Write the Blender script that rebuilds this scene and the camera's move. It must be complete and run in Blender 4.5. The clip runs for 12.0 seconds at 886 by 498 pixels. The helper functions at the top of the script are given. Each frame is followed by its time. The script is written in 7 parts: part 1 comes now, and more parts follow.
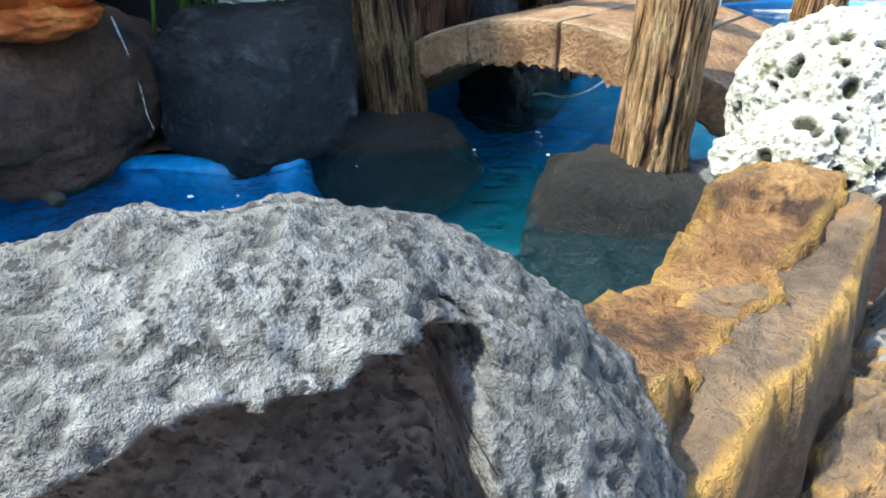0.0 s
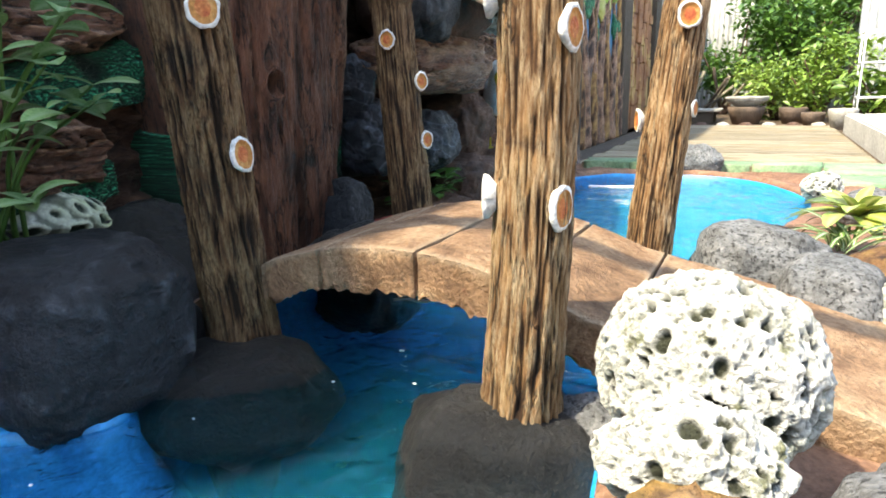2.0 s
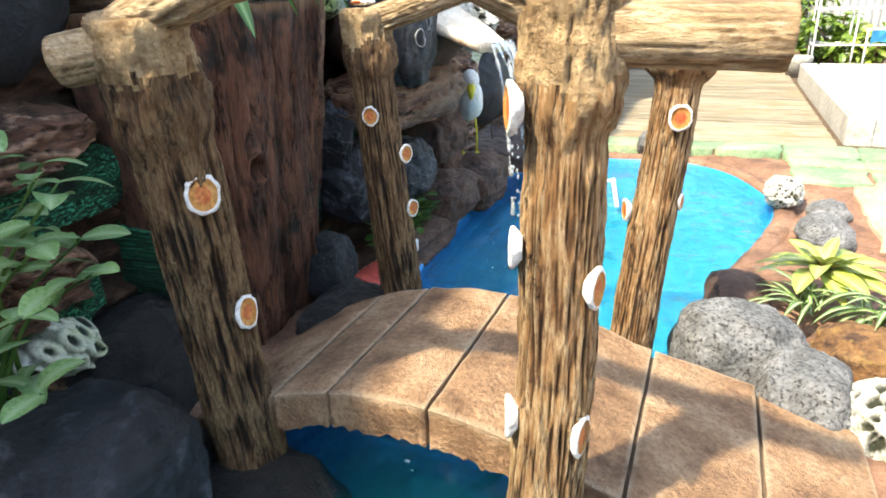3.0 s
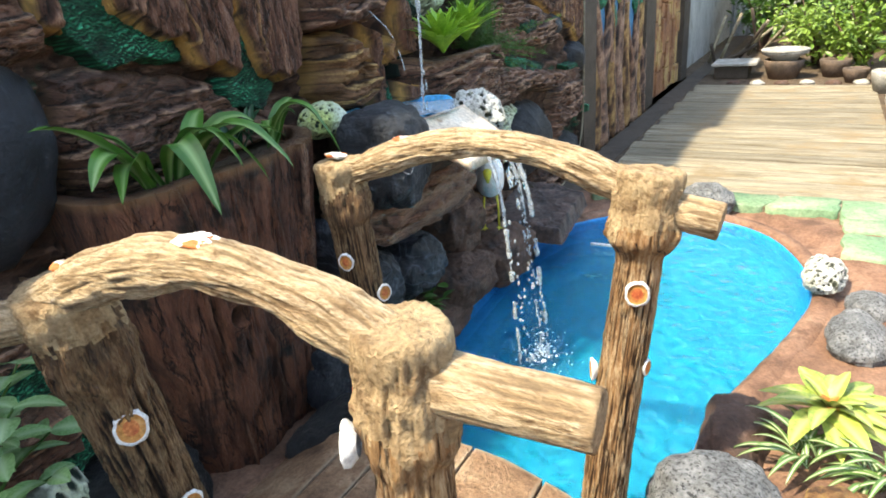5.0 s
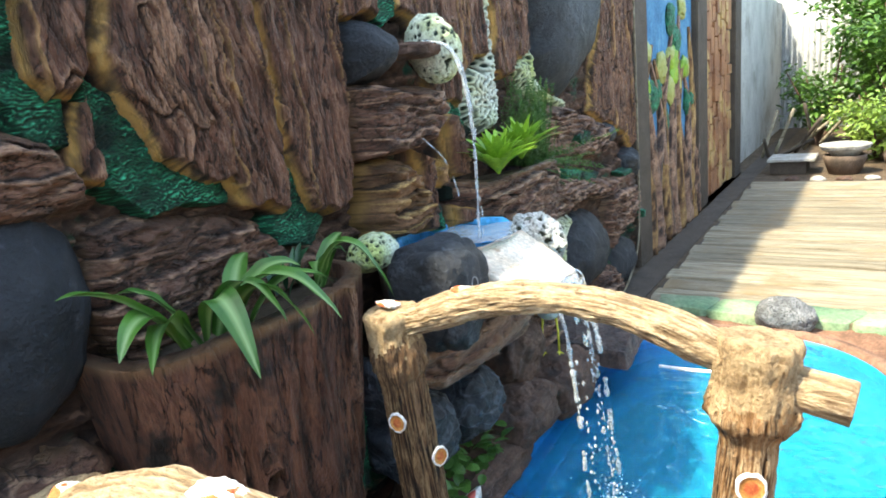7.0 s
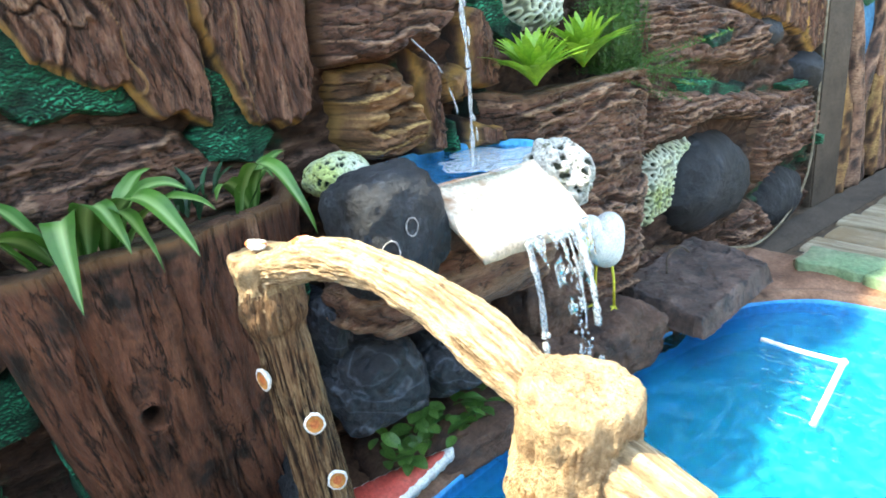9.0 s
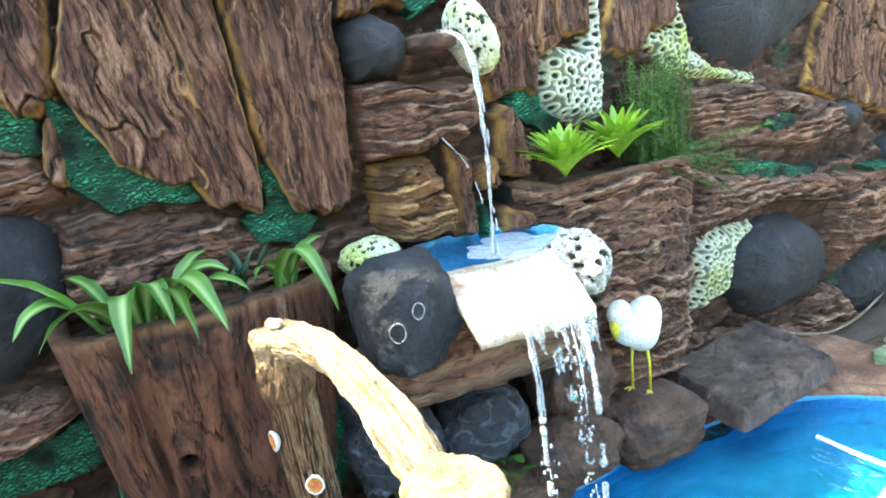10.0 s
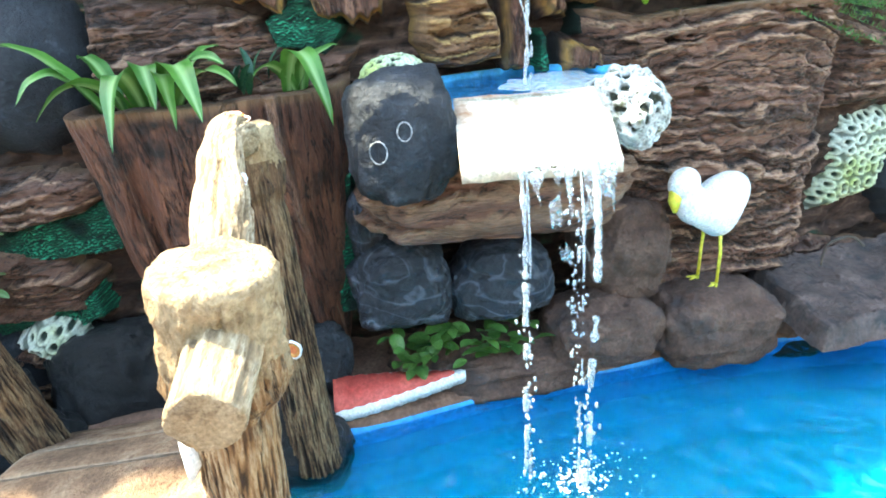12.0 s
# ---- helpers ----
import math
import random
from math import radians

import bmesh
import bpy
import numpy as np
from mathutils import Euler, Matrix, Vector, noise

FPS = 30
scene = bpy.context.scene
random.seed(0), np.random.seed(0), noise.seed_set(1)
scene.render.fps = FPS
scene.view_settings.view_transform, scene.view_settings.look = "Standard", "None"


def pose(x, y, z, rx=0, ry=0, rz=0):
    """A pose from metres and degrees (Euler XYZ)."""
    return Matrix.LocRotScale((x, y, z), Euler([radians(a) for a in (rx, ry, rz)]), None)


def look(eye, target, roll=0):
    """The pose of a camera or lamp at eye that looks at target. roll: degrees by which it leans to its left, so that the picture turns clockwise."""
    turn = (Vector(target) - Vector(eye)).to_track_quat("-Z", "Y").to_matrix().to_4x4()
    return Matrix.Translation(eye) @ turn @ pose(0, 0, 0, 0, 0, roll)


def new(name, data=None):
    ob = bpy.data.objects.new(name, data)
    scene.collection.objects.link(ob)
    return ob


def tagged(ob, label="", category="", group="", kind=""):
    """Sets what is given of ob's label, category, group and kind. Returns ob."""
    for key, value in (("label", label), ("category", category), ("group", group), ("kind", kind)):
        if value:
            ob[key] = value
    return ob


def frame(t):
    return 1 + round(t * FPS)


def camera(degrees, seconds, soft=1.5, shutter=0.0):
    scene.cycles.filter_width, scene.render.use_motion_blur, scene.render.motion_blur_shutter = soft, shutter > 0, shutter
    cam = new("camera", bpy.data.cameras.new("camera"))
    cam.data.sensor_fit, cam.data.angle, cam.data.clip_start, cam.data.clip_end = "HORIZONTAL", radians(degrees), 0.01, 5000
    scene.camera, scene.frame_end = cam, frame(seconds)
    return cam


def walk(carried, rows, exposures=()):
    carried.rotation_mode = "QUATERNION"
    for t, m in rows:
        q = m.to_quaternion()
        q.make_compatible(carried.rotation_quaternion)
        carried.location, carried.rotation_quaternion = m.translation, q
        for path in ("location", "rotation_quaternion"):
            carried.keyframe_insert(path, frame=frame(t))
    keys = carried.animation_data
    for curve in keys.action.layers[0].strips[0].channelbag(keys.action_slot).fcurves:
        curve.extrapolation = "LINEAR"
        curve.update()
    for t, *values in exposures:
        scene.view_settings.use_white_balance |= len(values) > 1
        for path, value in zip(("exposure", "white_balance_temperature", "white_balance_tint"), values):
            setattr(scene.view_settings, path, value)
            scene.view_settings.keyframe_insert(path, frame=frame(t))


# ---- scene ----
cam = camera(70.3, 12.0, soft=1.75)
EXPOSURES = [(0.0, 2.52, 6800, 0), (1.5, 2.58, 7500, 5), (3.0, 2.7, 8000, 6), (5.0, 2.45, 7800, 5), (6.5, 2.58, 7600, 3), (8.5, 3.3, 7700, 2), (9.5, 3.4, 7700, -1), (10.5, 3.9, 7700, -3), (11.5, 3.97, 7600, -3), (12.0, 3.8, 7300, -3)]
PATH = [
    (0, (-0.034, 0.08, 0.476), (-1.187, 1.438, -0.432), -2.2),
    (0.5, (-0.038, 0.105, 0.473), (-1.09, 1.576, -0.383), 0.4),
    (1, (-0.051, 0.14, 0.507), (-1.043, 1.724, -0.207), -0.6),
    (1.5, (-0.066, 0.164, 0.541), (-1.047, 1.811, -0.027), -0.7),
    (2, (-0.1, 0.209, 0.578), (-0.991, 1.931, 0.086), -1.5),
    (2.5, (-0.152, 0.253, 0.71), (-0.941, 1.976, 0.073), -0.4),
    (3, (-0.205, 0.269, 0.949), (-0.943, 1.973, 0.206), -2.1),
    (3.2, (-0.206, 0.261, 1.039), (-0.96, 1.977, 0.343), -3.0),
    (4.8, (-0.01, 0.474, 1.269), (-1.016, 2.027, 0.509), -6.2),
    (5, (-0.008, 0.499, 1.281), (-0.977, 2.075, 0.522), -5.0),
    (5.5, (-0.064, 0.551, 1.325), (-0.983, 2.19, 0.64), -5.4),
    (6, (-0.119, 0.564, 1.357), (-1.15, 2.163, 0.74), -6.3),
    (6.5, (-0.15, 0.593, 1.385), (-1.23, 2.194, 0.864), -4.9),
    (6.7, (-0.15, 0.607, 1.378), (-1.215, 2.23, 0.897), -5.5),
    (8.3, (0.084, 1.032, 1.31), (-1.435, 2.172, 0.68), -6.5),
    (8.5, (0.081, 1.102, 1.297), (-1.425, 2.239, 0.634), -3.9),
    (9, (0.112, 1.286, 1.298), (-1.435, 2.339, 0.592), -7.0),
    (9.5, (0.257, 1.394, 1.344), (-1.43, 2.205, 0.64), -7.2),
    (10, (0.331, 1.444, 1.386), (-1.433, 2.237, 0.877), -7.5),
    (10.5, (0.364, 1.485, 1.413), (-1.468, 2.158, 0.977), -7.8),
    (11, (0.366, 1.625, 1.385), (-1.54, 1.995, 0.906), -5.4),
    (11.5, (0.338, 1.77, 1.343), (-1.546, 2.086, 0.751), -6.2),
    (12, (0.329, 1.85, 1.184), (-1.488, 2.056, 0.374), -4.9),
]
walk(cam, [(t, look(eye, target, roll)) for t, eye, target, roll in PATH], EXPOSURES)

# ---- world and sun ----
world = bpy.data.worlds.new("sky")
scene.world = world
world.use_nodes = True
wn = world.node_tree.nodes
sky = wn.new("ShaderNodeTexSky")
sky.sky_type = "NISHITA"
sky.sun_disc = False
SUN_WAY = Vector((0.34, 0.55, -1.0)).normalized()
sky.sun_elevation = math.asin(-SUN_WAY.z)
sky.sun_rotation = math.atan2(-SUN_WAY.x, -SUN_WAY.y)
world.node_tree.links.new(sky.outputs[0], wn["Background"].inputs[0])
wn["Background"].inputs[1].default_value = 0.15
sun = new("sun", bpy.data.lights.new("sun", "SUN"))
sun.data.energy = 2.0
sun.data.angle = radians(1.8)
sun.data.color = (1.0, 0.94, 0.84)
sun.rotation_mode = "QUATERNION"
sun.rotation_quaternion = SUN_WAY.to_track_quat("-Z", "Y")
sun.location = (-2, -3, 6)


# ---- numbers: smooth noise on arrays of points ----
def hashed(ix, iy, iz, seed):
    h = (ix * 73856093) ^ (iy * 19349663) ^ (iz * 83492791) ^ (seed * 2654435)
    h = (h ^ (h >> 13)) * 1274126177 & 0x7FFFFFFF
    h = (h ^ (h >> 16)) * 73244475 & 0x7FFFFFFF
    return ((h >> 8) & 0xFFFF) / 65535.0


def value_noise(p, seed=0):
    p = np.asarray(p, float)
    i = np.floor(p).astype(np.int64)
    f = p - i
    f = f * f * (3 - 2 * f)
    out = 0
    for dx in (0, 1):
        for dy in (0, 1):
            for dz in (0, 1):
                w = (f[:, 0] if dx else 1 - f[:, 0]) * (f[:, 1] if dy else 1 - f[:, 1]) * (f[:, 2] if dz else 1 - f[:, 2])
                out = out + w * hashed(i[:, 0] + dx, i[:, 1] + dy, i[:, 2] + dz, seed)
    return out * 2 - 1


def fbm(p, octaves=4, seed=0, gain=0.5):
    p = np.asarray(p, float)
    out, a, total = 0, 1.0, 0
    for k in range(octaves):
        out = out + a * value_noise(p * 2.03 ** k + 17.3 * k, seed + k)
        total += a
        a *= gain
    return out / total


def ridged(p, octaves=3, seed=0):
    return 1 - np.abs(fbm(p, octaves, seed)) * 2.2


def cells(p, seed=0):
    """Distance to the nearest and the second nearest of scattered points, and a number for the nearest."""
    p = np.asarray(p, float)
    i = np.floor(p).astype(np.int64)
    f1 = np.full(len(p), 9.0)
    f2 = np.full(len(p), 9.0)
    who = np.zeros(len(p))
    for dx in (-1, 0, 1):
        for dy in (-1, 0, 1):
            for dz in (-1, 0, 1):
                c = i + np.array((dx, dy, dz))
                q = c + np.stack([hashed(c[:, 0], c[:, 1], c[:, 2], seed + s) for s in (1, 2, 3)], 1)
                d = np.linalg.norm(p - q, axis=1)
                near = d < f1
                f2 = np.where(near, f1, np.minimum(f2, d))
                who = np.where(near, hashed(c[:, 0], c[:, 1], c[:, 2], seed + 9), who)
                f1 = np.where(near, d, f1)
    return f1, f2, who


def smooth(a, b, x):
    t = np.clip((x - a) / (b - a), 0, 1)
    return t * t * (3 - 2 * t)


# ---- objects ----
def make_mesh(name, verts, faces, mats, attrs=None, flat=False, slots=None):
    me = bpy.data.meshes.new(name)
    me.from_pydata(np.asarray(verts, float).tolist(), [], [tuple(int(i) for i in f) for f in faces])
    for m in (mats if isinstance(mats, (list, tuple)) else [mats]):
        me.materials.append(m)
    me.polygons.foreach_set("use_smooth", [not flat] * len(me.polygons))
    if slots is not None:
        me.polygons.foreach_set("material_index", [int(v) for v in slots])
    for key, values in (attrs or {}).items():
        me.attributes.new(key, "FLOAT", "POINT").data.foreach_set("value", np.asarray(values, np.float32))
    me.update()
    return me


def put(name, verts, faces, mat, parent=None, label="", attrs=None, flat=False, slots=None):
    """One mesh object; under a parent it is a part."""
    ob = new(name, make_mesh(name, verts, faces, mat, attrs, flat, slots))
    if parent is not None:
        ob.parent = parent
        ob.matrix_parent_inverse = Matrix.Translation(parent_place(parent)).inverted()
    if label:
        tagged(ob, label)
    return ob


def parent_place(parent):
    return parent.location.copy() if parent.parent is None else Vector((0, 0, 0))


def part(name, bm, material, parent, label=""):
    me = bpy.data.meshes.new(name)
    bm.to_mesh(me)
    bm.free()
    me.materials.append(material)
    ob = new(name, me)
    ob.parent = parent
    ob.matrix_parent_inverse = Matrix.Translation(parent_place(parent)).inverted()
    if label:
        tagged(ob, label)
    return ob


def thing(name, place, label, category, group="", kind=""):
    ob = new(name)
    ob.location = place
    ob.empty_display_size = 0.05
    return tagged(ob, label, category, group, kind)


# ---- materials ----
def nodes(name):
    m = bpy.data.materials.new(name)
    m.use_nodes = True
    return m, m.node_tree.nodes, m.node_tree.links, m.node_tree.nodes["Principled BSDF"]


def noise_node(n, links, coords, scale, detail=6.0, rough=0.6, stretch=None, distortion=0.0):
    t = n.new("ShaderNodeTexNoise")
    t.inputs["Scale"].default_value = scale
    t.inputs["Detail"].default_value = detail
    t.inputs["Roughness"].default_value = rough
    t.inputs["Distortion"].default_value = distortion
    if stretch:
        mp = n.new("ShaderNodeMapping")
        mp.inputs["Scale"].default_value = stretch
        links.new(coords, mp.inputs["Vector"])
        coords = mp.outputs[0]
    links.new(coords, t.inputs["Vector"])
    return t.outputs["Fac"]


def ramp(n, links, fac, stops):
    r = n.new("ShaderNodeValToRGB")
    e = r.color_ramp.elements
    while len(e) < len(stops):
        e.new(0.5)
    for k, (at, c) in enumerate(stops):
        e[k].position = at
        e[k].color = (*c, 1)
    links.new(fac, r.inputs["Fac"])
    return r.outputs["Color"]


def mix(n, links, fac, a, b, mode="MIX"):
    x = n.new("ShaderNodeMix")
    x.data_type = "RGBA"
    x.blend_type = mode
    for sock, v in ((x.inputs["Factor"], fac), (x.inputs["A"], a), (x.inputs["B"], b)):
        if isinstance(v, (int, float)):
            sock.default_value = v
        elif isinstance(v, tuple):
            sock.default_value = (*v, 1)
        else:
            links.new(v, sock)
    return x.outputs["Result"]


def attribute(n, key):
    a = n.new("ShaderNodeAttribute")
    a.attribute_name = key
    return a.outputs["Fac"]


def curve01(n, links, fac, lo, hi):
    r = n.new("ShaderNodeMapRange")
    r.inputs["From Min"].default_value = lo
    r.inputs["From Max"].default_value = hi
    links.new(fac, r.inputs["Value"])
    return r.outputs["Result"]


def add_bump(n, links, bsdf, height, strength, distance):
    b = n.new("ShaderNodeBump")
    b.inputs["Strength"].default_value = strength
    b.inputs["Distance"].default_value = distance
    links.new(height, b.inputs["Height"])
    links.new(b.outputs[0], bsdf.inputs["Normal"])


def stone_material(name, stops, scale=8.0, fine=90.0, rough=0.85, bump=0.6, stretch=None, spots=None, tips=None, edge=None, pit=None, spec=0.3, depth=0.01, gloss_noise=0.0, vary=None, veins=None, cracks=None):
    """Mottled surface with grain. tips, edge, pit: paint, highlights, cavity shade and wet stain, brushed into the
    colour by the relief's own attributes.
    """
    m, n, l, b = nodes(name)
    co = n.new("ShaderNodeTexCoord").outputs["Object"]
    a = noise_node(n, l, co, scale, 6, 0.62, stretch)
    f = noise_node(n, l, co, fine, 5, 0.7, stretch)
    col = ramp(n, l, a, stops)
    shade = ramp(n, l, f, [(0.3, (0.62, 0.62, 0.62)), (0.68, (1.28, 1.28, 1.28))])
    col = mix(n, l, 1.0, col, shade, "MULTIPLY")
    if vary:
        info = n.new("ShaderNodeObjectInfo")
        col = mix(n, l, 1.0, col, ramp(n, l, info.outputs["Random"], [(0.0, (vary[0],) * 3), (1.0, (vary[1],) * 3)]), "MULTIPLY")
    if spots:
        colour, size, lo, hi = spots
        col = mix(n, l, curve01(n, l, noise_node(n, l, co, size, 4, 0.65), lo, hi), col, colour)
    if veins:
        colour, size, wide = veins
        d = n.new("ShaderNodeMath")
        d.operation = "SUBTRACT"
        l.new(noise_node(n, l, co, size, 3, 0.5, None, 1.6), d.inputs[0])
        d.inputs[1].default_value = 0.5
        e = n.new("ShaderNodeMath")
        e.operation = "ABSOLUTE"
        l.new(d.outputs[0], e.inputs[0])
        col = mix(n, l, curve01(n, l, e.outputs[0], wide, 0.0), col, colour)
    line = None
    if cracks:
        colour, size, wide, pull = cracks
        d = n.new("ShaderNodeMath")
        d.operation = "SUBTRACT"
        l.new(noise_node(n, l, co, size, 5, 0.62, pull, 0.5), d.inputs[0])
        d.inputs[1].default_value = 0.5
        e = n.new("ShaderNodeMath")
        e.operation = "ABSOLUTE"
        l.new(d.outputs[0], e.inputs[0])
        line = curve01(n, l, e.outputs[0], wide, 0.0)
        # crevice lines get their shade in the colour as well as in the bump
        col = mix(n, l, line, col, colour)
    if tips:
        colour, lo, hi = tips
        fac = n.new("ShaderNodeMath")
        fac.operation = "MULTIPLY"
        l.new(curve01(n, l, attribute(n, "ridge"), lo, hi), fac.inputs[0])
        l.new(curve01(n, l, f, 0.35, 0.6), fac.inputs[1])
        col = mix(n, l, fac.outputs[0], col, colour)
    if edge:
        fac = n.new("ShaderNodeMath")
        fac.operation = "MULTIPLY"
        l.new(attribute(n, "edge"), fac.inputs[0])
        l.new(curve01(n, l, a, 0.25, 0.45), fac.inputs[1])
        col = mix(n, l, fac.outputs[0], col, edge)
    # pit colour: painted cavity shade, on wet stones the wet stain
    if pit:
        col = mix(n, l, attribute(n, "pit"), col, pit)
    l.new(col, b.inputs["Base Color"])
    b.inputs["Roughness"].default_value = rough
    b.inputs["Specular IOR Level"].default_value = spec
    if gloss_noise:
        g = n.new("ShaderNodeMapRange")
        g.inputs["To Min"].default_value = rough - gloss_noise
        g.inputs["To Max"].default_value = rough + gloss_noise
        l.new(a, g.inputs["Value"])
        l.new(g.outputs[0], b.inputs["Roughness"])
    if line is not None:
        sink = n.new("ShaderNodeMath")
        sink.operation = "MULTIPLY_ADD"
        l.new(line, sink.inputs[0])
        sink.inputs[1].default_value = -0.55
        l.new(f, sink.inputs[2])
        f = sink.outputs[0]
    add_bump(n, l, b, f, bump, depth)
    return m


# tips: dry-brushed paint together with edge-lit highlights put into the colour
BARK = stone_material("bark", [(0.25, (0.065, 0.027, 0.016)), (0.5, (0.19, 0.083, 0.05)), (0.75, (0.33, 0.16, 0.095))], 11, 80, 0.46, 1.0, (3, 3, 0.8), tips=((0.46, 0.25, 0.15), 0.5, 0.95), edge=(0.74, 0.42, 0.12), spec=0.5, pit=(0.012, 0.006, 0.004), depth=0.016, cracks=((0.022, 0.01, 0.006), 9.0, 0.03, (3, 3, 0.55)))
# tips and pit paint in the lit plate lips and the shade below them
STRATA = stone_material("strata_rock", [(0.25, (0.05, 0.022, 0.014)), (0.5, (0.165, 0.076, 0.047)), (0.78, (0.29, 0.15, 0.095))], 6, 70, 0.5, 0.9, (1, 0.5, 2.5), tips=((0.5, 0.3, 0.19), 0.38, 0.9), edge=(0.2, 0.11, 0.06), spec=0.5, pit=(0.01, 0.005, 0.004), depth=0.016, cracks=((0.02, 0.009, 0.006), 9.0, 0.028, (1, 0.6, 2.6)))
OCHRE_STRATA = stone_material("ochre_strata", [(0.25, (0.04, 0.02, 0.01)), (0.5, (0.16, 0.08, 0.04)), (0.78, (0.3, 0.17, 0.07))], 6, 70, 0.75, 0.7, (1, 0.5, 2.5), tips=((0.5, 0.32, 0.12), 0.4, 1.0), edge=(0.3, 0.17, 0.06), pit=(0.015, 0.008, 0.004))
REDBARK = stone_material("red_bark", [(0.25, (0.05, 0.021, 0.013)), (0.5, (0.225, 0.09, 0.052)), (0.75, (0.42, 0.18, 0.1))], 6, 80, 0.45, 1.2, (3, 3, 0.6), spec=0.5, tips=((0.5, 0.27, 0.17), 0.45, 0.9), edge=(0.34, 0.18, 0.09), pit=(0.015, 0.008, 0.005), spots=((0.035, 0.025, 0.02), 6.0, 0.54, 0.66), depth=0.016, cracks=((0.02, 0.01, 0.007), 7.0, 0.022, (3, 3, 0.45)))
# tips and pit paint highlights on the scales and shade between them
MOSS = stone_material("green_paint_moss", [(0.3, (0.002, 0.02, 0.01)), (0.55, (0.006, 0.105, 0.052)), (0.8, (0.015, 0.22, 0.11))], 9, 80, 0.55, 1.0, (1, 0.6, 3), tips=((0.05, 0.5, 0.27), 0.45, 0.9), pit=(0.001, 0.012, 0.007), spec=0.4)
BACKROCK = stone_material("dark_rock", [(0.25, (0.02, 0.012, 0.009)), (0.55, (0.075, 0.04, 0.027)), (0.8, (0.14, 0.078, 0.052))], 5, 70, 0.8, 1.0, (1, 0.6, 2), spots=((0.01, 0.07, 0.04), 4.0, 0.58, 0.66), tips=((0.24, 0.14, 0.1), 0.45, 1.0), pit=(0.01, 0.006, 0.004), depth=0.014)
SLATE = stone_material("painted_slate", [(0.3, (0.01, 0.012, 0.015)), (0.55, (0.022, 0.026, 0.033)), (0.8, (0.05, 0.056, 0.068))], 7, 90, 0.55, 1.0, spots=((0.1, 0.11, 0.13), 14.0, 0.62, 0.8), tips=((0.12, 0.14, 0.165), 0.6, 0.9), spec=0.4, depth=0.016)
SLATE_VEINED = stone_material("veined_slate", [(0.3, (0.012, 0.016, 0.022)), (0.55, (0.018, 0.022, 0.029)), (0.8, (0.036, 0.043, 0.054))], 7, 90, 0.5, 0.9, veins=((0.075, 0.088, 0.11), 4.0, 0.03), spec=0.4, depth=0.012)
GREYSTONE = stone_material("volcanic_stone", [(0.25, (0.062, 0.065, 0.068)), (0.5, (0.165, 0.17, 0.176)), (0.75, (0.3, 0.305, 0.31))], 14, 110, 0.9, 0.9, spots=((0.035, 0.036, 0.038), 120.0, 0.53, 0.62), depth=0.012, pit=(0.07, 0.071, 0.074))
WETSTONE = stone_material("wet_stone", [(0.3, (0.006, 0.0064, 0.007)), (0.6, (0.016, 0.0167, 0.0178)), (0.8, (0.036, 0.037, 0.039))], 9, 110, 0.42, 1.0, spec=0.5, gloss_noise=0.25, depth=0.012, pit=(0.003, 0.0034, 0.0038))
BROWNROCK = stone_material("brown_rock", [(0.25, (0.035, 0.021, 0.015)), (0.5, (0.11, 0.063, 0.046)), (0.8, (0.23, 0.14, 0.1))], 7, 80, 0.75, 1.0, depth=0.016, spots=((0.03, 0.03, 0.035), 5.0, 0.55, 0.7))
OCHRE = stone_material("ochre_stone", [(0.25, (0.075, 0.036, 0.02)), (0.5, (0.28, 0.145, 0.062)), (0.78, (0.46, 0.28, 0.125))], 14, 90, 0.9, 1.2, spots=((0.07, 0.04, 0.028), 18.0, 0.48, 0.62), tips=((0.46, 0.3, 0.15), 0.5, 1.0), edge=(0.5, 0.31, 0.08), depth=0.018)
OCHRE_DARK = stone_material("grey_brown_stone", [(0.25, (0.05, 0.036, 0.026)), (0.5, (0.12, 0.085, 0.06)), (0.8, (0.22, 0.16, 0.11))], 12, 90, 0.9, 1.0, edge=(0.5, 0.29, 0.06), spots=((0.2, 0.11, 0.05), 12.0, 0.55, 0.68))
# pit colour of both corals: shade inside the holes, painted on
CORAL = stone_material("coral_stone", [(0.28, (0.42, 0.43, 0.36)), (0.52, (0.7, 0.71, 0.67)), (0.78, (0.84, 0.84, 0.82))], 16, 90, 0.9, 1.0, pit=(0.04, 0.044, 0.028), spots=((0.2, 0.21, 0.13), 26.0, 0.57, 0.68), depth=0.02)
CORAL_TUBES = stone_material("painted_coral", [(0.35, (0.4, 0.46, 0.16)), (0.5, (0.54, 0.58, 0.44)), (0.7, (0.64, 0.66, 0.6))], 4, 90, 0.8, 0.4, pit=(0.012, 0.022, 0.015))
DECK = stone_material("terracotta_concrete", [(0.28, (0.13, 0.07, 0.04)), (0.5, (0.35, 0.21, 0.122)), (0.75, (0.55, 0.39, 0.25))], 9, 100, 0.85, 1.0, depth=0.02, spots=((0.2, 0.1, 0.06), 30.0, 0.6, 0.72), edge=(0.6, 0.48, 0.34))
BANK = stone_material("painted_bank", [(0.25, (0.08, 0.042, 0.028)), (0.5, (0.21, 0.115, 0.075)), (0.8, (0.36, 0.22, 0.15))], 6, 90, 0.85, 0.8, spots=((0.09, 0.05, 0.035), 9.0, 0.56, 0.7))
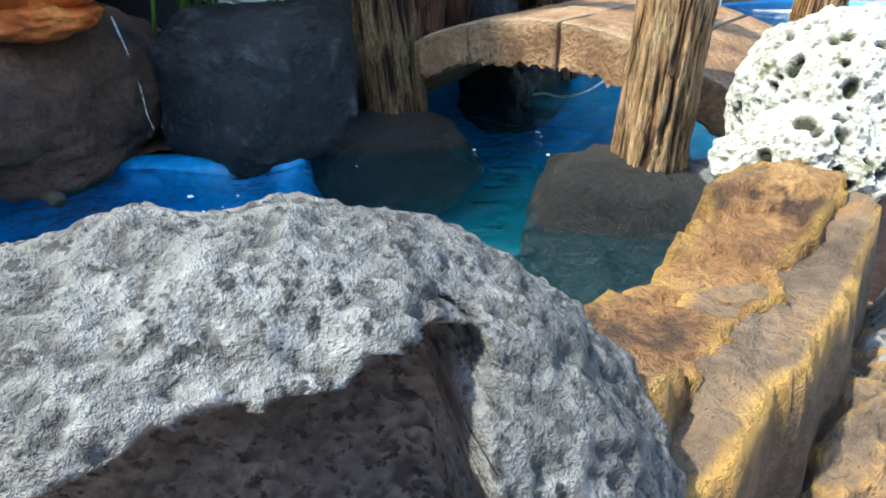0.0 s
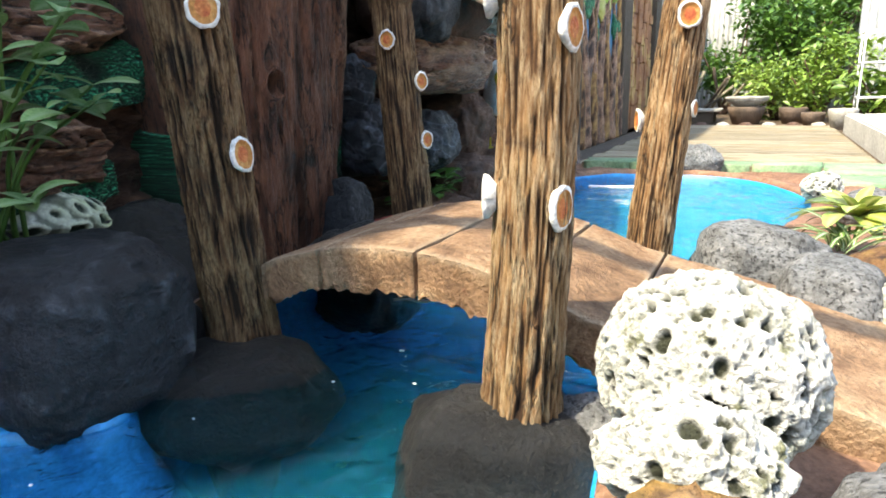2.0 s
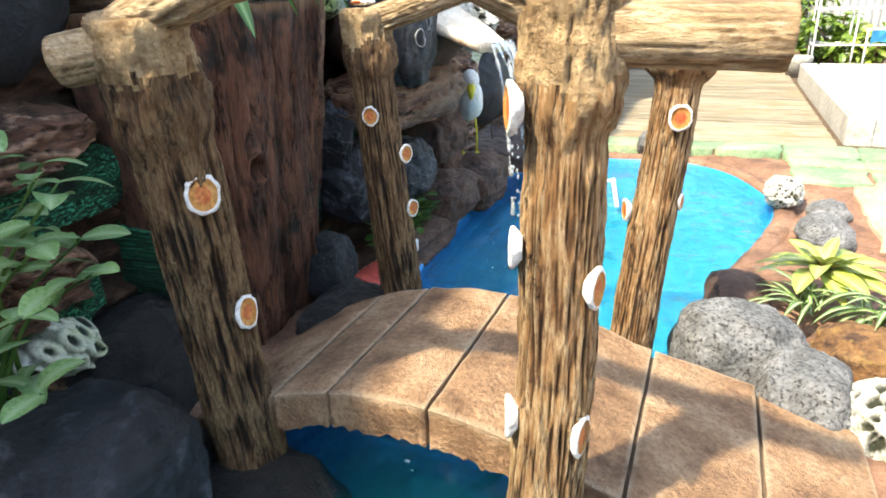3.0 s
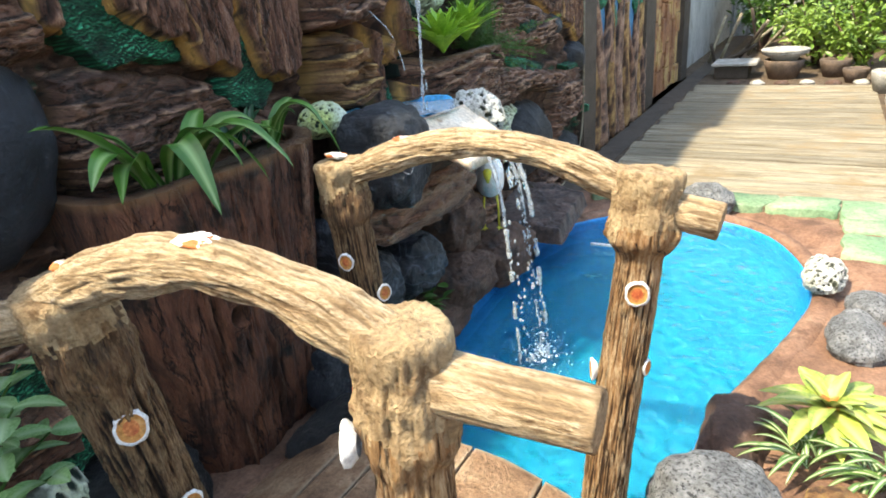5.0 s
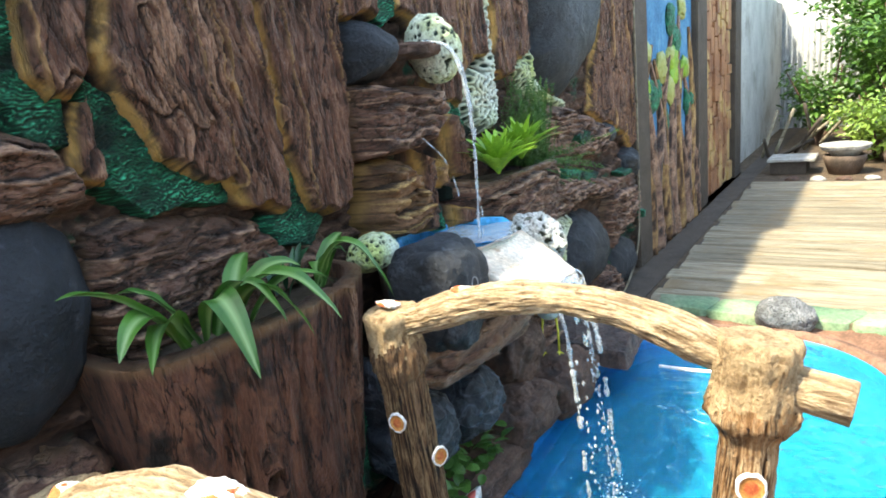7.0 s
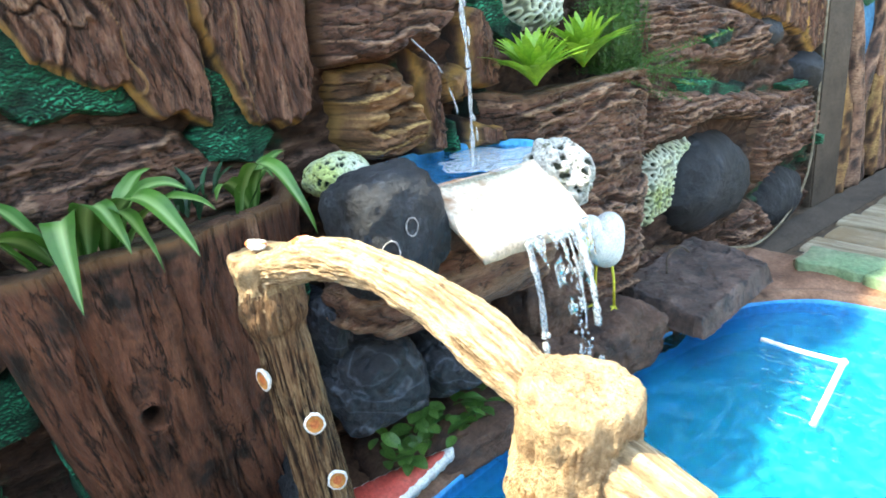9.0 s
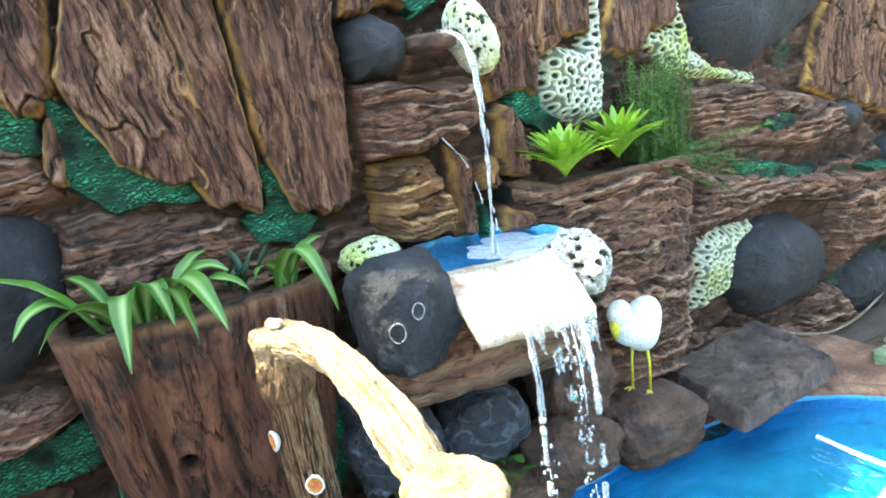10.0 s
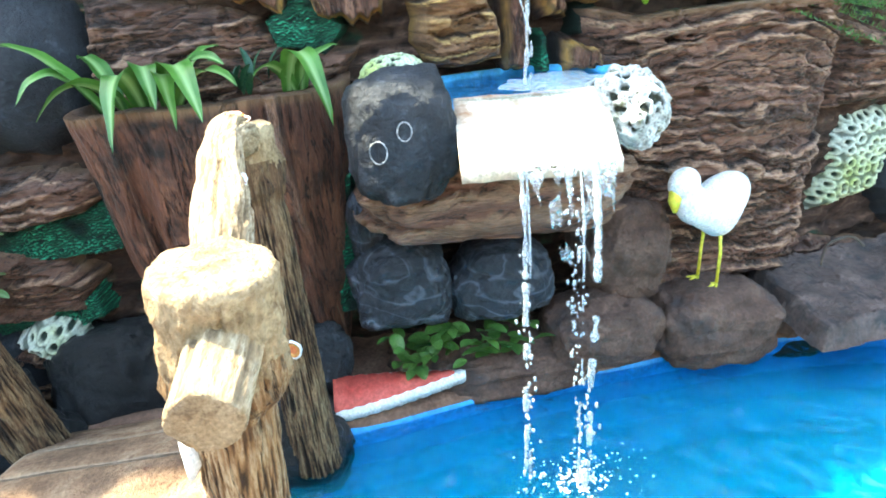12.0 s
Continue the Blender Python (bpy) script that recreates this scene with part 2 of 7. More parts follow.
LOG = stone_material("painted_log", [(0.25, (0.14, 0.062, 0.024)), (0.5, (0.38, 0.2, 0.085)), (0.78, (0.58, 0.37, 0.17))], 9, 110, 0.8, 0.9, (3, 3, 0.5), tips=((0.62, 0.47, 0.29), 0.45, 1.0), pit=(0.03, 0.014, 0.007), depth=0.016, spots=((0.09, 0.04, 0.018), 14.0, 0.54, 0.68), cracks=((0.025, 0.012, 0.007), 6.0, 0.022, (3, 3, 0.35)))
# darker copy of LOG: shade of the wall put into the colour
LOG_SHADED = stone_material("shaded_log", [(0.25, (0.05, 0.026, 0.014)), (0.5, (0.16, 0.085, 0.042)), (0.78, (0.29, 0.17, 0.09))], 9, 110, 0.8, 0.9, (3, 3, 0.5), tips=((0.4, 0.27, 0.14), 0.45, 1.0), pit=(0.015, 0.009, 0.006), depth=0.016, spots=((0.05, 0.035, 0.025), 12.0, 0.52, 0.68), cracks=((0.025, 0.012, 0.007), 6.0, 0.022, (3, 3, 0.35)))
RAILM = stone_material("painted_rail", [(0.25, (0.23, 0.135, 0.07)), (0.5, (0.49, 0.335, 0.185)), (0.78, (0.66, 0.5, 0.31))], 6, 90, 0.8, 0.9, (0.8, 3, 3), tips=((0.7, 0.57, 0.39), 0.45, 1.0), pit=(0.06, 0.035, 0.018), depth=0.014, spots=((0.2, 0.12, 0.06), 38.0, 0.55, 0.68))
HEADM = stone_material("gritty_ochre_concrete", [(0.25, (0.17, 0.1, 0.05)), (0.5, (0.43, 0.295, 0.16)), (0.78, (0.62, 0.47, 0.28))], 18, 120, 0.85, 1.0, tips=((0.62, 0.47, 0.28), 0.5, 1.0), pit=(0.08, 0.045, 0.022), depth=0.016, spots=((0.2, 0.115, 0.055), 34.0, 0.54, 0.68))
SHELLW = stone_material("white_paint", [(0.3, (0.6, 0.6, 0.58)), (0.7, (0.82, 0.82, 0.8))], 30, 160, 0.6, 0.5)
PALEGREY = stone_material("worn_grey_paint", [(0.35, (0.1, 0.11, 0.12)), (0.6, (0.4, 0.4, 0.4))], 60, 160, 0.7, 0.4)
AMBER = stone_material("amber_paint", [(0.3, (0.34, 0.12, 0.03)), (0.55, (0.5, 0.24, 0.07)), (0.8, (0.62, 0.4, 0.18))], 50, 160, 0.65, 0.5)
SHELLO = stone_material("orange_paint", [(0.3, (0.42, 0.07, 0.03)), (0.55, (0.5, 0.16, 0.05)), (0.8, (0.6, 0.32, 0.12))], 40, 160, 0.6, 0.5)
BLUE = stone_material("blue_pool_paint", [(0.3, (0.0, 0.18, 0.48)), (0.55, (0.0, 0.25, 0.57)), (0.8, (0.008, 0.3, 0.62))], 3, 60, 0.45, 0.15, spec=0.45)
CONCRETE = stone_material("plain_concrete", [(0.25, (0.3, 0.29, 0.26)), (0.5, (0.44, 0.43, 0.4)), (0.8, (0.55, 0.54, 0.5))], 2.5, 40, 0.9, 0.4, spots=((0.2, 0.19, 0.16), 1.6, 0.56, 0.75))
DARKPOST = stone_material("dark_brown_concrete", [(0.3, (0.045, 0.034, 0.026)), (0.7, (0.085, 0.066, 0.05))], 6, 90, 0.8, 0.4)
SOIL = stone_material("soil", [(0.3, (0.045, 0.03, 0.02)), (0.7, (0.14, 0.1, 0.065))], 12, 90, 0.95, 1.0)
PLANK = stone_material("painted_plank", [(0.28, (0.1, 0.078, 0.045)), (0.5, (0.24, 0.205, 0.145)), (0.75, (0.35, 0.315, 0.235))], 5, 50, 0.85, 0.6, (0.4, 5, 5), spots=((0.2, 0.15, 0.09), 3.0, 0.52, 0.66), vary=(0.72, 1.15))
GREENPAVE = stone_material("green_paving", [(0.25, (0.08, 0.18, 0.1)), (0.5, (0.17, 0.26, 0.15)), (0.8, (0.36, 0.38, 0.26))], 5, 60, 0.85, 0.4, spots=((0.4, 0.3, 0.18), 4.0, 0.58, 0.72), vary=(0.8, 1.15))
PINKPAVE = stone_material("pink_paving", [(0.25, (0.3, 0.15, 0.1)), (0.5, (0.46, 0.27, 0.19)), (0.8, (0.56, 0.38, 0.28))], 5, 60, 0.85, 0.4, spots=((0.3, 0.3, 0.28), 5.0, 0.58, 0.75))


def leaf_material(name, dark, light, stripe=None, rough=0.4):
    m, n, l, b = nodes(name)
    co = n.new("ShaderNodeTexCoord").outputs["Object"]
    col = ramp(n, l, noise_node(n, l, co, 14, 4, 0.6), [(0.3, dark), (0.7, light)])
    info = n.new("ShaderNodeObjectInfo")
    vary = ramp(n, l, info.outputs["Random"], [(0.0, (0.75, 0.8, 0.75)), (1.0, (1.2, 1.15, 1.0))])
    col = mix(n, l, 1.0, col, vary, "MULTIPLY")
    if stripe:
        col = mix(n, l, attribute(n, "ridge"), col, stripe)
    l.new(col, b.inputs["Base Color"])
    b.inputs["Roughness"].default_value = rough
    tr = n.new("ShaderNodeBsdfTranslucent")
    l.new(col, tr.inputs["Color"])
    ms = n.new("ShaderNodeMixShader")
    ms.inputs[0].default_value = 0.25
    l.new(b.outputs[0], ms.inputs[1])
    l.new(tr.outputs[0], ms.inputs[2])
    l.new(ms.outputs[0], n["Material Output"].inputs["Surface"])
    return m


LEAF = leaf_material("strap_leaf", (0.035, 0.115, 0.018), (0.09, 0.22, 0.04), (0.26, 0.4, 0.15))
LIME = leaf_material("lime_leaf", (0.15, 0.33, 0.025), (0.33, 0.53, 0.07))
SHRUB = leaf_material("shrub_leaf", (0.1, 0.22, 0.07), (0.26, 0.4, 0.2), (0.3, 0.42, 0.24))
FARLEAF = leaf_material("far_leaf", (0.05, 0.12, 0.02), (0.2, 0.3, 0.05))
YELLOWLEAF = leaf_material("yellow_leaf", (0.15, 0.25, 0.05), (0.38, 0.42, 0.11), (0.5, 0.48, 0.18))
FERN = leaf_material("fern_leaf", (0.03, 0.1, 0.02), (0.1, 0.2, 0.05))


def water_material(name, tint, murk, share_murk, scale, strength, surface=True):
    m, n, l, b = nodes(name)
    n.remove(b)
    co = n.new("ShaderNodeTexCoord").outputs["Object"]
    h = noise_node(n, l, co, scale, 3, 0.5, None, 0.6)
    bump = n.new("ShaderNodeBump")
    bump.inputs["Strength"].default_value = strength
    bump.inputs["Distance"].default_value = 0.02
    l.new(h, bump.inputs["Height"])
    clear = n.new("ShaderNodeBsdfTransparent")
    clear.inputs["Color"].default_value = (*tint, 1)
    body = n.new("ShaderNodeBsdfDiffuse")
    # pale and dark patches imitate caustic light and glints in the pond
    light_mottle = ramp(n, l, noise_node(n, l, co, scale * 1.3, 5, 0.6, None, 1.5), [(0.35, tuple(0.7 * c for c in murk)), (0.55, murk), (0.68, tuple(min(1.0, 0.12 + 1.25 * c) for c in murk))])
    l.new(light_mottle, body.inputs["Color"])
    inner = n.new("ShaderNodeMixShader")
    inner.inputs[0].default_value = share_murk
    l.new(clear.outputs[0], inner.inputs[1])
    l.new(body.outputs[0], inner.inputs[2])
    if not surface:
        l.new(inner.outputs[0], n["Material Output"].inputs["Surface"])
        return m
    gloss = n.new("ShaderNodeBsdfGlossy")
    gloss.inputs["Roughness"].default_value = 0.03
    l.new(bump.outputs[0], gloss.inputs["Normal"])
    fr = n.new("ShaderNodeFresnel")
    fr.inputs["IOR"].default_value = 1.33
    l.new(bump.outputs[0], fr.inputs["Normal"])
    top = n.new("ShaderNodeMixShader")
    l.new(fr.outputs[0], top.inputs[0])
    l.new(inner.outputs[0], top.inputs[1])
    l.new(gloss.outputs[0], top.inputs[2])
    l.new(top.outputs[0], n["Material Output"].inputs["Surface"])
    return m


WATER = water_material("pond_water", (0.84, 0.98, 1.0), (0.0, 0.4, 0.6), 0.015, 20.0, 1.3)
# far pond layers: their blue stands in for light scattered through the water
FAR_MURK = water_material("far_pond_murk", (0.8, 0.97, 1.0), (0.0, 0.49, 0.72), 0.26, 11.0, 0.0, False)
MURK = water_material("cloudy_water", (0.8, 0.98, 1.0), (0.0, 0.62, 0.76), 0.24, 11.0, 0.0, False)
STREAM = water_material("falling_water", (0.94, 0.98, 1.0), (0.82, 0.88, 0.92), 0.3, 60.0, 0.8)

# ---- shapes ----
def ball(level, cache={}):
    if level not in cache:
        bm = bmesh.new()
        bmesh.ops.create_icosphere(bm, subdivisions=level, radius=1.0)
        cache[level] = (np.array([v.co[:] for v in bm.verts]), [[v.index for v in f.verts] for f in bm.faces])
        bm.free()
    return cache[level]


def turned(v, rx, ry, rz):
    return v @ np.array(Euler([radians(a) for a in (rx, ry, rz)]).to_matrix()).T


def rock_mesh(c, r, seed, turn=(0, 0, 0), box=1.0, amp=0.16, freq=1.6, fine=0.03, pits=0.0, pit_size=0.03, level=6, layers=0.0, undercut=0.0, dent=None, facet=0.19):
    d, faces = ball(level)
    p = np.sign(d) * np.abs(d) ** box
    size = float(np.mean(r))
    k = 1 + amp * fbm(d * freq + seed * 3.1, 4, seed)
    if facet and not pits:
        f1, f2, who = cells(d * 1.5 + seed * 1.7 + 0.25 * fbm(d * 3, 2, seed)[:, None], seed + 40)
        k = k + facet * (0.55 - f1) + 0.3 * facet * (who - 0.5) * smooth(0.0, 0.12, f2 - f1)
    v = p * k[:, None] * np.array(r)
    grain = fbm(v / size * 7 + seed, 4, seed + 50)
    v = v + d * (grain * fine * size)[:, None]
    ridge = 0.5 + 0.5 * grain
    pit = np.zeros(len(v))
    if undercut:
        hollow = smooth(0.3, -0.35, v[:, 2] / r[2] + 0.25 * fbm(d * 2.2, 2, seed + 60))
        v[:, :2] *= (1 - undercut * hollow)[:, None]
    if layers:
        s = v[:, 2] / (size * 0.35) + fbm(v / size * 2.0, 3, seed + 3)
        saw = s - np.floor(s)
        v[:, :2] *= (1 + layers * (saw - 0.5))[:, None]
        ridge = saw
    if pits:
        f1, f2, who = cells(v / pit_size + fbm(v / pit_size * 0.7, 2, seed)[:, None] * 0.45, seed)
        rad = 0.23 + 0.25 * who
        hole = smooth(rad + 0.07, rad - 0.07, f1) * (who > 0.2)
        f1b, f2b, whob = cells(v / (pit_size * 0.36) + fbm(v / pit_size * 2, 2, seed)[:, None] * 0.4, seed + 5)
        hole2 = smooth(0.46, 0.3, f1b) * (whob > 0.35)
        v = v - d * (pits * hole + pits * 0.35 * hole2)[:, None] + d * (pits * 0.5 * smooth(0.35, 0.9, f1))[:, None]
        # holes coloured dark: their inner shade is put into the colour
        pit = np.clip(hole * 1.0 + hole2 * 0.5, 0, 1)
    v = turned(v, *turn)
    if dent:
        way, side, brow, limit = dent
        way, side = np.array(way), np.array(side)
        across = v @ side + 0.012 * fbm(v * 30, 3, seed + 72)
        height = np.interp(across, [q[0] for q in brow], [q[1] for q in brow]) + 0.012 * fbm(v * 30, 3, seed + 71)
        hollow = smooth(0.0, 0.012, height - v[:, 2]) * smooth(limit + 0.008, limit - 0.008, across) * smooth(-0.02, 0.0, v @ way)
        v = v - way * (1.25 * np.maximum(v @ way, 0) * hollow)[:, None]
    v = v + np.array(c)
    return v, faces, {"ridge": ridge, "edge": np.clip(ridge * 2 - 1.1, 0, 1), "pit": pit}


def rock(name, label, category, mat, c, r, seed, group="", wet=0.0, **kw):
    v, f, a = rock_mesh((0, 0, 0), r, seed, **kw)
    if wet:
        a["pit"] = smooth(wet + 0.008, wet - 0.008, v[:, 2] + c[2] + 0.028 * fbm(v * 9, 3, seed + 90) + 0.12 * v[:, 0])
    ob = put(name, v, f, mat, attrs=a)
    ob.location = c
    return tagged(ob, label, category, group)


def tube(points, radii, around=24, groove=0.0, seed=0, knots=0.0, closed_ends=True, lengthwise=9.0):
    """A log or stem along points, with grooves along its length."""
    pts = np.array(points, float)
    n = len(pts)
    t = np.gradient(pts, axis=0)
    t /= np.linalg.norm(t, axis=1)[:, None]
    up = np.array((0, 1, 0.0)) if abs(t[0][2]) > 0.7 else np.array((0, 0, 1.0))
    a = np.cross(t, up)
    a /= np.linalg.norm(a, axis=1)[:, None]
    b = np.cross(t, a)
    run = np.concatenate([[0], np.cumsum(np.linalg.norm(np.diff(pts, axis=0), axis=1))])
    th = np.linspace(0, 2 * np.pi, around, endpoint=False)
    rr = np.broadcast_to(np.array(radii, float), (n,))
    cs, sn = np.cos(th)[None, :, None], np.sin(th)[None, :, None]
    radial = a[:, None, :] * cs + b[:, None, :] * sn
    q = np.stack([np.cos(th)[None, :] * np.ones((n, 1)) * 3.4, np.sin(th)[None, :] * np.ones((n, 1)) * 3.4, run[:, None] * np.ones((1, around)) * lengthwise * 0.35], -1).reshape(-1, 3)
    g = ridged(q * np.array((3.9, 3.9, 3.0)) + 0.7 * fbm(q * 0.8, 2, seed + 3)[:, None] + seed, 3, seed)
    g2 = fbm(q * np.array((0.5, 0.5, 1.6)) + seed, 3, seed + 8)
    disp = groove * (g - 0.55) + knots * g2
    rad = rr[:, None] * np.ones((1, around)) + disp.reshape(n, around) * np.clip(1.6 * rr[:, None] / rr.max() - 0.6, 0, 1)
    v = (pts[:, None, :] + radial * rad[:, :, None]).reshape(-1, 3)
    faces = []
    for i in range(n - 1):
        for j in range(around):
            k = (j + 1) % around
            faces.append((i * around + j, i * around + k, (i + 1) * around + k, (i + 1) * around + j))
    # ridges paler, grooves darkened with streaks and painted cavity shade
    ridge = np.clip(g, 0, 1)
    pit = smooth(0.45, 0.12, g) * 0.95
    if closed_ends:
        v = np.vstack([v, pts[:1], pts[-1:]])
        c0, c1 = len(v) - 2, len(v) - 1
        for j in range(around):
            k = (j + 1) % around
            faces.append((c0, k, j))
            faces.append((c1, (n - 1) * around + j, (n - 1) * around + k))
        ridge = np.append(ridge, (0.4, 0.4))
        pit = np.append(pit, (0, 0))
    return v, faces, {"ridge": ridge, "pit": pit}


def along(points, n):
    """A smooth line through a few points."""
    p = np.array(points, float)
    q = np.vstack([2 * p[0] - p[1], p, 2 * p[-1] - p[-2]])
    out = []
    for s in np.linspace(0, len(p) - 1, n):
        i = min(int(s), len(p) - 2)
        u = s - i
        a, b, c, d = q[i], q[i + 1], q[i + 2], q[i + 3]
        out.append(0.5 * (2 * b + (c - a) * u + (2 * a - 5 * b + 4 * c - d) * u * u + (3 * b - a - 3 * c + d) * u ** 3))
    return np.array(out)


def ring_curve(points, n):
    p = np.array(points, float)
    m = len(p)
    out = []
    for s in np.linspace(0, m, n, endpoint=False):
        i = int(s)
        u = s - i
        a, b, c, d = p[(i - 1) % m], p[i % m], p[(i + 1) % m], p[(i + 2) % m]
        out.append(0.5 * (2 * b + (c - a) * u + (2 * a - 5 * b + 4 * c - d) * u * u + (3 * b - a - 3 * c + d) * u ** 3))
    return np.array(out)


def signed(p, poly):
    """Distance of points to a closed outline, plus inside."""
    poly = np.array(poly, float)
    best = np.full(len(p), 1e9)
    inside = np.zeros(len(p), bool)
    for a, b in zip(poly, np.roll(poly, -1, 0)):
        ab = b - a
        t = np.clip(((p - a) @ ab) / (ab @ ab + 1e-12), 0, 1)
        best = np.minimum(best, np.linalg.norm(p - a - t[:, None] * ab, axis=1))
        cross = ((a[1] > p[:, 1]) != (b[1] > p[:, 1]))
        with np.errstate(divide="ignore", invalid="ignore"):
            xs = (b[0] - a[0]) * (p[:, 1] - a[1]) / (b[1] - a[1]) + a[0]
        inside ^= cross & (p[:, 0] < xs)
    return np.where(inside, best, -best)


def box_mesh(x0, x1, y0, y1, z0, z1, bevel=0.008):
    bm = bmesh.new()
    bmesh.ops.create_cube(bm, size=1.0)
    for v in bm.verts:
        v.co = ((x0 + x1) / 2 + v.co.x * (x1 - x0), (y0 + y1) / 2 + v.co.y * (y1 - y0), (z0 + z1) / 2 + v.co.z * (z1 - z0))
    if bevel:
        bmesh.ops.bevel(bm, geom=bm.edges[:], offset=bevel, segments=2, affect="EDGES")
    return bm


def block(name, x0, x1, y0, y1, z0, z1, mat, parent=None, label="", bevel=0.008):
    bm = box_mesh(x0, x1, y0, y1, z0, z1, bevel)
    if parent is not None:
        return part(name, bm, mat, parent, label)
    me = bpy.data.meshes.new(name)
    bm.to_mesh(me)
    bm.free()
    me.materials.append(mat)
    return new(name, me)


# ---- ground, pond, path ----
WATER_Z, RIM_Z, PATH_Z = 0.1, 0.15, 0.12
SHORE = ring_curve([(-1.0, 1.7), (-1.06, 2.1), (-1.1, 2.55), (-1.11, 3.0), (-1.05, 3.35), (-0.9, 3.58), (-0.62, 3.69), (-0.32, 3.68), (-0.1, 3.52), (0.04, 3.2), (0.06, 2.92),
                    (-0.01, 2.6), (-0.1, 2.3), (-0.17, 2.05), (-0.185, 1.8), (-0.22, 1.45), (-0.29, 1.15), (-0.245, 0.85), (-0.215, 0.6), (-0.23, 0.4), (-0.42, 0.2), (-0.8, 0.05),
                    (-1.12, 0.12), (-1.26, 0.38), (-1.18, 0.55), (-1.03, 0.63), (-0.94, 0.72), (-0.955, 0.79), (-1.08, 0.87), (-1.12, 1.1), (-1.06, 1.4)], 192)


def offset_ring(ring, d):
    t = np.roll(ring, -1, 0) - np.roll(ring, 1, 0)
    t /= np.linalg.norm(t, axis=1)[:, None]
    nrm = np.stack([-t[:, 1], t[:, 0]], 1)
    area = np.sum(ring[:, 0] * np.roll(ring[:, 1], -1) - np.roll(ring[:, 0], -1) * ring[:, 1])
    return ring + nrm * d * (1 if area < 0 else -1)


def band(loops):
    n = len(loops[0])
    v = np.vstack(loops)
    f = []
    for i in range(len(loops) - 1):
        for j in range(n):
            k = (j + 1) % n
            f.append((i * n + j, i * n + k, (i + 1) * n + k, (i + 1) * n + j))
    return v, f


def at_z(ring, z):
    return np.column_stack([ring, np.broadcast_to(z, (len(ring),))])


rim_wave = RIM_Z - 0.03 * smooth(1.5, 1.8, SHORE[:, 1]) - 0.04 * smooth(1.0, 0.8, SHORE[:, 1]) * smooth(-0.8, -0.9, SHORE[:, 0]) + 0.012 * fbm(np.column_stack([SHORE * 5, np.zeros(len(SHORE))]), 3, 4)
v, f = band([at_z(offset_ring(SHORE, -0.27), -0.285), at_z(offset_ring(SHORE, -0.19), -0.26), at_z(offset_ring(SHORE, -0.11), -0.19), at_z(offset_ring(SHORE, -0.045), -0.07), at_z(SHORE, 0.05), at_z(SHORE, rim_wave - 0.012), at_z(offset_ring(SHORE, 0.012), rim_wave - 0.006)])
tagged(put("pool_wall", v, f, BLUE), "glossy blue painted concrete pond wall", "pond wall", kind="structure")
loops = [at_z(offset_ring(SHORE, d), rim_wave + h + 0.006 * fbm(np.column_stack([SHORE * 14, np.full(len(SHORE), d * 9)]), 3, 7)) for d, h in ((0.004, -0.02), (0.006, 0.0), (0.03, 0.012), (0.07, 0.006), (0.1, -0.03))]
v, f = band(loops)
blue_top = (SHORE[:, 1] < 0.86) & (SHORE[:, 0] < -0.8)
tagged(put("pool_rim", v, f, [BANK, BLUE], slots=[1 if blue_top[i % len(SHORE)] else 0 for i in range(len(f))]), "rough brown mortar rim around the blue pond", "pond rim", kind="structure")
n = len(SHORE)
v = np.vstack([at_z(SHORE, -0.28), [[-0.5, 1.9, -0.28]]])
tagged(put("pool_floor", v, [(i, (i + 1) % n, n) for i in range(n)], BLUE), "blue painted pond floor under water", "pond floor", kind="structure")

# water: a fine sheet inside the shore
step = 0.02
gx, gy = np.arange(-1.3, 0.16, step), np.arange(-0.08, 3.76, step)
GX, GY = np.meshgrid(gx, gy)
pp = np.column_stack([GX.ravel(), GY.ravel()])
sd = signed(pp, SHORE)
splash = np.hypot(pp[:, 0] + 0.72, pp[:, 1] - 2.3)
wz = 0.0042 * fbm(np.column_stack([pp * 9, np.zeros(len(pp))]), 3, 21) + 0.005 * np.exp(-(splash / 0.5) ** 2) * np.sin(splash * 55 + 5 * fbm(np.column_stack([pp * 4, np.zeros(len(pp))]), 2, 8)) + 0.01 * np.exp(-(splash / 0.12) ** 2) * fbm(np.column_stack([pp * 30, np.zeros(len(pp))]), 2, 5)
nx = len(gx)
faces = [(j * nx + i, j * nx + i + 1, (j + 1) * nx + i + 1, (j + 1) * nx + i) for j in range(len(gy) - 1) for i in range(nx - 1)
         if max(sd[j * nx + i], sd[j * nx + i + 1], sd[(j + 1) * nx + i + 1], sd[(j + 1) * nx + i]) > -0.01]
tagged(put("water", np.column_stack([pp, WATER_Z + wz]), faces, WATER), "clear turquoise pond water with small ripples", "water", kind="structure")
far_water = [f_ for f_ in faces if pp[f_[0], 1] > 1.46]
near_water = [f_ for f_ in faces if pp[f_[0], 1] <= 1.46]
for z, part_faces, mat in ((0.06, far_water, FAR_MURK), (0.01, far_water, FAR_MURK), (-0.06, far_water, FAR_MURK), (-0.14, far_water, FAR_MURK), (-0.05, near_water, MURK), (-0.11, near_water, MURK), (-0.16, near_water, MURK), (-0.21, near_water, MURK), (-0.25, near_water, MURK)):
    put("water_layer", np.column_stack([pp, np.full(len(pp), z)]), part_faces, mat, bpy.data.objects["water"])

# bank: rough painted mortar round the pond, pulled down inside the shore
step = 0.025
gx, gy = np.arange(-1.5, 1.7, step), np.arange(-1.6, 3.95, step)
GX, GY = np.meshgrid(gx, gy)
pp = np.column_stack([GX.ravel(), GY.ravel()])
sd = signed(pp, SHORE)
q = np.column_stack([pp * 4, np.zeros(len(pp))])
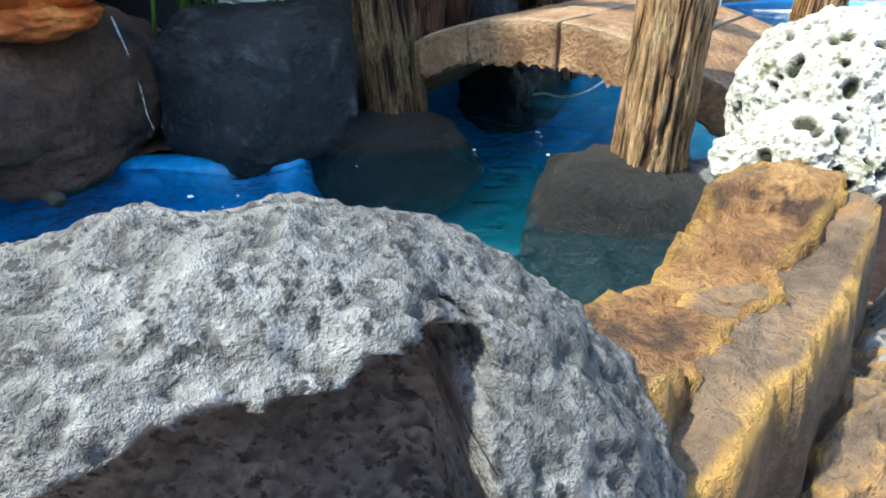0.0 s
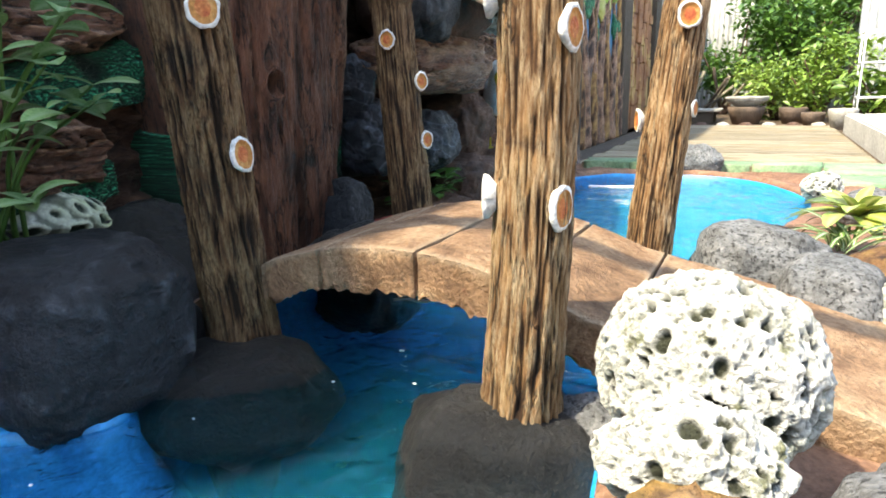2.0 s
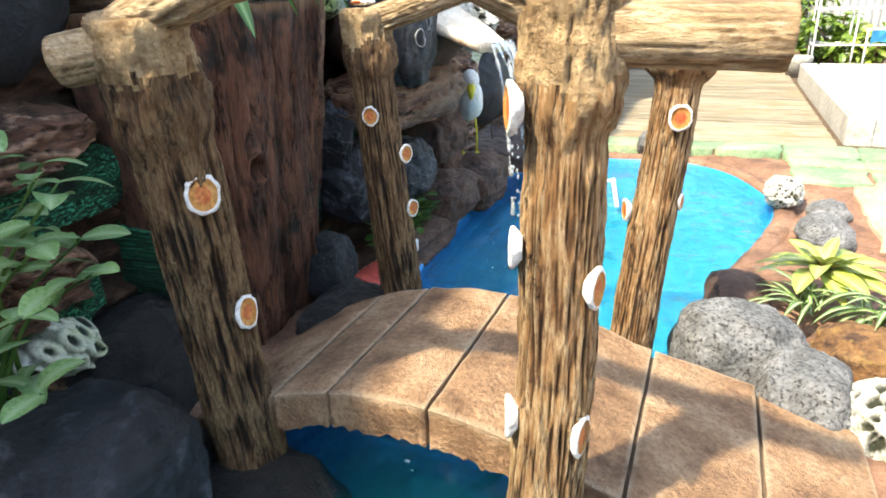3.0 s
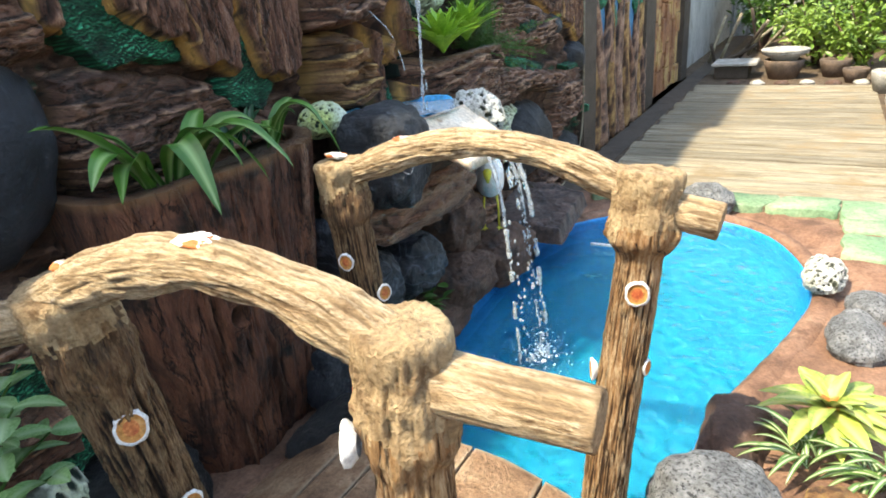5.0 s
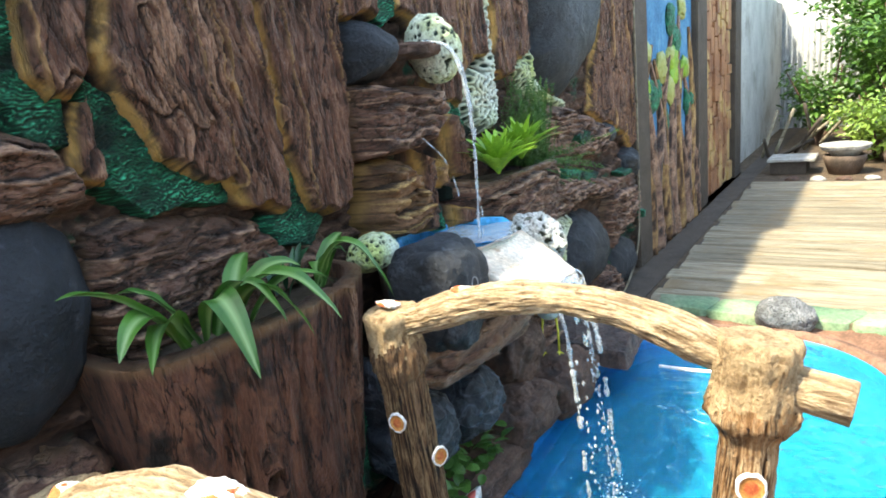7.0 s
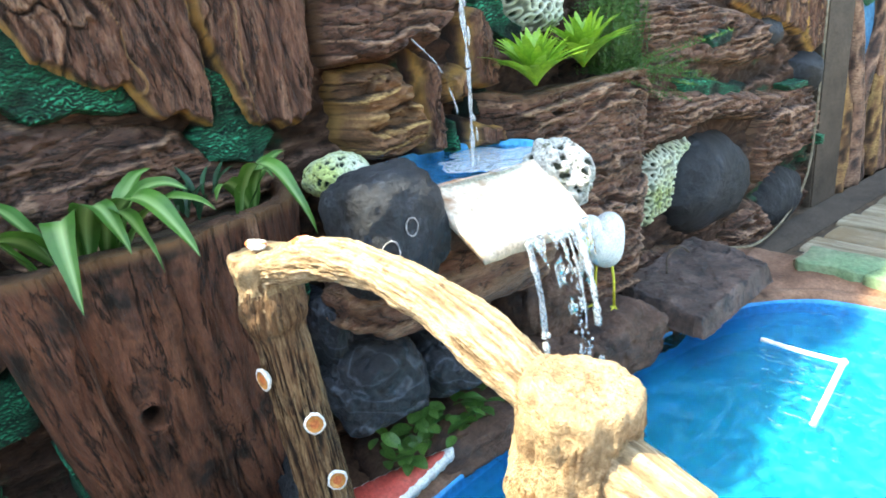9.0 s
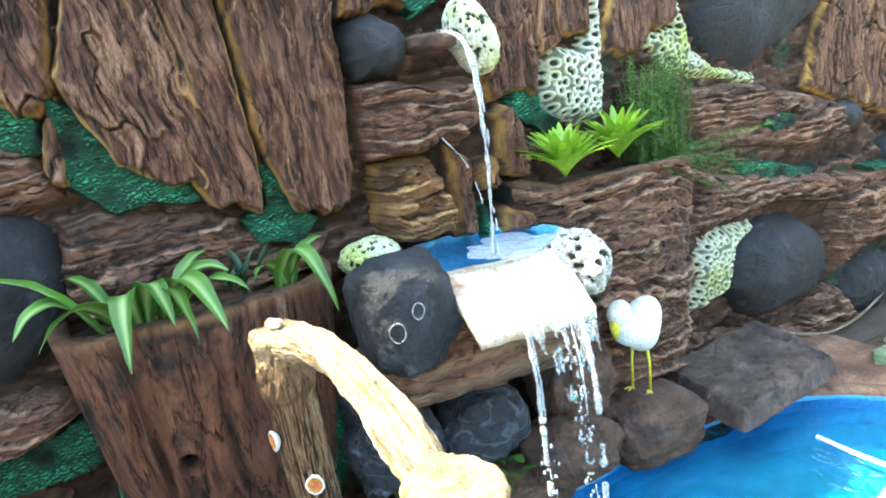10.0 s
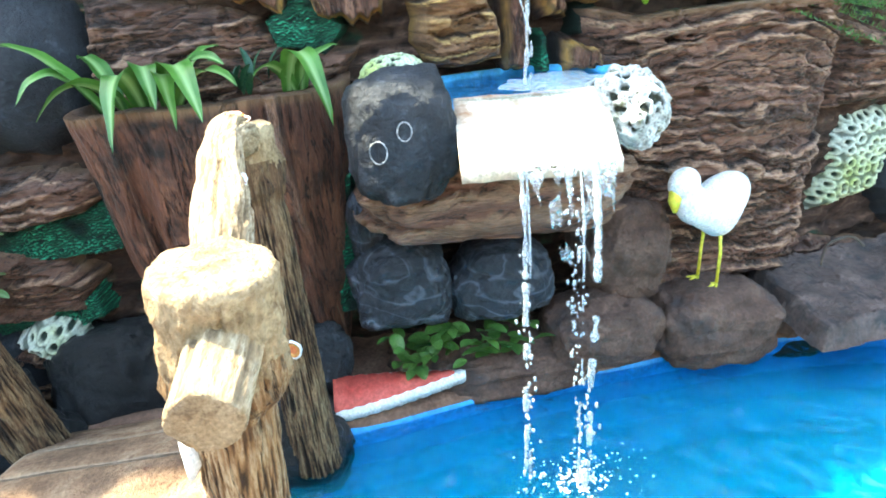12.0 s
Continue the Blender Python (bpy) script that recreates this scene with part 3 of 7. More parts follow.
bz = RIM_Z - 0.015 + 0.022 * fbm(q, 4, 31) + 0.012 * ridged(q * 1.7, 3, 33) - 0.05 * smooth(0.3, 1.2, pp[:, 0]) - 0.02 * smooth(3.5, 3.9, pp[:, 1]) - 0.028 * smooth(1.5, 1.8, pp[:, 1]) * smooth(-0.2, -0.1, sd) - 0.03 * smooth(1.0, 0.8, pp[:, 1]) * smooth(-0.8, -0.9, pp[:, 0])
bz = np.where(sd > -0.05, -0.5, bz)
nx = len(gx)
faces = [(j * nx + i, j * nx + i + 1, (j + 1) * nx + i + 1, (j + 1) * nx + i) for j in range(len(gy) - 1) for i in range(nx - 1)
         if min(bz[j * nx + i], bz[j * nx + i + 1], bz[(j + 1) * nx + i + 1], bz[(j + 1) * nx + i]) > -0.4]
tagged(put("pond_bank", np.column_stack([pp, bz]), faces, BANK, attrs={"edge": np.zeros(len(pp)), "ridge": np.zeros(len(pp))}), "terracotta painted mortar bank beside the pond", "bank", kind="structure")

# ground sheet to the horizon, open under the pond
outer, inner, z = 80.0, (-1.5, 1.675, -1.6, 3.925), 0.1
xs, ys = [-outer, -8, inner[0], inner[1], 8, outer], [-outer, -8, inner[2], inner[3], 12, outer]
v = [(x, y, z) for y in ys for x in xs]
f = [(j * 6 + i, j * 6 + i + 1, (j + 1) * 6 + i + 1, (j + 1) * 6 + i) for j in range(5) for i in range(5) if not (i == 2 and j == 2)]
tagged(put("ground", v, f, SOIL), "bare brown garden soil", "ground", kind="structure")

# ---- boundary wall, panels, pillars ----
WALL_X, WALL_TOP, PANEL_TOP = -1.42, 1.91, 2.2


def strata_height(y, z, seed, pitch=0.03):
    """Height, highlight mask of raised lips and shade mask of gaps of thin broken rock plates."""
    o = np.full(len(y), float(seed))
    w = fbm(np.column_stack([y * 1.8, z * 4, o]), 3, seed)
    w2 = fbm(np.column_stack([y * 8, z * 14, o + 2]), 3, seed + 5)
    cusp = np.abs(fbm(np.column_stack([y * 6.5, z * 9, o + 7]), 3, seed + 15))
    fine = fbm(np.column_stack([y * 35, z * 70, o]), 3, seed + 1)
    s = z / pitch + 2.6 * w + 0.45 * w2 + 1.0 * cusp + 0.15 * fine
    row = np.floor(s)
    saw = s - row
    cut = np.floor(y * 4.6 + row * 0.618 + 1.4 * w2).astype(np.int64)
    jut = hashed(row.astype(np.int64), cut, np.zeros(len(y), np.int64), seed)
    bold = 0.5 + 0.5 * smooth(-0.35, 0.25, fbm(np.column_stack([y * 5, z * 16, o + 4]), 2, seed + 9))
    lip = saw - 1.2 * smooth(0.85, 1.0, saw)
    rough = ridged(np.column_stack([y * 16, z * 45, o]), 3, seed + 7)
    thin = s * 2.7 + 0.8 * fbm(np.column_stack([y * 14, z * 30, o]), 3, seed + 23)
    thin = thin - np.floor(thin)
    slit = smooth(0.78, 1.0, thin) * smooth(-0.1, 0.3, w2 + 0.2)
    h = -0.008 * slit + 0.022 * lip * bold + 0.036 * (jut - 0.5) + 0.009 * fine + 0.009 * rough
    # lips paled, gaps darkened: light and shade put into the colour
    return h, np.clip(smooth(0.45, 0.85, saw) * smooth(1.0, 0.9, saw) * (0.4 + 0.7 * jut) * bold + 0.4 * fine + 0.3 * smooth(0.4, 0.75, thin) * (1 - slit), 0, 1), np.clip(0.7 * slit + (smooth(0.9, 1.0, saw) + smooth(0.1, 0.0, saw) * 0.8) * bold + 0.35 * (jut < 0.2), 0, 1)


gy, gz = np.arange(-1.6, 4.67, 0.0125), np.arange(-0.1, WALL_TOP + 0.01, 0.0125)
GY, GZ = np.meshgrid(gy, gz)
q = np.column_stack([np.zeros(GY.size), GY.ravel() * 3, GZ.ravel() * 4])
hh, ridge_, pit_ = strata_height(GY.ravel(), GZ.ravel(), 44, 0.045)
wx = WALL_X + 0.03 * fbm(q, 4, 41) + hh
ny = len(gy)
faces = [(j * ny + i, j * ny + i + 1, (j + 1) * ny + i + 1, (j + 1) * ny + i) for j in range(len(gz) - 1) for i in range(ny - 1)]
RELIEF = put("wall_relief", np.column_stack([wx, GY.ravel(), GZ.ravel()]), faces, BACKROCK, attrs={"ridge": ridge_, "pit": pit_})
tagged(RELIEF, "dark sculpted mortar garden wall with bark and rock relief", "relief wall", kind="structure")
tagged(block("wall_west", -1.75, -1.47, -1.6, 4.9, -0.1, WALL_TOP, CONCRETE, bevel=0.01), "plain grey concrete boundary wall", "wall", kind="structure")
# unseen block, added to cast shade on the near pond and railing
tagged(block("shade_block", -1.75, -1.4, -3.0, 0.42, WALL_TOP + 0.004, 2.44, CONCRETE, bevel=0.01), "unseen taller concrete block on the boundary wall, added to cast shade", "wall", kind="structure")
tagged(block("wall_north_west", -1.75, -1.5, 4.9, 14.0, -0.1, PANEL_TOP, CONCRETE, bevel=0.01), "stained grey concrete boundary wall", "wall", kind="structure")
tagged(block("wall_south", -1.75, 8.0, -3.2, -3.0, -0.1, 2.2, CONCRETE, bevel=0.01), "plain grey concrete garden wall", "wall", kind="structure")
tagged(block("wall_east", 4.2, 4.4, -3.0, 22.0, -0.1, 2.6, CONCRETE, bevel=0.01), "plain grey concrete house wall", "wall", kind="structure")
for i, (y0, y1, x1) in enumerate(((4.66, 4.94, -1.36), (6.45, 6.82, -1.38), (8.2, 8.56, -1.38))):
    tagged(block("pillar", -1.5, x1, y0, y1, -0.1, PANEL_TOP + 0.03, DARKPOST), "dark brown painted concrete wall pillar", "pillar", "pillars along the wall", "structure")
tagged(block("trim", -1.5, -1.35, 4.94, 8.56, -0.1, 0.1, DARKPOST), "dark brown painted plinth under the wall panels", "plinth", kind="structure")
tagged(block("trim", -1.5, -1.37, 4.94, 8.56, PANEL_TOP - 0.02, PANEL_TOP + 0.08, DARKPOST), "dark brown painted beam over the wall panels", "beam", kind="structure")
tagged(block("gutter", -1.36, -1.16, 3.9, 20.0, 0.02, 0.105, DARKPOST, bevel=0.01), "narrow dark concrete gutter along the wall", "gutter", kind="structure")

# ---- path and paving ----
BOARDWALK = tagged(block("path", -1.14, 0.46, 4.05, 7.85, 0.02, PATH_Z - 0.018, DARKPOST, bevel=0), "garden path of pale plank-pattern concrete", "path", kind="structure")
for k in range(19):
    y0 = 4.06 + 0.199 * k
    n_ = 40
    xs = np.linspace(-1.13 + 0.02 * math.sin(k * 2.3), 0.455, n_)
    wob = 0.006 * fbm(np.column_stack([xs * 6, np.full(n_, k * 3.7), np.zeros(n_)]), 3, 500 + k)
    rows_ = []
    for u, h in ((0.0, -0.05), (0.006, -0.006), (0.03, 0.0), (0.1, 0.003), (0.165, 0.0), (0.187, -0.006), (0.192, -0.05)):
        rows_.append(np.column_stack([xs, y0 + u + wob * (1 if u < 0.1 else 0.7), PATH_Z + h + 0.004 * fbm(np.column_stack([xs * 9, np.full(n_, k + u * 30), np.zeros(n_)]), 3, 520)]))
    v = np.vstack(rows_)
    f = [(r * n_ + i, r * n_ + i + 1, (r + 1) * n_ + i + 1, (r + 1) * n_ + i) for r in range(6) for i in range(n_ - 1)]
    f += [tuple(r * n_ for r in range(7))[::-1], tuple(r * n_ + n_ - 1 for r in range(7))]
    put("plank", v, f, PLANK, BOARDWALK)
PAVE = tagged(block("pavement", -1.06, 4.2, 3.86, 4.06, 0.02, 0.147, PLANK, bevel=0), "worn green and pink painted flagstone paving", "pavement", kind="structure")
rng = np.random.RandomState(12)


def flagstones(parent, x0, x1, y0, y1, nx_, ny_, mat, z, depth=0.02):
    gx = np.array([[x0 + (x1 - x0) * i / nx_ + (rng.uniform(-0.25, 0.25) * (x1 - x0) / nx_ if 0 < i < nx_ else 0) for i in range(nx_ + 1)] for j in range(ny_ + 1)])
    gy = np.array([[y0 + (y1 - y0) * j / ny_ + (rng.uniform(-0.25, 0.25) * (y1 - y0) / ny_ if 0 < j < ny_ else 0) for i in range(nx_ + 1)] for j in range(ny_ + 1)])
    for j in range(ny_):
        for i in range(nx_):
            c = np.array([(gx[b, a], gy[b, a]) for a, b in ((i, j), (i + 1, j), (i + 1, j + 1), (i, j + 1))])
            mid = c.mean(0)
            ring = []
            for a in range(4):
                p, q = c[a], c[(a + 1) % 4]
                for s_ in (0.08, 0.36, 0.64, 0.92):
                    ring.append(p + (q - p) * s_ + rng.normal(size=2) * 0.008)
            ring = np.array(ring)
            ring = mid + (ring - mid) * (1 - 0.006 / np.linalg.norm(ring - mid, axis=1)[:, None])
            m_ = len(ring)
            dz = rng.uniform(-0.003, 0.003)
            v = np.vstack([at_z(ring, z - depth), at_z(ring, z - 0.003 + dz), at_z(mid + (ring - mid) * 0.98, z + dz), [[*mid, z + dz + 0.001]]])
            f = [(r * m_ + a, r * m_ + (a + 1) % m_, (r + 1) * m_ + (a + 1) % m_, (r + 1) * m_ + a) for r in range(2) for a in range(m_)]
            f += [(2 * m_ + a, 2 * m_ + (a + 1) % m_, 3 * m_) for a in range(m_)]
            put("flagstone", v, f, mat, parent)


flagstones(PAVE, -1.05, 0.16, 3.83, 4.05, 4, 1, GREENPAVE, 0.158, 0.06)
flagstones(PAVE, 0.16, 1.7, 3.3, 4.05, 5, 3, GREENPAVE, 0.158, 0.06)
flagstones(PAVE, 0.36, 1.7, 2.25, 3.3, 4, 3, PINKPAVE, 0.156, 0.06)

# ---- footbridge ----
def deck_z(x):
    return 0.338 - np.where(x < -0.3, 0.72 * (x + 0.62) ** 2, 0.0737 + 0.22 * (x + 0.3)) + 0.0


BRIDGE = thing("footbridge", (-0.6, 1.25, 0.1), "small arched footbridge of terracotta concrete slabs over the pond", "footbridge")
seams = (-1.13, -0.888, -0.765, -0.575, -0.41, -0.26, -0.06, 0.12)
for k in range(len(seams) - 1):
    xa, xb = seams[k] + 0.0035, seams[k + 1] - 0.0035
    nx_, ny_ = 22, 34
    xs, ys = np.linspace(xa, xb, nx_), np.linspace(1.03, 1.48, ny_)
    X, Y = np.meshgrid(xs, ys)
    q = np.column_stack([X.ravel() * 18, Y.ravel() * 18, np.zeros(X.size)])
    edge_d = np.minimum(np.minimum(X - xa, xb - X), np.minimum(Y - 1.03, 1.48 - Y)).ravel()
    top = deck_z(X.ravel()) + 0.004 * fbm(q, 4, 60 + k) - 0.004 * smooth(0.008, 0.0, edge_d)
    bot = deck_z(X.ravel()) - 0.075 + 0.012 * fbm(q * 3.6 + 9, 4, 80)
    N = nx_ * ny_
    v = np.vstack([np.column_stack([X.ravel(), Y.ravel(), top]), np.column_stack([X.ravel(), Y.ravel(), bot])])
    f = []
    for j in range(ny_ - 1):
        for i in range(nx_ - 1):
            a = j * nx_ + i
            f.append((a, a + 1, a + nx_ + 1, a + nx_))
            f.append((N + a, N + a + nx_, N + a + nx_ + 1, N + a + 1))
    e = smooth(0.006, 0.0, edge_d) * 0.5
    edges = [e, e * 0]
    loop = [i for i in range(nx_)] + [j * nx_ + nx_ - 1 for j in range(1, ny_)] + [(ny_ - 1) * nx_ + i for i in range(nx_ - 2, -1, -1)] + [j * nx_ for j in range(ny_ - 2, 0, -1)]
    L, rows_ = len(loop), 7
    base = 2 * N
    for r in range(rows_):
        w_ = r / (rows_ - 1)
        p = v[loop] * (1 - w_) + v[[N + a for a in loop]] * w_
        out = np.column_stack([np.zeros(L), np.where(p[:, 1] < 1.04, -1.0, np.where(p[:, 1] > 1.47, 1.0, 0.0)), np.zeros(L)])
        rough = 0.006 * fbm(p * 38, 4, 70) + 0.004 * fbm(p * 110, 3, 75)
        p = p + out * (rough * (0.3 if r == 0 else 1.0))[:, None]
        if r == rows_ - 1:
            p[:, 2] += 0.012 * fbm(p * 70, 3, 77)
        v = np.vstack([v, p])
        edges.append(np.full(L, 0.45 if r == 0 else 0.0))
    for r in range(rows_ - 1):
        for a in range(L):
            b = (a + 1) % L
            f.append((base + r * L + a, base + (r + 1) * L + a, base + (r + 1) * L + b, base + r * L + b))
    put("deck_slab", v, f, DECK, BRIDGE, attrs={"edge": np.concatenate(edges), "ridge": np.zeros(len(v))})
xs = np.linspace(-1.13, 0.11, 60)
loops = [np.column_stack([xs, np.full(60, y), deck_z(xs) + h]) for y, h in ((1.045, -0.06), (1.045, -0.014), (1.465, -0.014), (1.465, -0.06))]
v = np.vstack(loops)
put("mortar_bed", v, [(r * 60 + i, r * 60 + i + 1, ((r + 1) % 4) * 60 + i + 1, ((r + 1) % 4) * 60 + i) for r in range(4) for i in range(59)], OCHRE_DARK, BRIDGE, "dark mortar in the joints", attrs={"edge": np.zeros(240), "ridge": np.zeros(240)})


def disc(name, c, normal, r, seed, parent):
    """A painted branch stub: crinkled white rim, orange heart."""
    rng = np.random.RandomState(seed)
    n = 28
    th = np.linspace(0, 2 * np.pi, n, endpoint=False)
    nz = Vector(normal).normalized()
    turn = np.array(nz.to_track_quat("Z", "Y").to_matrix())
    wob = 0.97 + 0.04 * np.sin(th * 4 + rng.rand() * 6) + 0.03 * np.sin(th * 9 + rng.rand() * 6) + 0.07 * rng.rand(n)
    loops = []
    for rad, h in ((0.55, -0.5), (0.98, -0.06), (1.0, 0.14), (0.8, 0.2), (0.72, 0.1), (0.45, 0.13)):
        k = wob if rad > 0.8 else 1 + (wob - 1) * 0.4
        loops.append(np.column_stack([np.cos(th) * rad * r * k, np.sin(th) * rad * r * 1.15 * k, np.full(n, h * r)]))
    v, f = band(loops)
    v = np.vstack([v, [[0, 0, 0.15 * r]]])
    last = (len(loops) - 1) * n
    f += [(last + j, last + (j + 1) % n, len(v) - 1) for j in range(n)]
    slots = [0 if i < 3 * n else (1 if i < 5 * n else 2) for i in range(len(f))]
    return put(name, v @ turn.T + np.array(c) + np.array(nz) * 0.002, f, [SHELLW, AMBER, SHELLO], parent, slots=slots)


def post(parent, foot, top, r, seed, cap=1.3, label=""):
    """A log-look post: cracked bark shaft, lumpy wider head with a flat cut top."""
    n = 120
    s = np.concatenate([np.linspace(0, 0.982, n - 9), np.linspace(0.986, 1.0, 5), np.full(4, 1.0) + np.arange(4) * 1e-4])
    foot, top = np.array(foot, float), np.array(top, float)
    pts = foot[None] * (1 - s[:, None]) + top[None] * s[:, None]
    pts[:, 0] += 0.008 * np.sin(s * 5 + seed) * (1 - s)
    head = smooth(0.8, 0.85, s)
    rad = r * (1.06 - 0.1 * s + 0.12 * np.exp(-s * 12)) * (1 + (cap - 1) * head + 0.04 * head * np.sin(s * 38))
    rad[-9:] *= np.array((1.0, 0.99, 0.97, 0.94, 0.9, 0.8, 0.6, 0.4, 0.2))
    v, f, a = tube(pts, rad, 120, 0.0088 * r / 0.05, seed, 0.004)
    axis = (top - foot) / np.linalg.norm(top - foot)
    rel = v - foot
    where = (rel @ axis) / np.linalg.norm(top - foot)
    lump = smooth(0.76, 0.84, where)
    out = rel - (rel @ axis)[:, None] * axis
    out /= np.linalg.norm(out, axis=1)[:, None] + 1e-9
    end = smooth(0.955, 0.985, where)
    smoothing = -0.0095 * r / 0.05 * (a["ridge"] - 0.55) * 0.25 * end -0.0095 * r / 0.05 * (a["ridge"] - 0.55) * 0.75 * lump
    grain = 0.0035 * fbm(v * np.array((120, 120, 25)), 3, seed + 6) * (1 - lump)
    d = (0.01 * fbm(v * 26, 3, seed + 4) + 0.009 * fbm(v * np.array((110, 110, 50)), 4, seed + 5)) * lump * (1 - 0.7 * end)
    v = v + out * (d + grain + smoothing)[:, None]
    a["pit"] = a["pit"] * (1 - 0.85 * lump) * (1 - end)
    a["ridge"] = a["ridge"] * (1 - 0.6 * lump) + 0.6 * lump * (0.55 + 0.4 * fbm(v * 60, 3, seed))
    a["ridge"] = a["ridge"] * (1 - end) + end * (0.6 + 0.4 * fbm(v * 70, 3, seed))
    v[:, 2] += end * smooth(1.0, 0.9, np.linalg.norm(rel - (rel @ axis)[:, None] * axis, axis=1) / (r * cap * 1.2)) * 0.006 * fbm(v * 45, 3, seed + 9)
    high = where + 0.07 * fbm(v * 34, 3, seed + 12)
    # a labelled post gets the copy darkened for the wall's shade
    slots = [1 if high[q[0]] > (0.91 if label else 0.86) else 0 for q in f]
    return put("post", v, f, [LOG_SHADED if label else LOG, HEADM], parent, label, attrs=a, slots=slots)


def rail(parent, pts, r, seed):
    v, f, a = tube(along(pts, 160), np.full(160, r) * (1 + 0.1 * np.sin(np.linspace(0, 9, 160) + seed) + 0.05 * np.sin(np.linspace(0, 31, 160))), 80, 0.004, seed, 0.006, lengthwise=14.0)
    a["pit"] = a["pit"] * 0.55
    v = v + 0.0035 * fbm(v * np.array((30, 110, 110)), 3, seed)[:, None] * np.array((0, 0.7, 0.7))
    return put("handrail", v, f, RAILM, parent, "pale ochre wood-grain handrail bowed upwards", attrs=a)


def stub(parent, a, b, r, seed):
    p = np.linspace(a, b, 32)
    rr = np.full(32, r)
    rr[-6:] *= np.array((1.0, 0.99, 0.95, 0.8, 0.5, 0.2))
    p[-6:] = p[-7] + (p[-1] - p[-7]) * np.array((0.4, 0.7, 0.78, 0.8, 0.81, 0.815))[:, None]
    v, f, at = tube(p, rr, 56, 0.0025, seed, 0.006)
    cap = np.arange(len(v)) >= 27 * 56
    at["pit"] = np.where(cap, 0.1, at["pit"] * 0.55)
    at["ridge"] = np.where(cap, 0.45 + 0.4 * fbm(v * 60, 3, seed), at["ridge"])
    return put("branch_stub", v, f, RAILM, parent, attrs=at)


def shell(parent, c, r, seed):
    v, f, a = rock_mesh((0, 0, 0), (r, r * 0.55, r * 0.2), seed, amp=0.3, fine=0.1, level=5)
    patch = fbm(v * 55, 3, seed + 3)
    return put("white_chip", v + np.array(c) - np.array((0, 0, 0.004)), f, [SHELLW, SHELLO], parent, "chipped white paint flake with orange flecks", attrs=a, slots=[1 if patch[q[0]] > 0.16 else 0 for q in f])


NEAR_RAIL = thing("bridge_railing", (-0.68, 0.96, 0.1), "log-look concrete railing with white and orange branch stubs", "railing", "railings of the footbridge")
post_a = post(NEAR_RAIL, (-0.965, 1.055, 0.02), (-0.893, 0.905, 0.945), 0.058, 3, 1.13, "brown log-look post, colour darkened for the wall shade")
post_c = post(NEAR_RAIL, (-0.356, 0.925, 0.1), (-0.347, 0.955, 0.972), 0.046, 5, 1.2)
rail(NEAR_RAIL, [(-0.93, 0.895, 0.915), (-0.83, 0.905, 0.958), (-0.72, 0.918, 0.994), (-0.59, 0.93, 1.012), (-0.47, 0.942, 0.988), (-0.35, 0.955, 0.93)], 0.033, 11)
stub(NEAR_RAIL, (-0.33, 0.955, 0.91), (-0.135, 0.97, 0.902), 0.033, 14)
stub(NEAR_RAIL, (-0.9, 0.9, 0.905), (-0.99, 0.85, 0.888), 0.032, 15)
for c, nrm, r in (((-0.857, 0.923, 0.702), (0.9, -0.45, 0.1), 0.026), ((-0.872, 0.985, 0.482), (0.97, 0.05, 0.1), 0.026)):
    disc("branch_stub", c, nrm, r, int(c[2] * 100), post_a)
for c, nrm, r in (((-0.398, 0.91, 0.45), (-0.95, -0.3, 0), 0.024), ((-0.311, 0.915, 0.44), (0.98, -0.2, 0), 0.024), ((-0.304, 0.92, 0.64), (0.98, -0.2, 0), 0.022), ((-0.395, 0.915, 0.68), (-0.98, -0.2, 0), 0.022), ((-0.396, 0.905, 0.84), (-0.9, -0.45, 0), 0.024)):
    disc("branch_stub", c, nrm, r, int(c[2] * 100) + 7, post_c)
for k, c in enumerate(((-0.6, 0.93, 1.043), (-0.845, 0.905, 0.985))):
    shell(NEAR_RAIL, c, 0.032, 30 + k)

FAR_RAIL = thing("bridge_railing", (-0.62, 1.62, 0.1), "log-look concrete railing with white and orange branch stubs", "railing", "railings of the footbridge")
post_b = post(FAR_RAIL, (-0.925, 1.64, 0.1), (-0.962, 1.618, 0.932), 0.05, 7, 1.22, "brown log-look post, colour darkened for the wall shade")
post_d = post(FAR_RAIL, (-0.325, 1.6, 0.05), (-0.262, 1.688, 0.937), 0.046, 9, 1.48)
rail(FAR_RAIL, [(-0.975, 1.617, 0.893), (-0.87, 1.626, 0.925), (-0.76, 1.638, 0.96), (-0.63, 1.65, 0.98), (-0.52, 1.66, 0.974), (-0.42, 1.672, 0.946), (-0.28, 1.687, 0.885)], 0.0305, 12)
stub(FAR_RAIL, (-0.25, 1.69, 0.865), (-0.125, 1.685, 0.845), 0.035, 16)
for c, nrm, r in (((-0.938, 1.566, 0.697), (0.25, -1, 0), 0.02), ((-0.882, 1.622, 0.599), (0.9, -0.35, 0), 0.02), ((-0.882, 1.642, 0.454), (0.95, -0.3, 0), 0.02)):
    disc("branch_stub", c, nrm, r, int(c[2] * 100) + 17, post_b)
for c, nrm, r in (((-0.262, 1.612, 0.71), (0.35, -0.95, 0), 0.024), ((-0.352, 1.632, 0.502), (-0.9, -0.4, 0), 0.022), ((-0.246, 1.645, 0.526), (0.95, -0.2, 0), 0.016), ((-0.222, 1.66, 0.82), (0.8, -0.5, 0), 0.02)):
    disc("branch_stub", c, nrm, r, int(c[2] * 100) + 27, post_d)
for k, c in enumerate(((-0.78, 1.636, 0.988), (-0.45, 1.685, 0.968), (-0.965, 1.617, 0.948))):
    shell(FAR_RAIL, c, 0.032, 40 + k)

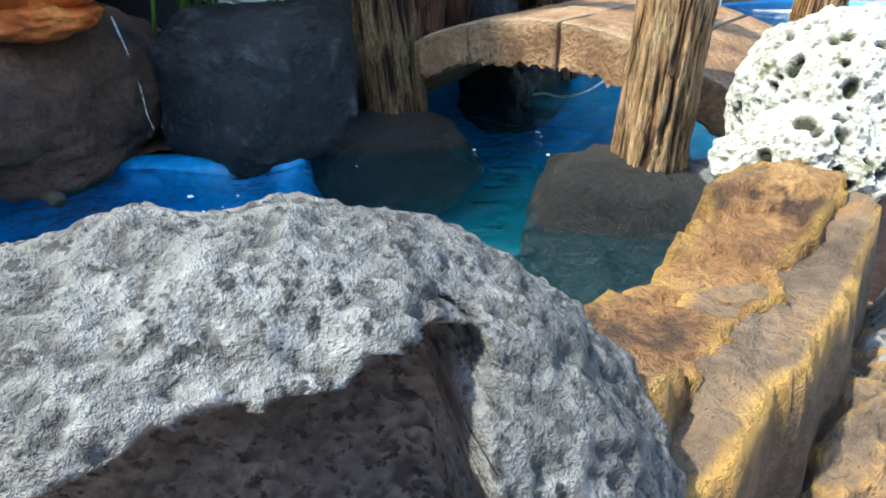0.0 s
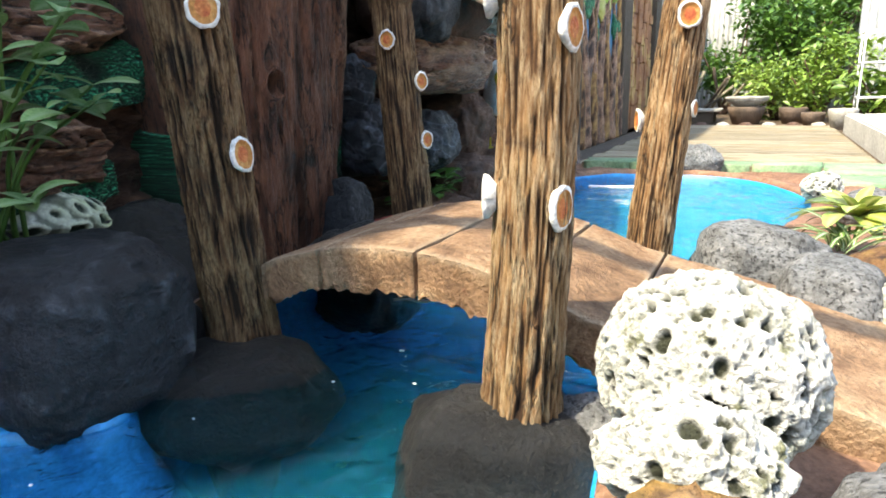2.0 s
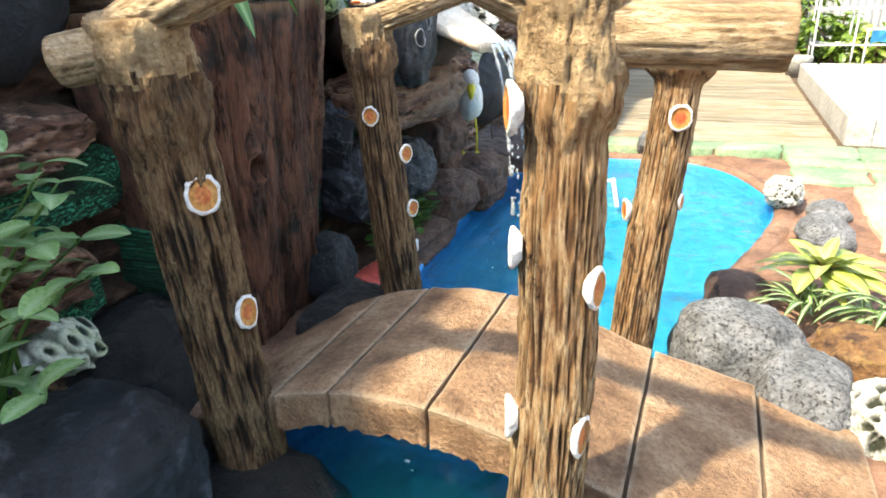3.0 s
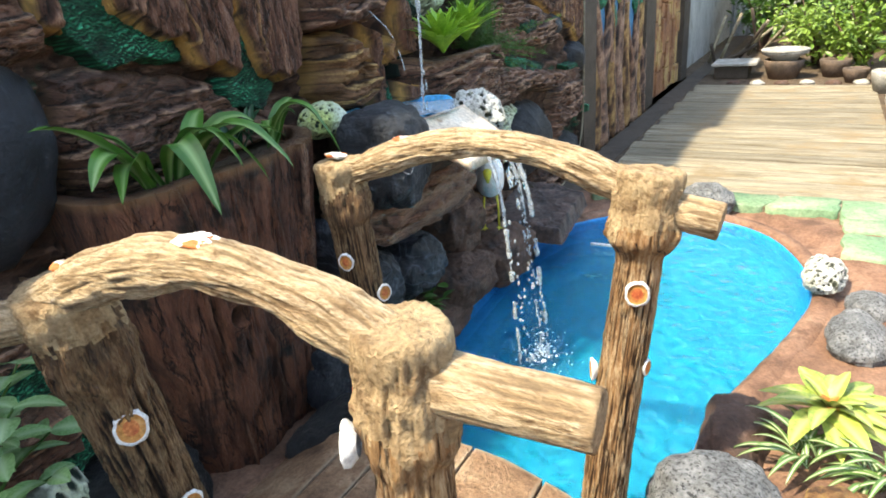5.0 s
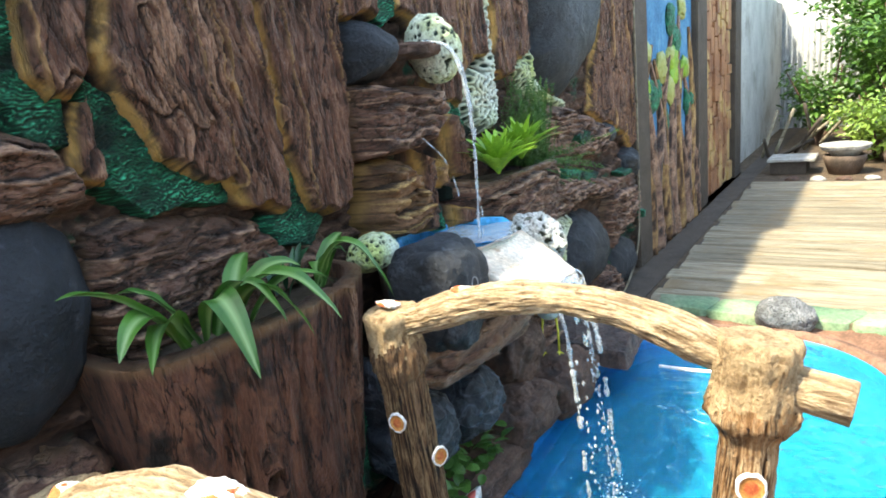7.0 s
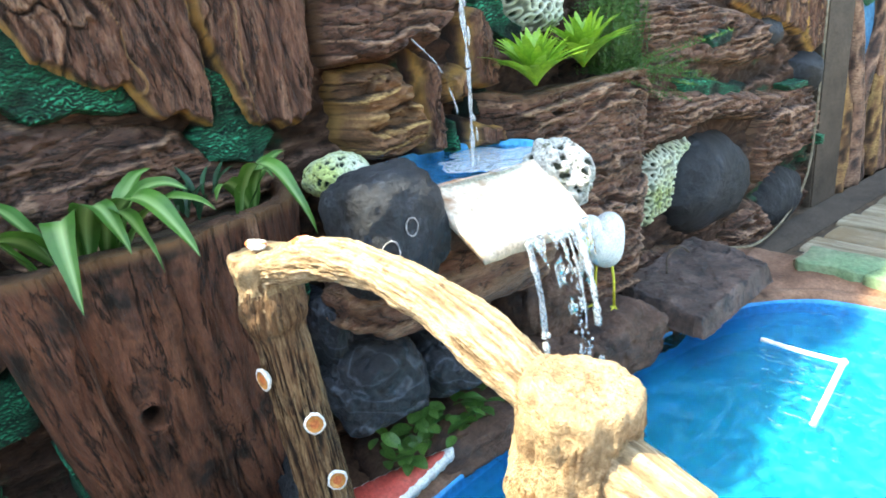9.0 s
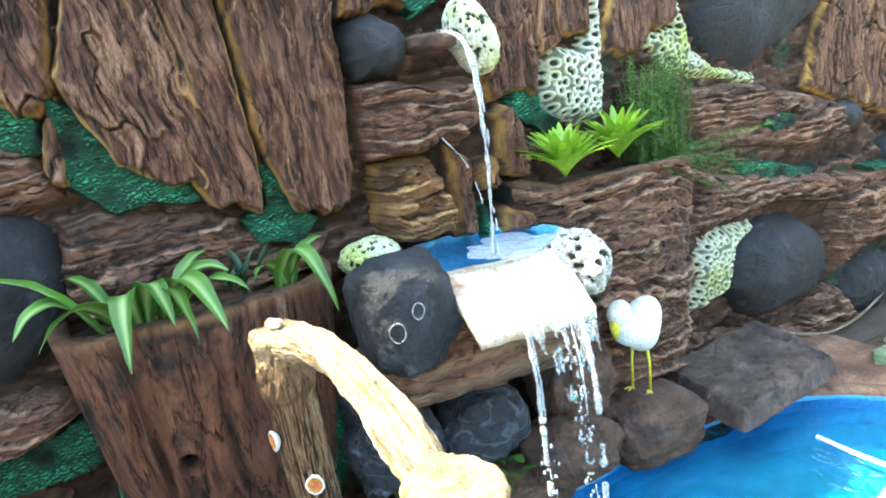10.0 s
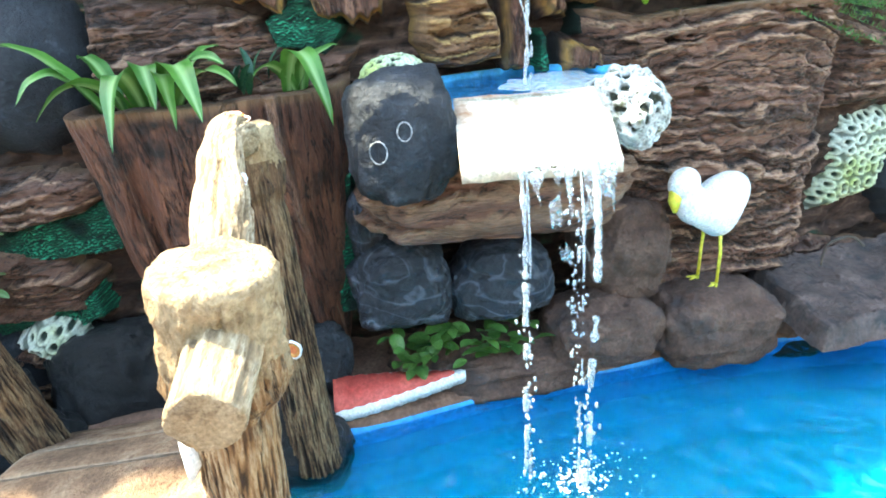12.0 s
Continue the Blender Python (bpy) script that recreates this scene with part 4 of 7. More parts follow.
# ---- loose stones round the near pond ----
rock("boulder", "large rounded grey volcanic boulder on the pond edge", "boulder", GREYSTONE, (-0.219, 0.149, 0.194), (0.216, 0.118, 0.205), 2, turn=(0, 0, 58), amp=0.05, fine=0.05, level=7, pits=0.0026, pit_size=0.0075, dent=((0.75, -0.66, 0.0), (0.66, 0.75, 0.0), ((-0.2, 0.07), (-0.06, 0.14), (-0.014, 0.168), (0.02, 0.178), (0.056, 0.18), (0.1, 0.172)), 0.098))
rock("boulder", "large dark painted boulder on the pond wall", "boulder", SLATE, (-1.075, 0.785, 0.212), (0.15, 0.158, 0.142), 4, amp=0.12, fine=0.06, box=0.55, facet=0.1, freq=1.3)
rock("rock", "flat dark wet rock under a railing post", "rock", WETSTONE, (-0.915, 0.96, -0.02), (0.19, 0.135, 0.165), 6, amp=0.1, fine=0.03, box=0.8, turn=(0, 0, 43), undercut=0.65, facet=0.1, wet=0.12)
rock("rock", "dark wet rock at the foot of a railing post", "rock", WETSTONE, (-0.385, 0.92, -0.08), (0.165, 0.145, 0.255), 7, amp=0.1, fine=0.03, box=0.74, turn=(0, 0, 31), undercut=0.3, facet=0.1, wet=0.145)
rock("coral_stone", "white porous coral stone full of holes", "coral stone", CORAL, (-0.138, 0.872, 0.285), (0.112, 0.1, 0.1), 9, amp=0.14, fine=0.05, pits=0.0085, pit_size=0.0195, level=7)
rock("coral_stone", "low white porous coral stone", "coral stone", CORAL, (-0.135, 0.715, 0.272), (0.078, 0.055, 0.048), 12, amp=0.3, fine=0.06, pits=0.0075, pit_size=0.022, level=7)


def plan_layer(name, outline, z0, z1, mat, seed, parent=None, slant=(0.0, 0.0), jag=0.012, step=0.005, rough=0.006, label=""):
    """A broken slab lying flat: a rough top within an outline of (x, y), with steep ragged sides."""
    o = np.array(outline, float)
    x0, y0 = o.min(0) - 0.03
    x1, y1 = o.max(0) + 0.03
    gx_, gy_ = np.arange(x0, x1, step), np.arange(y0, y1, step)
    X, Y = np.meshgrid(gx_, gy_)
    x, y = X.ravel(), Y.ravel()
    w = np.column_stack([fbm(np.column_stack([x * 22, y * 22, np.full(len(x), seed + k)]), 4, seed + k) for k in (0, 7)])
    sd_ = signed(np.column_stack([x, y]) + jag * w, o)
    ledge = np.clip(sd_ / 0.014 + 0.22 * fbm(np.column_stack([x * 45, y * 45, np.full(len(x), seed + 2.0)]), 3, seed + 8) * (sd_ < 0.03), 0, 1) ** 0.5
    rise = 0.45 * ledge + 0.55 * np.clip(np.floor(ledge * 4 + 0.3) / 4 + 0.6 * np.clip((ledge * 4 + 0.3) % 1 - 0.75, 0, 1), 0, 1)
    nz = fbm(np.column_stack([x * 16, y * 16, np.zeros(len(x))]), 3, seed + 3)
    fine = fbm(np.column_stack([x * 90, y * 90, np.zeros(len(x))]), 4, seed + 4)
    terrace = np.floor(nz * 3 + 0.3 * fine) * 0.7
    top = z1 + slant[0] * (x - o[:, 0].mean()) + slant[1] * (y - o[:, 1].mean()) + rough * (1.2 * nz + terrace + 0.5 * fine)
    z = z0 + (top - z0) * rise
    n_ = len(gx_)
    ok = sd_ > -step
    faces = [(j * n_ + i, j * n_ + i + 1, (j + 1) * n_ + i + 1, (j + 1) * n_ + i) for j in range(len(gy_) - 1) for i in range(n_ - 1) if ok[j * n_ + i] or ok[j * n_ + i + 1] or ok[(j + 1) * n_ + i] or ok[(j + 1) * n_ + i + 1]]
    return put(name, np.column_stack([x, y, z]), faces, mat, parent, label, attrs={"ridge": 0.5 + 0.5 * nz, "edge": 0.6 * smooth(0.88, 0.97, rise) * smooth(0.024, 0.012, sd_ + 0.006 * fine), "pit": np.zeros(len(x))})


SLAB = thing("stone_slab", (-0.12, 0.45, 0.14), "rusty ochre stone slab with broken layers on the pond edge", "stone slab")
plan_layer("top_layer", [(-0.205, 0.3), (-0.195, 0.4), (-0.165, 0.45), (-0.185, 0.58), (-0.172, 0.67), (-0.08, 0.67), (-0.068, 0.57), (-0.08, 0.48), (-0.085, 0.4), (-0.092, 0.3), (-0.105, 0.24), (-0.16, 0.25)], 0.13, 0.282, OCHRE, 15, SLAB, slant=(0.05, 0.03), jag=0.018, rough=0.008)
plan_layer("side_layer", [(-0.15, 0.23), (-0.15, 0.66), (-0.06, 0.67), (-0.038, 0.6), (-0.044, 0.48), (-0.054, 0.36), (-0.066, 0.22)], 0.12, 0.268, OCHRE_DARK, 16, SLAB, slant=(0.05, 0.03), label="grey-brown lower layer with a yellow edge")
SLAB = thing("stone_slab", (-0.02, 0.3, 0.13), "rusty brown stone slab lying low on the bank", "stone slab")
plan_layer("top_layer", [(-0.06, 0.12), (-0.07, 0.3), (-0.03, 0.42), (0.04, 0.4), (0.07, 0.25), (0.05, 0.1)], 0.1, 0.185, OCHRE, 18, SLAB)
plan_layer("side_layer", [(-0.03, 0.1), (-0.04, 0.35), (0.06, 0.46), (0.12, 0.3), (0.1, 0.08)], 0.1, 0.165, OCHRE_DARK, 19, SLAB)
rock("rock", "dark gravelly rubble at the foot of a railing post", "rock", GREYSTONE, (-0.27, 0.98, 0.12), (0.08, 0.07, 0.05), 20, amp=0.25, fine=0.1, level=5)
rock("stone", "rounded grey volcanic stone beside the bridge", "stone", GREYSTONE, (-0.09, 1.67, 0.165), (0.145, 0.125, 0.115), 21, box=0.75, amp=0.1, fine=0.03, turn=(0, 8, 20))
rock("stone", "rounded grey volcanic stone beside the bridge", "stone", GREYSTONE, (0.025, 1.53, 0.145), (0.1, 0.115, 0.115), 23, box=0.75, amp=0.1, fine=0.03)
rock("stone", "pale grey volcanic stone beside the coral stones", "stone", GREYSTONE, (0.085, 0.66, 0.1), (0.14, 0.3, 0.15), 25, amp=0.12, fine=0.04, box=0.85)
rock("stone", "rusty brown stone beside the yellow plant", "stone", OCHRE, (0.19, 1.74, 0.15), (0.11, 0.1, 0.08), 26, amp=0.15, fine=0.05, box=0.8, level=5)
rock("coral_stone", "dark and white porous coral stone", "coral stone", CORAL, (0.17, 1.5, 0.15), (0.09, 0.1, 0.09), 28, pits=0.012, pit_size=0.03, level=6)
rock("coral_stone", "white porous coral stone on the pond rim", "coral stone", CORAL, (0.1, 3.05, 0.17), (0.07, 0.13, 0.06), 27, amp=0.35, pits=0.006, pit_size=0.02, level=6)
rock("stone", "pale grey stone beside the white coral stone", "stone", GREYSTONE, (0.2, 2.62, 0.15), (0.085, 0.15, 0.06), 30, level=5)
rock("stone", "small pale grey stone behind the white coral stone", "stone", GREYSTONE, (0.24, 2.86, 0.15), (0.07, 0.1, 0.05), 32, level=5)
rock("stone", "pale grey stone on the far pond rim", "stone", GREYSTONE, (-0.43, 3.83, 0.17), (0.13, 0.09, 0.09), 29, level=5)
rock("stone", "brown stone on the pond rim beside the yellow plant", "stone", BROWNROCK, (-0.085, 2.0, 0.13), (0.085, 0.15, 0.085), 34, box=0.8, level=5)

rock("rock", "dark brown rubble between the slab and the bank", "rock", OCHRE_DARK, (-0.03, 0.5, 0.13), (0.05, 0.16, 0.07), 37, amp=0.3, fine=0.12, level=6)
rock("rock", "rusty brown rubble on the bank", "rock", OCHRE, (0.0, 0.16, 0.13), (0.09, 0.1, 0.07), 38, amp=0.3, fine=0.12, level=6)
# added rock, stands in for the darkness between boulder and post
rock("rock", "dark rock added to fill the dark gap between the boulder and the railing post", "rock", WETSTONE, (-1.1, 0.96, 0.06), (0.1, 0.1, 0.17), 39, amp=0.2, fine=0.05, level=5)

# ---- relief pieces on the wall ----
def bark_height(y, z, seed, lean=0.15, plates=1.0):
    """Height, pale mask of raised grain and lips, and shade mask of cracks of sculpted bark."""
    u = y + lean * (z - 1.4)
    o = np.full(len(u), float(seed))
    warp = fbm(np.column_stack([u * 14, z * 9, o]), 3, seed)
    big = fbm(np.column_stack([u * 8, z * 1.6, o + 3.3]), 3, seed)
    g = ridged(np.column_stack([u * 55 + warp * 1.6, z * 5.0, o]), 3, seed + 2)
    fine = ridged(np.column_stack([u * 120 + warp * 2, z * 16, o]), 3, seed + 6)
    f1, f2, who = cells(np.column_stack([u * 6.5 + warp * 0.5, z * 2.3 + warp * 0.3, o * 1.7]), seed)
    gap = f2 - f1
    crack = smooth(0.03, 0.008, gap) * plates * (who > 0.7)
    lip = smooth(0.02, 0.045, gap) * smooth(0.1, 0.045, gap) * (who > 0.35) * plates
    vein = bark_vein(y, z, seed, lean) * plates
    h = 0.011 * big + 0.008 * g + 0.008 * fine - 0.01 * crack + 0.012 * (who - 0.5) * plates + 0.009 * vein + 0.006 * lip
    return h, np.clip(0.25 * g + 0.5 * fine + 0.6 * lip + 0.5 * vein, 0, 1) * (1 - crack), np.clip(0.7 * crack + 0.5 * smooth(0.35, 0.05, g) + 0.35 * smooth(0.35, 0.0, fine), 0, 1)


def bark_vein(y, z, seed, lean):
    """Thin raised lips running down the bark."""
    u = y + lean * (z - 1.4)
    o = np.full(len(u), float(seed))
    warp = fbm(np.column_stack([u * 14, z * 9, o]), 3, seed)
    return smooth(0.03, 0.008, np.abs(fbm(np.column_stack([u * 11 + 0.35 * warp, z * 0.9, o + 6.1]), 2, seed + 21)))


def moss_height(y, z, seed):
    """Close rows of small wavy scales."""
    o = np.full(len(y), float(seed))
    w = fbm(np.column_stack([y * 22, z * 22, o]), 3, seed)
    w = w + 0.35 * fbm(np.column_stack([y * 90, z * 90, o]), 2, seed + 1)
    row = z / 0.0082 + 2.6 * w
    line = np.floor(row)
    side = y / 0.026 + 0.37 * line + 2.6 * w
    bulge = np.sin(np.pi * (row - line)) * (0.6 + 0.4 * np.abs(np.sin(np.pi * side)))
    big = fbm(np.column_stack([y * 14, z * 14, o]), 3, seed + 4)
    # crests lightened, gaps darkened: highlight and shade put into the colour
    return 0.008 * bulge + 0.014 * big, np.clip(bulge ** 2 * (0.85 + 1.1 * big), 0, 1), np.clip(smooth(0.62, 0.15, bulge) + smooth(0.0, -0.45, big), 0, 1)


def coral_height(y, z, seed, size=0.033):
    flat = np.column_stack([y / size, z / size, np.full(len(y), 0.5)])
    i = np.floor(flat[:, :2]).astype(np.int64)
    f1 = np.full(len(y), 9.0)
    who = np.zeros(len(y))
    zero = np.zeros(len(y), np.int64)
    for dx in (-1, 0, 1):
        for dy in (-1, 0, 1):
            a_, b_ = i[:, 0] + dx, i[:, 1] + dy
            d = np.hypot(flat[:, 0] - a_ - 0.2 - 0.6 * hashed(a_, b_, zero, seed), flat[:, 1] - b_ - 0.2 - 0.6 * hashed(a_, b_, zero, seed + 1))
            who = np.where(d < f1, hashed(a_, b_, zero, seed + 2), who)
            f1 = np.minimum(f1, d)
    r = 0.36 + 0.12 * (who - 0.5)
    ring_ = np.exp(-((f1 - r) / 0.1) ** 2)
    hole = smooth(r - 0.06, r - 0.15, f1)
    gap = smooth(0.48, 0.58, f1)
    # last mask darkens holes and gaps, painting in the shade they hold
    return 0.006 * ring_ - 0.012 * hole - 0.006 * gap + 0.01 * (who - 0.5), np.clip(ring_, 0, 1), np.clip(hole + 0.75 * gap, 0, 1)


def relief(name, outline, style, thick, mat, seed, label="", base=-1.42, step=0.005, jag=0.02, roundness=0.035, parent=RELIEF, lean=0.15, pitch=0.035, slope=None):
    """A raised piece of the wall within an outline of (y, z), its rim sunk into the wall."""
    o = np.array(outline, float)
    y0, z0 = o.min(0) - 0.04
    y1, z1 = o.max(0) + 0.04
    gy, gz = np.arange(y0, y1, step), np.arange(z0, z1, step)
    Y, Z = np.meshgrid(gy, gz)
    y, z = Y.ravel(), Z.ravel()
    wob = np.column_stack([fbm(np.column_stack([y * 9, z * 9, np.full(len(y), seed)]), 3, seed + 11), fbm(np.column_stack([y * 9, z * 9, np.full(len(y), seed + 5.0)]), 3, seed + 12)])
    tooth = np.column_stack([np.zeros(len(y)), fbm(np.column_stack([y * 30, z * 3, np.full(len(y), seed)]), 3, seed + 15)])
    sd = signed(np.column_stack([y, z]) + jag * wob + (jag * 1.5 * tooth if style == "bark" else 0), o) + (0.011 if style == "bark" else 0.0)
    rise = np.clip(sd / roundness, 0, 1)
    pit = np.zeros(len(y))
    if style == "dome":
        R = sd.max()
        rise = np.sqrt(np.clip(1 - (1 - np.clip(sd / R, 0, 1)) ** 2, 0, 1))
        h = 0.014 * fbm(np.column_stack([y * 9, z * 9, np.zeros(len(y))]), 4, seed) + 0.002 * fbm(np.column_stack([y * 70, z * 70, np.zeros(len(y))]), 3, seed)
        ridge = 0.5 + 20 * h
    elif style == "bark":
        h, ridge, pit = bark_height(y, z, seed, lean)
        rise = np.sqrt(rise)
    elif style == "strata":
        h, ridge, pit = strata_height(y, z, seed, pitch)
        rise = np.sqrt(rise)
    elif style == "moss":
        h, ridge, pit = moss_height(y, z, seed)
    else:
        h, ridge, pit = coral_height(y, z, seed)
        rise = np.sqrt(rise)
    lean_out = 0 if slope is None else slope * (z - z0)
    x = base - 0.03 + rise * (thick + 0.03 + h + lean_out)
    ny = len(gy)
    ok = (sd > -step).reshape(len(gz), ny)
    cell = ok[:-1, :-1] | ok[:-1, 1:] | ok[1:, :-1] | ok[1:, 1:]
    jj, ii = np.nonzero(cell)
    a = jj * ny + ii
    faces = np.stack([a, a + 1, a + ny + 1, a + ny], 1)
    used = np.unique(np.array(faces).ravel())
    back = np.full(len(y), -1)
    back[used] = np.arange(len(used))
    faces = back[faces].tolist()
    edge = smooth(0.016, 0.006, sd + 0.006 * wob[:, 0]) * (sd > -0.002)
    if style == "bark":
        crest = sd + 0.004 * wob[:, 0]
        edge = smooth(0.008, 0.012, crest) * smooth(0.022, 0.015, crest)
        # sunken slab sides coloured dark for the shade of the gaps
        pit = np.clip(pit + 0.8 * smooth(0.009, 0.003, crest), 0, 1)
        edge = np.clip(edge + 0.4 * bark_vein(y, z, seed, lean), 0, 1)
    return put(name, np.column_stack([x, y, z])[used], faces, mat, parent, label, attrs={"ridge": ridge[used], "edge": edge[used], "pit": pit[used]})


BROWN, GREEN, DARK = "brown bark slab with ochre edges", "emerald green mossy patch", "dark slate boulder set in the wall"
for k, (o, th, lean) in enumerate((
        ([(0.5, 1.92), (1.17, 1.92), (1.16, 1.74), (1.14, 1.62), (1.11, 1.5), (1.07, 1.445), (1.02, 1.455), (0.93, 1.49), (0.5, 1.55)], 0.1, 0.1),
        ([(1.21, 1.92), (1.4, 1.92), (1.38, 1.78), (1.34, 1.655), (1.31, 1.525), (1.31, 1.475), (1.27, 1.415), (1.23, 1.415), (1.2, 1.465), (1.2, 1.575), (1.18, 1.675)], 0.09, 0.15),
        ([(1.27, 1.42), (1.31, 1.45), (1.305, 1.33), (1.285, 1.26), (1.25, 1.3)], 0.08, 0.05),
        ([(1.42, 1.92), (1.71, 1.92), (1.675, 1.64), (1.69, 1.46), (1.71, 1.29), (1.695, 1.115), (1.64, 1.135), (1.57, 1.155), (1.55, 1.235), (1.47, 1.235), (1.4, 1.295), (1.36, 1.385), (1.33, 1.455), (1.31, 1.505), (1.37, 1.7)], 0.12, 0.22),
        ([(1.72, 1.92), (1.98, 1.92), (1.965, 1.555), (1.965, 1.335), (1.945, 1.085), (1.86, 1.085), (1.78, 1.115), (1.745, 1.215), (1.725, 1.285), (1.705, 1.465), (1.69, 1.635)], 0.115, 0.06),
        ([(1.99, 1.92), (2.16, 1.92), (2.18, 1.6), (2.08, 1.6), (1.99, 1.59), (1.985, 1.67)], 0.09, 0.1),
        ([(2.3, 1.92), (2.8, 1.92), (2.8, 1.48), (2.68, 1.47), (2.6, 1.41), (2.58, 1.3), (2.51, 1.32), (2.43, 1.3), (2.4, 1.44), (2.36, 1.6), (2.28, 1.64)], 0.08, 0.1),
        ([(2.88, 1.92), (3.18, 1.92), (3.19, 1.5), (3.06, 1.47), (3.0, 1.39), (2.88, 1.4)], 0.07, 0.1),
        ([(3.98, 1.5), (3.86, 1.2), (4.05, 1.1), (4.3, 1.06), (4.42, 1.0), (4.5, 1.5), (4.5, 1.9), (4.1, 1.9)], 0.06, 0.1),
        ([(4.48, 1.9), (4.46, 1.0), (4.54, 0.9), (4.64, 0.95), (4.65, 1.3), (4.65, 1.9)], 0.05, 0.1),
        ([(2.25, 1.19), (2.3, 1.17), (2.31, 0.93), (2.24, 0.92)], 0.13, 0.1),
        ([(2.41, 1.285), (2.46, 1.29), (2.5, 1.235), (2.51, 1.1), (2.44, 1.1), (2.42, 1.18)], 0.14, 0.1),
        ([(2.33, 1.14), (2.4, 1.15), (2.41, 1.05), (2.36, 1.05)], 0.12, 0.1),
        ([(2.39, 0.99), (2.49, 0.975), (2.49, 0.91), (2.39, 0.92)], 0.15, 0.1),
        ([(-0.3, 1.9), (-0.2, 1.3), (0.1, 1.2), (0.4, 1.35), (0.5, 1.9)], 0.08, 0.1))):
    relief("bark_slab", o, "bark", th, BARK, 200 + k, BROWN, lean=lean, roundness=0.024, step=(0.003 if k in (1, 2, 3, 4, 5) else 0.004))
for k, (o, th, m) in enumerate((
        ([(0.4, 1.44), (0.91, 1.42), (1.1, 1.41), (1.21, 1.355), (1.26, 1.285), (1.27, 1.225), (1.18, 1.195), (1.08, 1.21), (0.98, 1.195), (0.4, 1.2)], 0.085, STRATA),
        ([(1.22, 1.2), (1.31, 1.2), (1.55, 1.15), (1.64, 1.12), (1.71, 1.025), (1.88, 1.03), (1.82, 0.93), (1.56, 0.88), (1.25, 0.88), (1.2, 1.05)], 0.085, STRATA),
        ([(0.5, 0.82), (0.9, 0.815), (1.15, 0.775), (1.2, 0.72), (1.12, 0.67), (0.94, 0.64), (0.5, 0.62)], 0.1, STRATA),
        ([(0.5, 0.6), (0.86, 0.61), (1.03, 0.55), (1.1, 0.49), (1.06, 0.38), (0.8, 0.38), (0.5, 0.4)], 0.12, STRATA),
        ([(0.1, 0.7), (0.48, 0.72), (0.47, 0.5), (0.15, 0.45)], 0.1, STRATA),
        ([(0.1, 0.4), (0.6, 0.36), (1.0, 0.33), (1.05, 0.1), (0.5, 0.05), (0.05, 0.1)], 0.12, STRATA),
        ([(-0.8, 1.1), (0.0, 1.1), (0.3, 0.9), (0.0, 0.8), (-0.8, 0.85)], 0.08, STRATA),
        ([(-0.9, 0.7), (0.0, 0.7), (0.05, 0.2), (-0.9, 0.15)], 0.1, STRATA),
        ([(1.975, 1.42), (2.2, 1.4), (2.35, 1.4), (2.36, 1.28), (2.29, 1.19), (2.2, 1.21), (2.17, 1.19), (2.0, 1.205), (1.98, 1.285)], 0.17, STRATA),
        ([(2.0, 1.2), (2.2, 1.185), (2.24, 1.065), (2.23, 0.945), (2.06, 0.945), (2.01, 1.015)], 0.155, OCHRE_STRATA),
        ([(3.13, 1.27), (3.28, 1.26), (3.6, 1.24), (4.05, 1.12), (4.2, 0.94), (3.9, 0.93), (3.6, 0.98), (3.31, 1.0), (3.22, 1.13)], 0.07, STRATA),
        ([(3.26, 0.96), (3.5, 0.9), (4.05, 0.82), (4.1, 0.66), (3.86, 0.72), (3.64, 0.75), (3.3, 0.71), (3.13, 0.7)], 0.09, STRATA),
        ([(3.95, 0.28), (4.1, 0.3), (4.3, 0.1), (4.3, 0.0), (3.8, 0.0), (3.85, 0.2)], 0.08, STRATA),
        ([(3.1, 0.34), (3.6, 0.22), (3.9, 0.18), (4.0, 0.0), (3.1, 0.0)], 0.06, STRATA),
        ([(4.12, 0.8), (4.6, 0.78), (4.64, 0.45), (4.3, 0.42), (4.1, 0.36), (4.08, 0.6)], 0.07, STRATA))):
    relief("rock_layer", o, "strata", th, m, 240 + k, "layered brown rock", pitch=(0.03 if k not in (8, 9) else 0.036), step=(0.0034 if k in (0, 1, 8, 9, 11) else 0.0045))
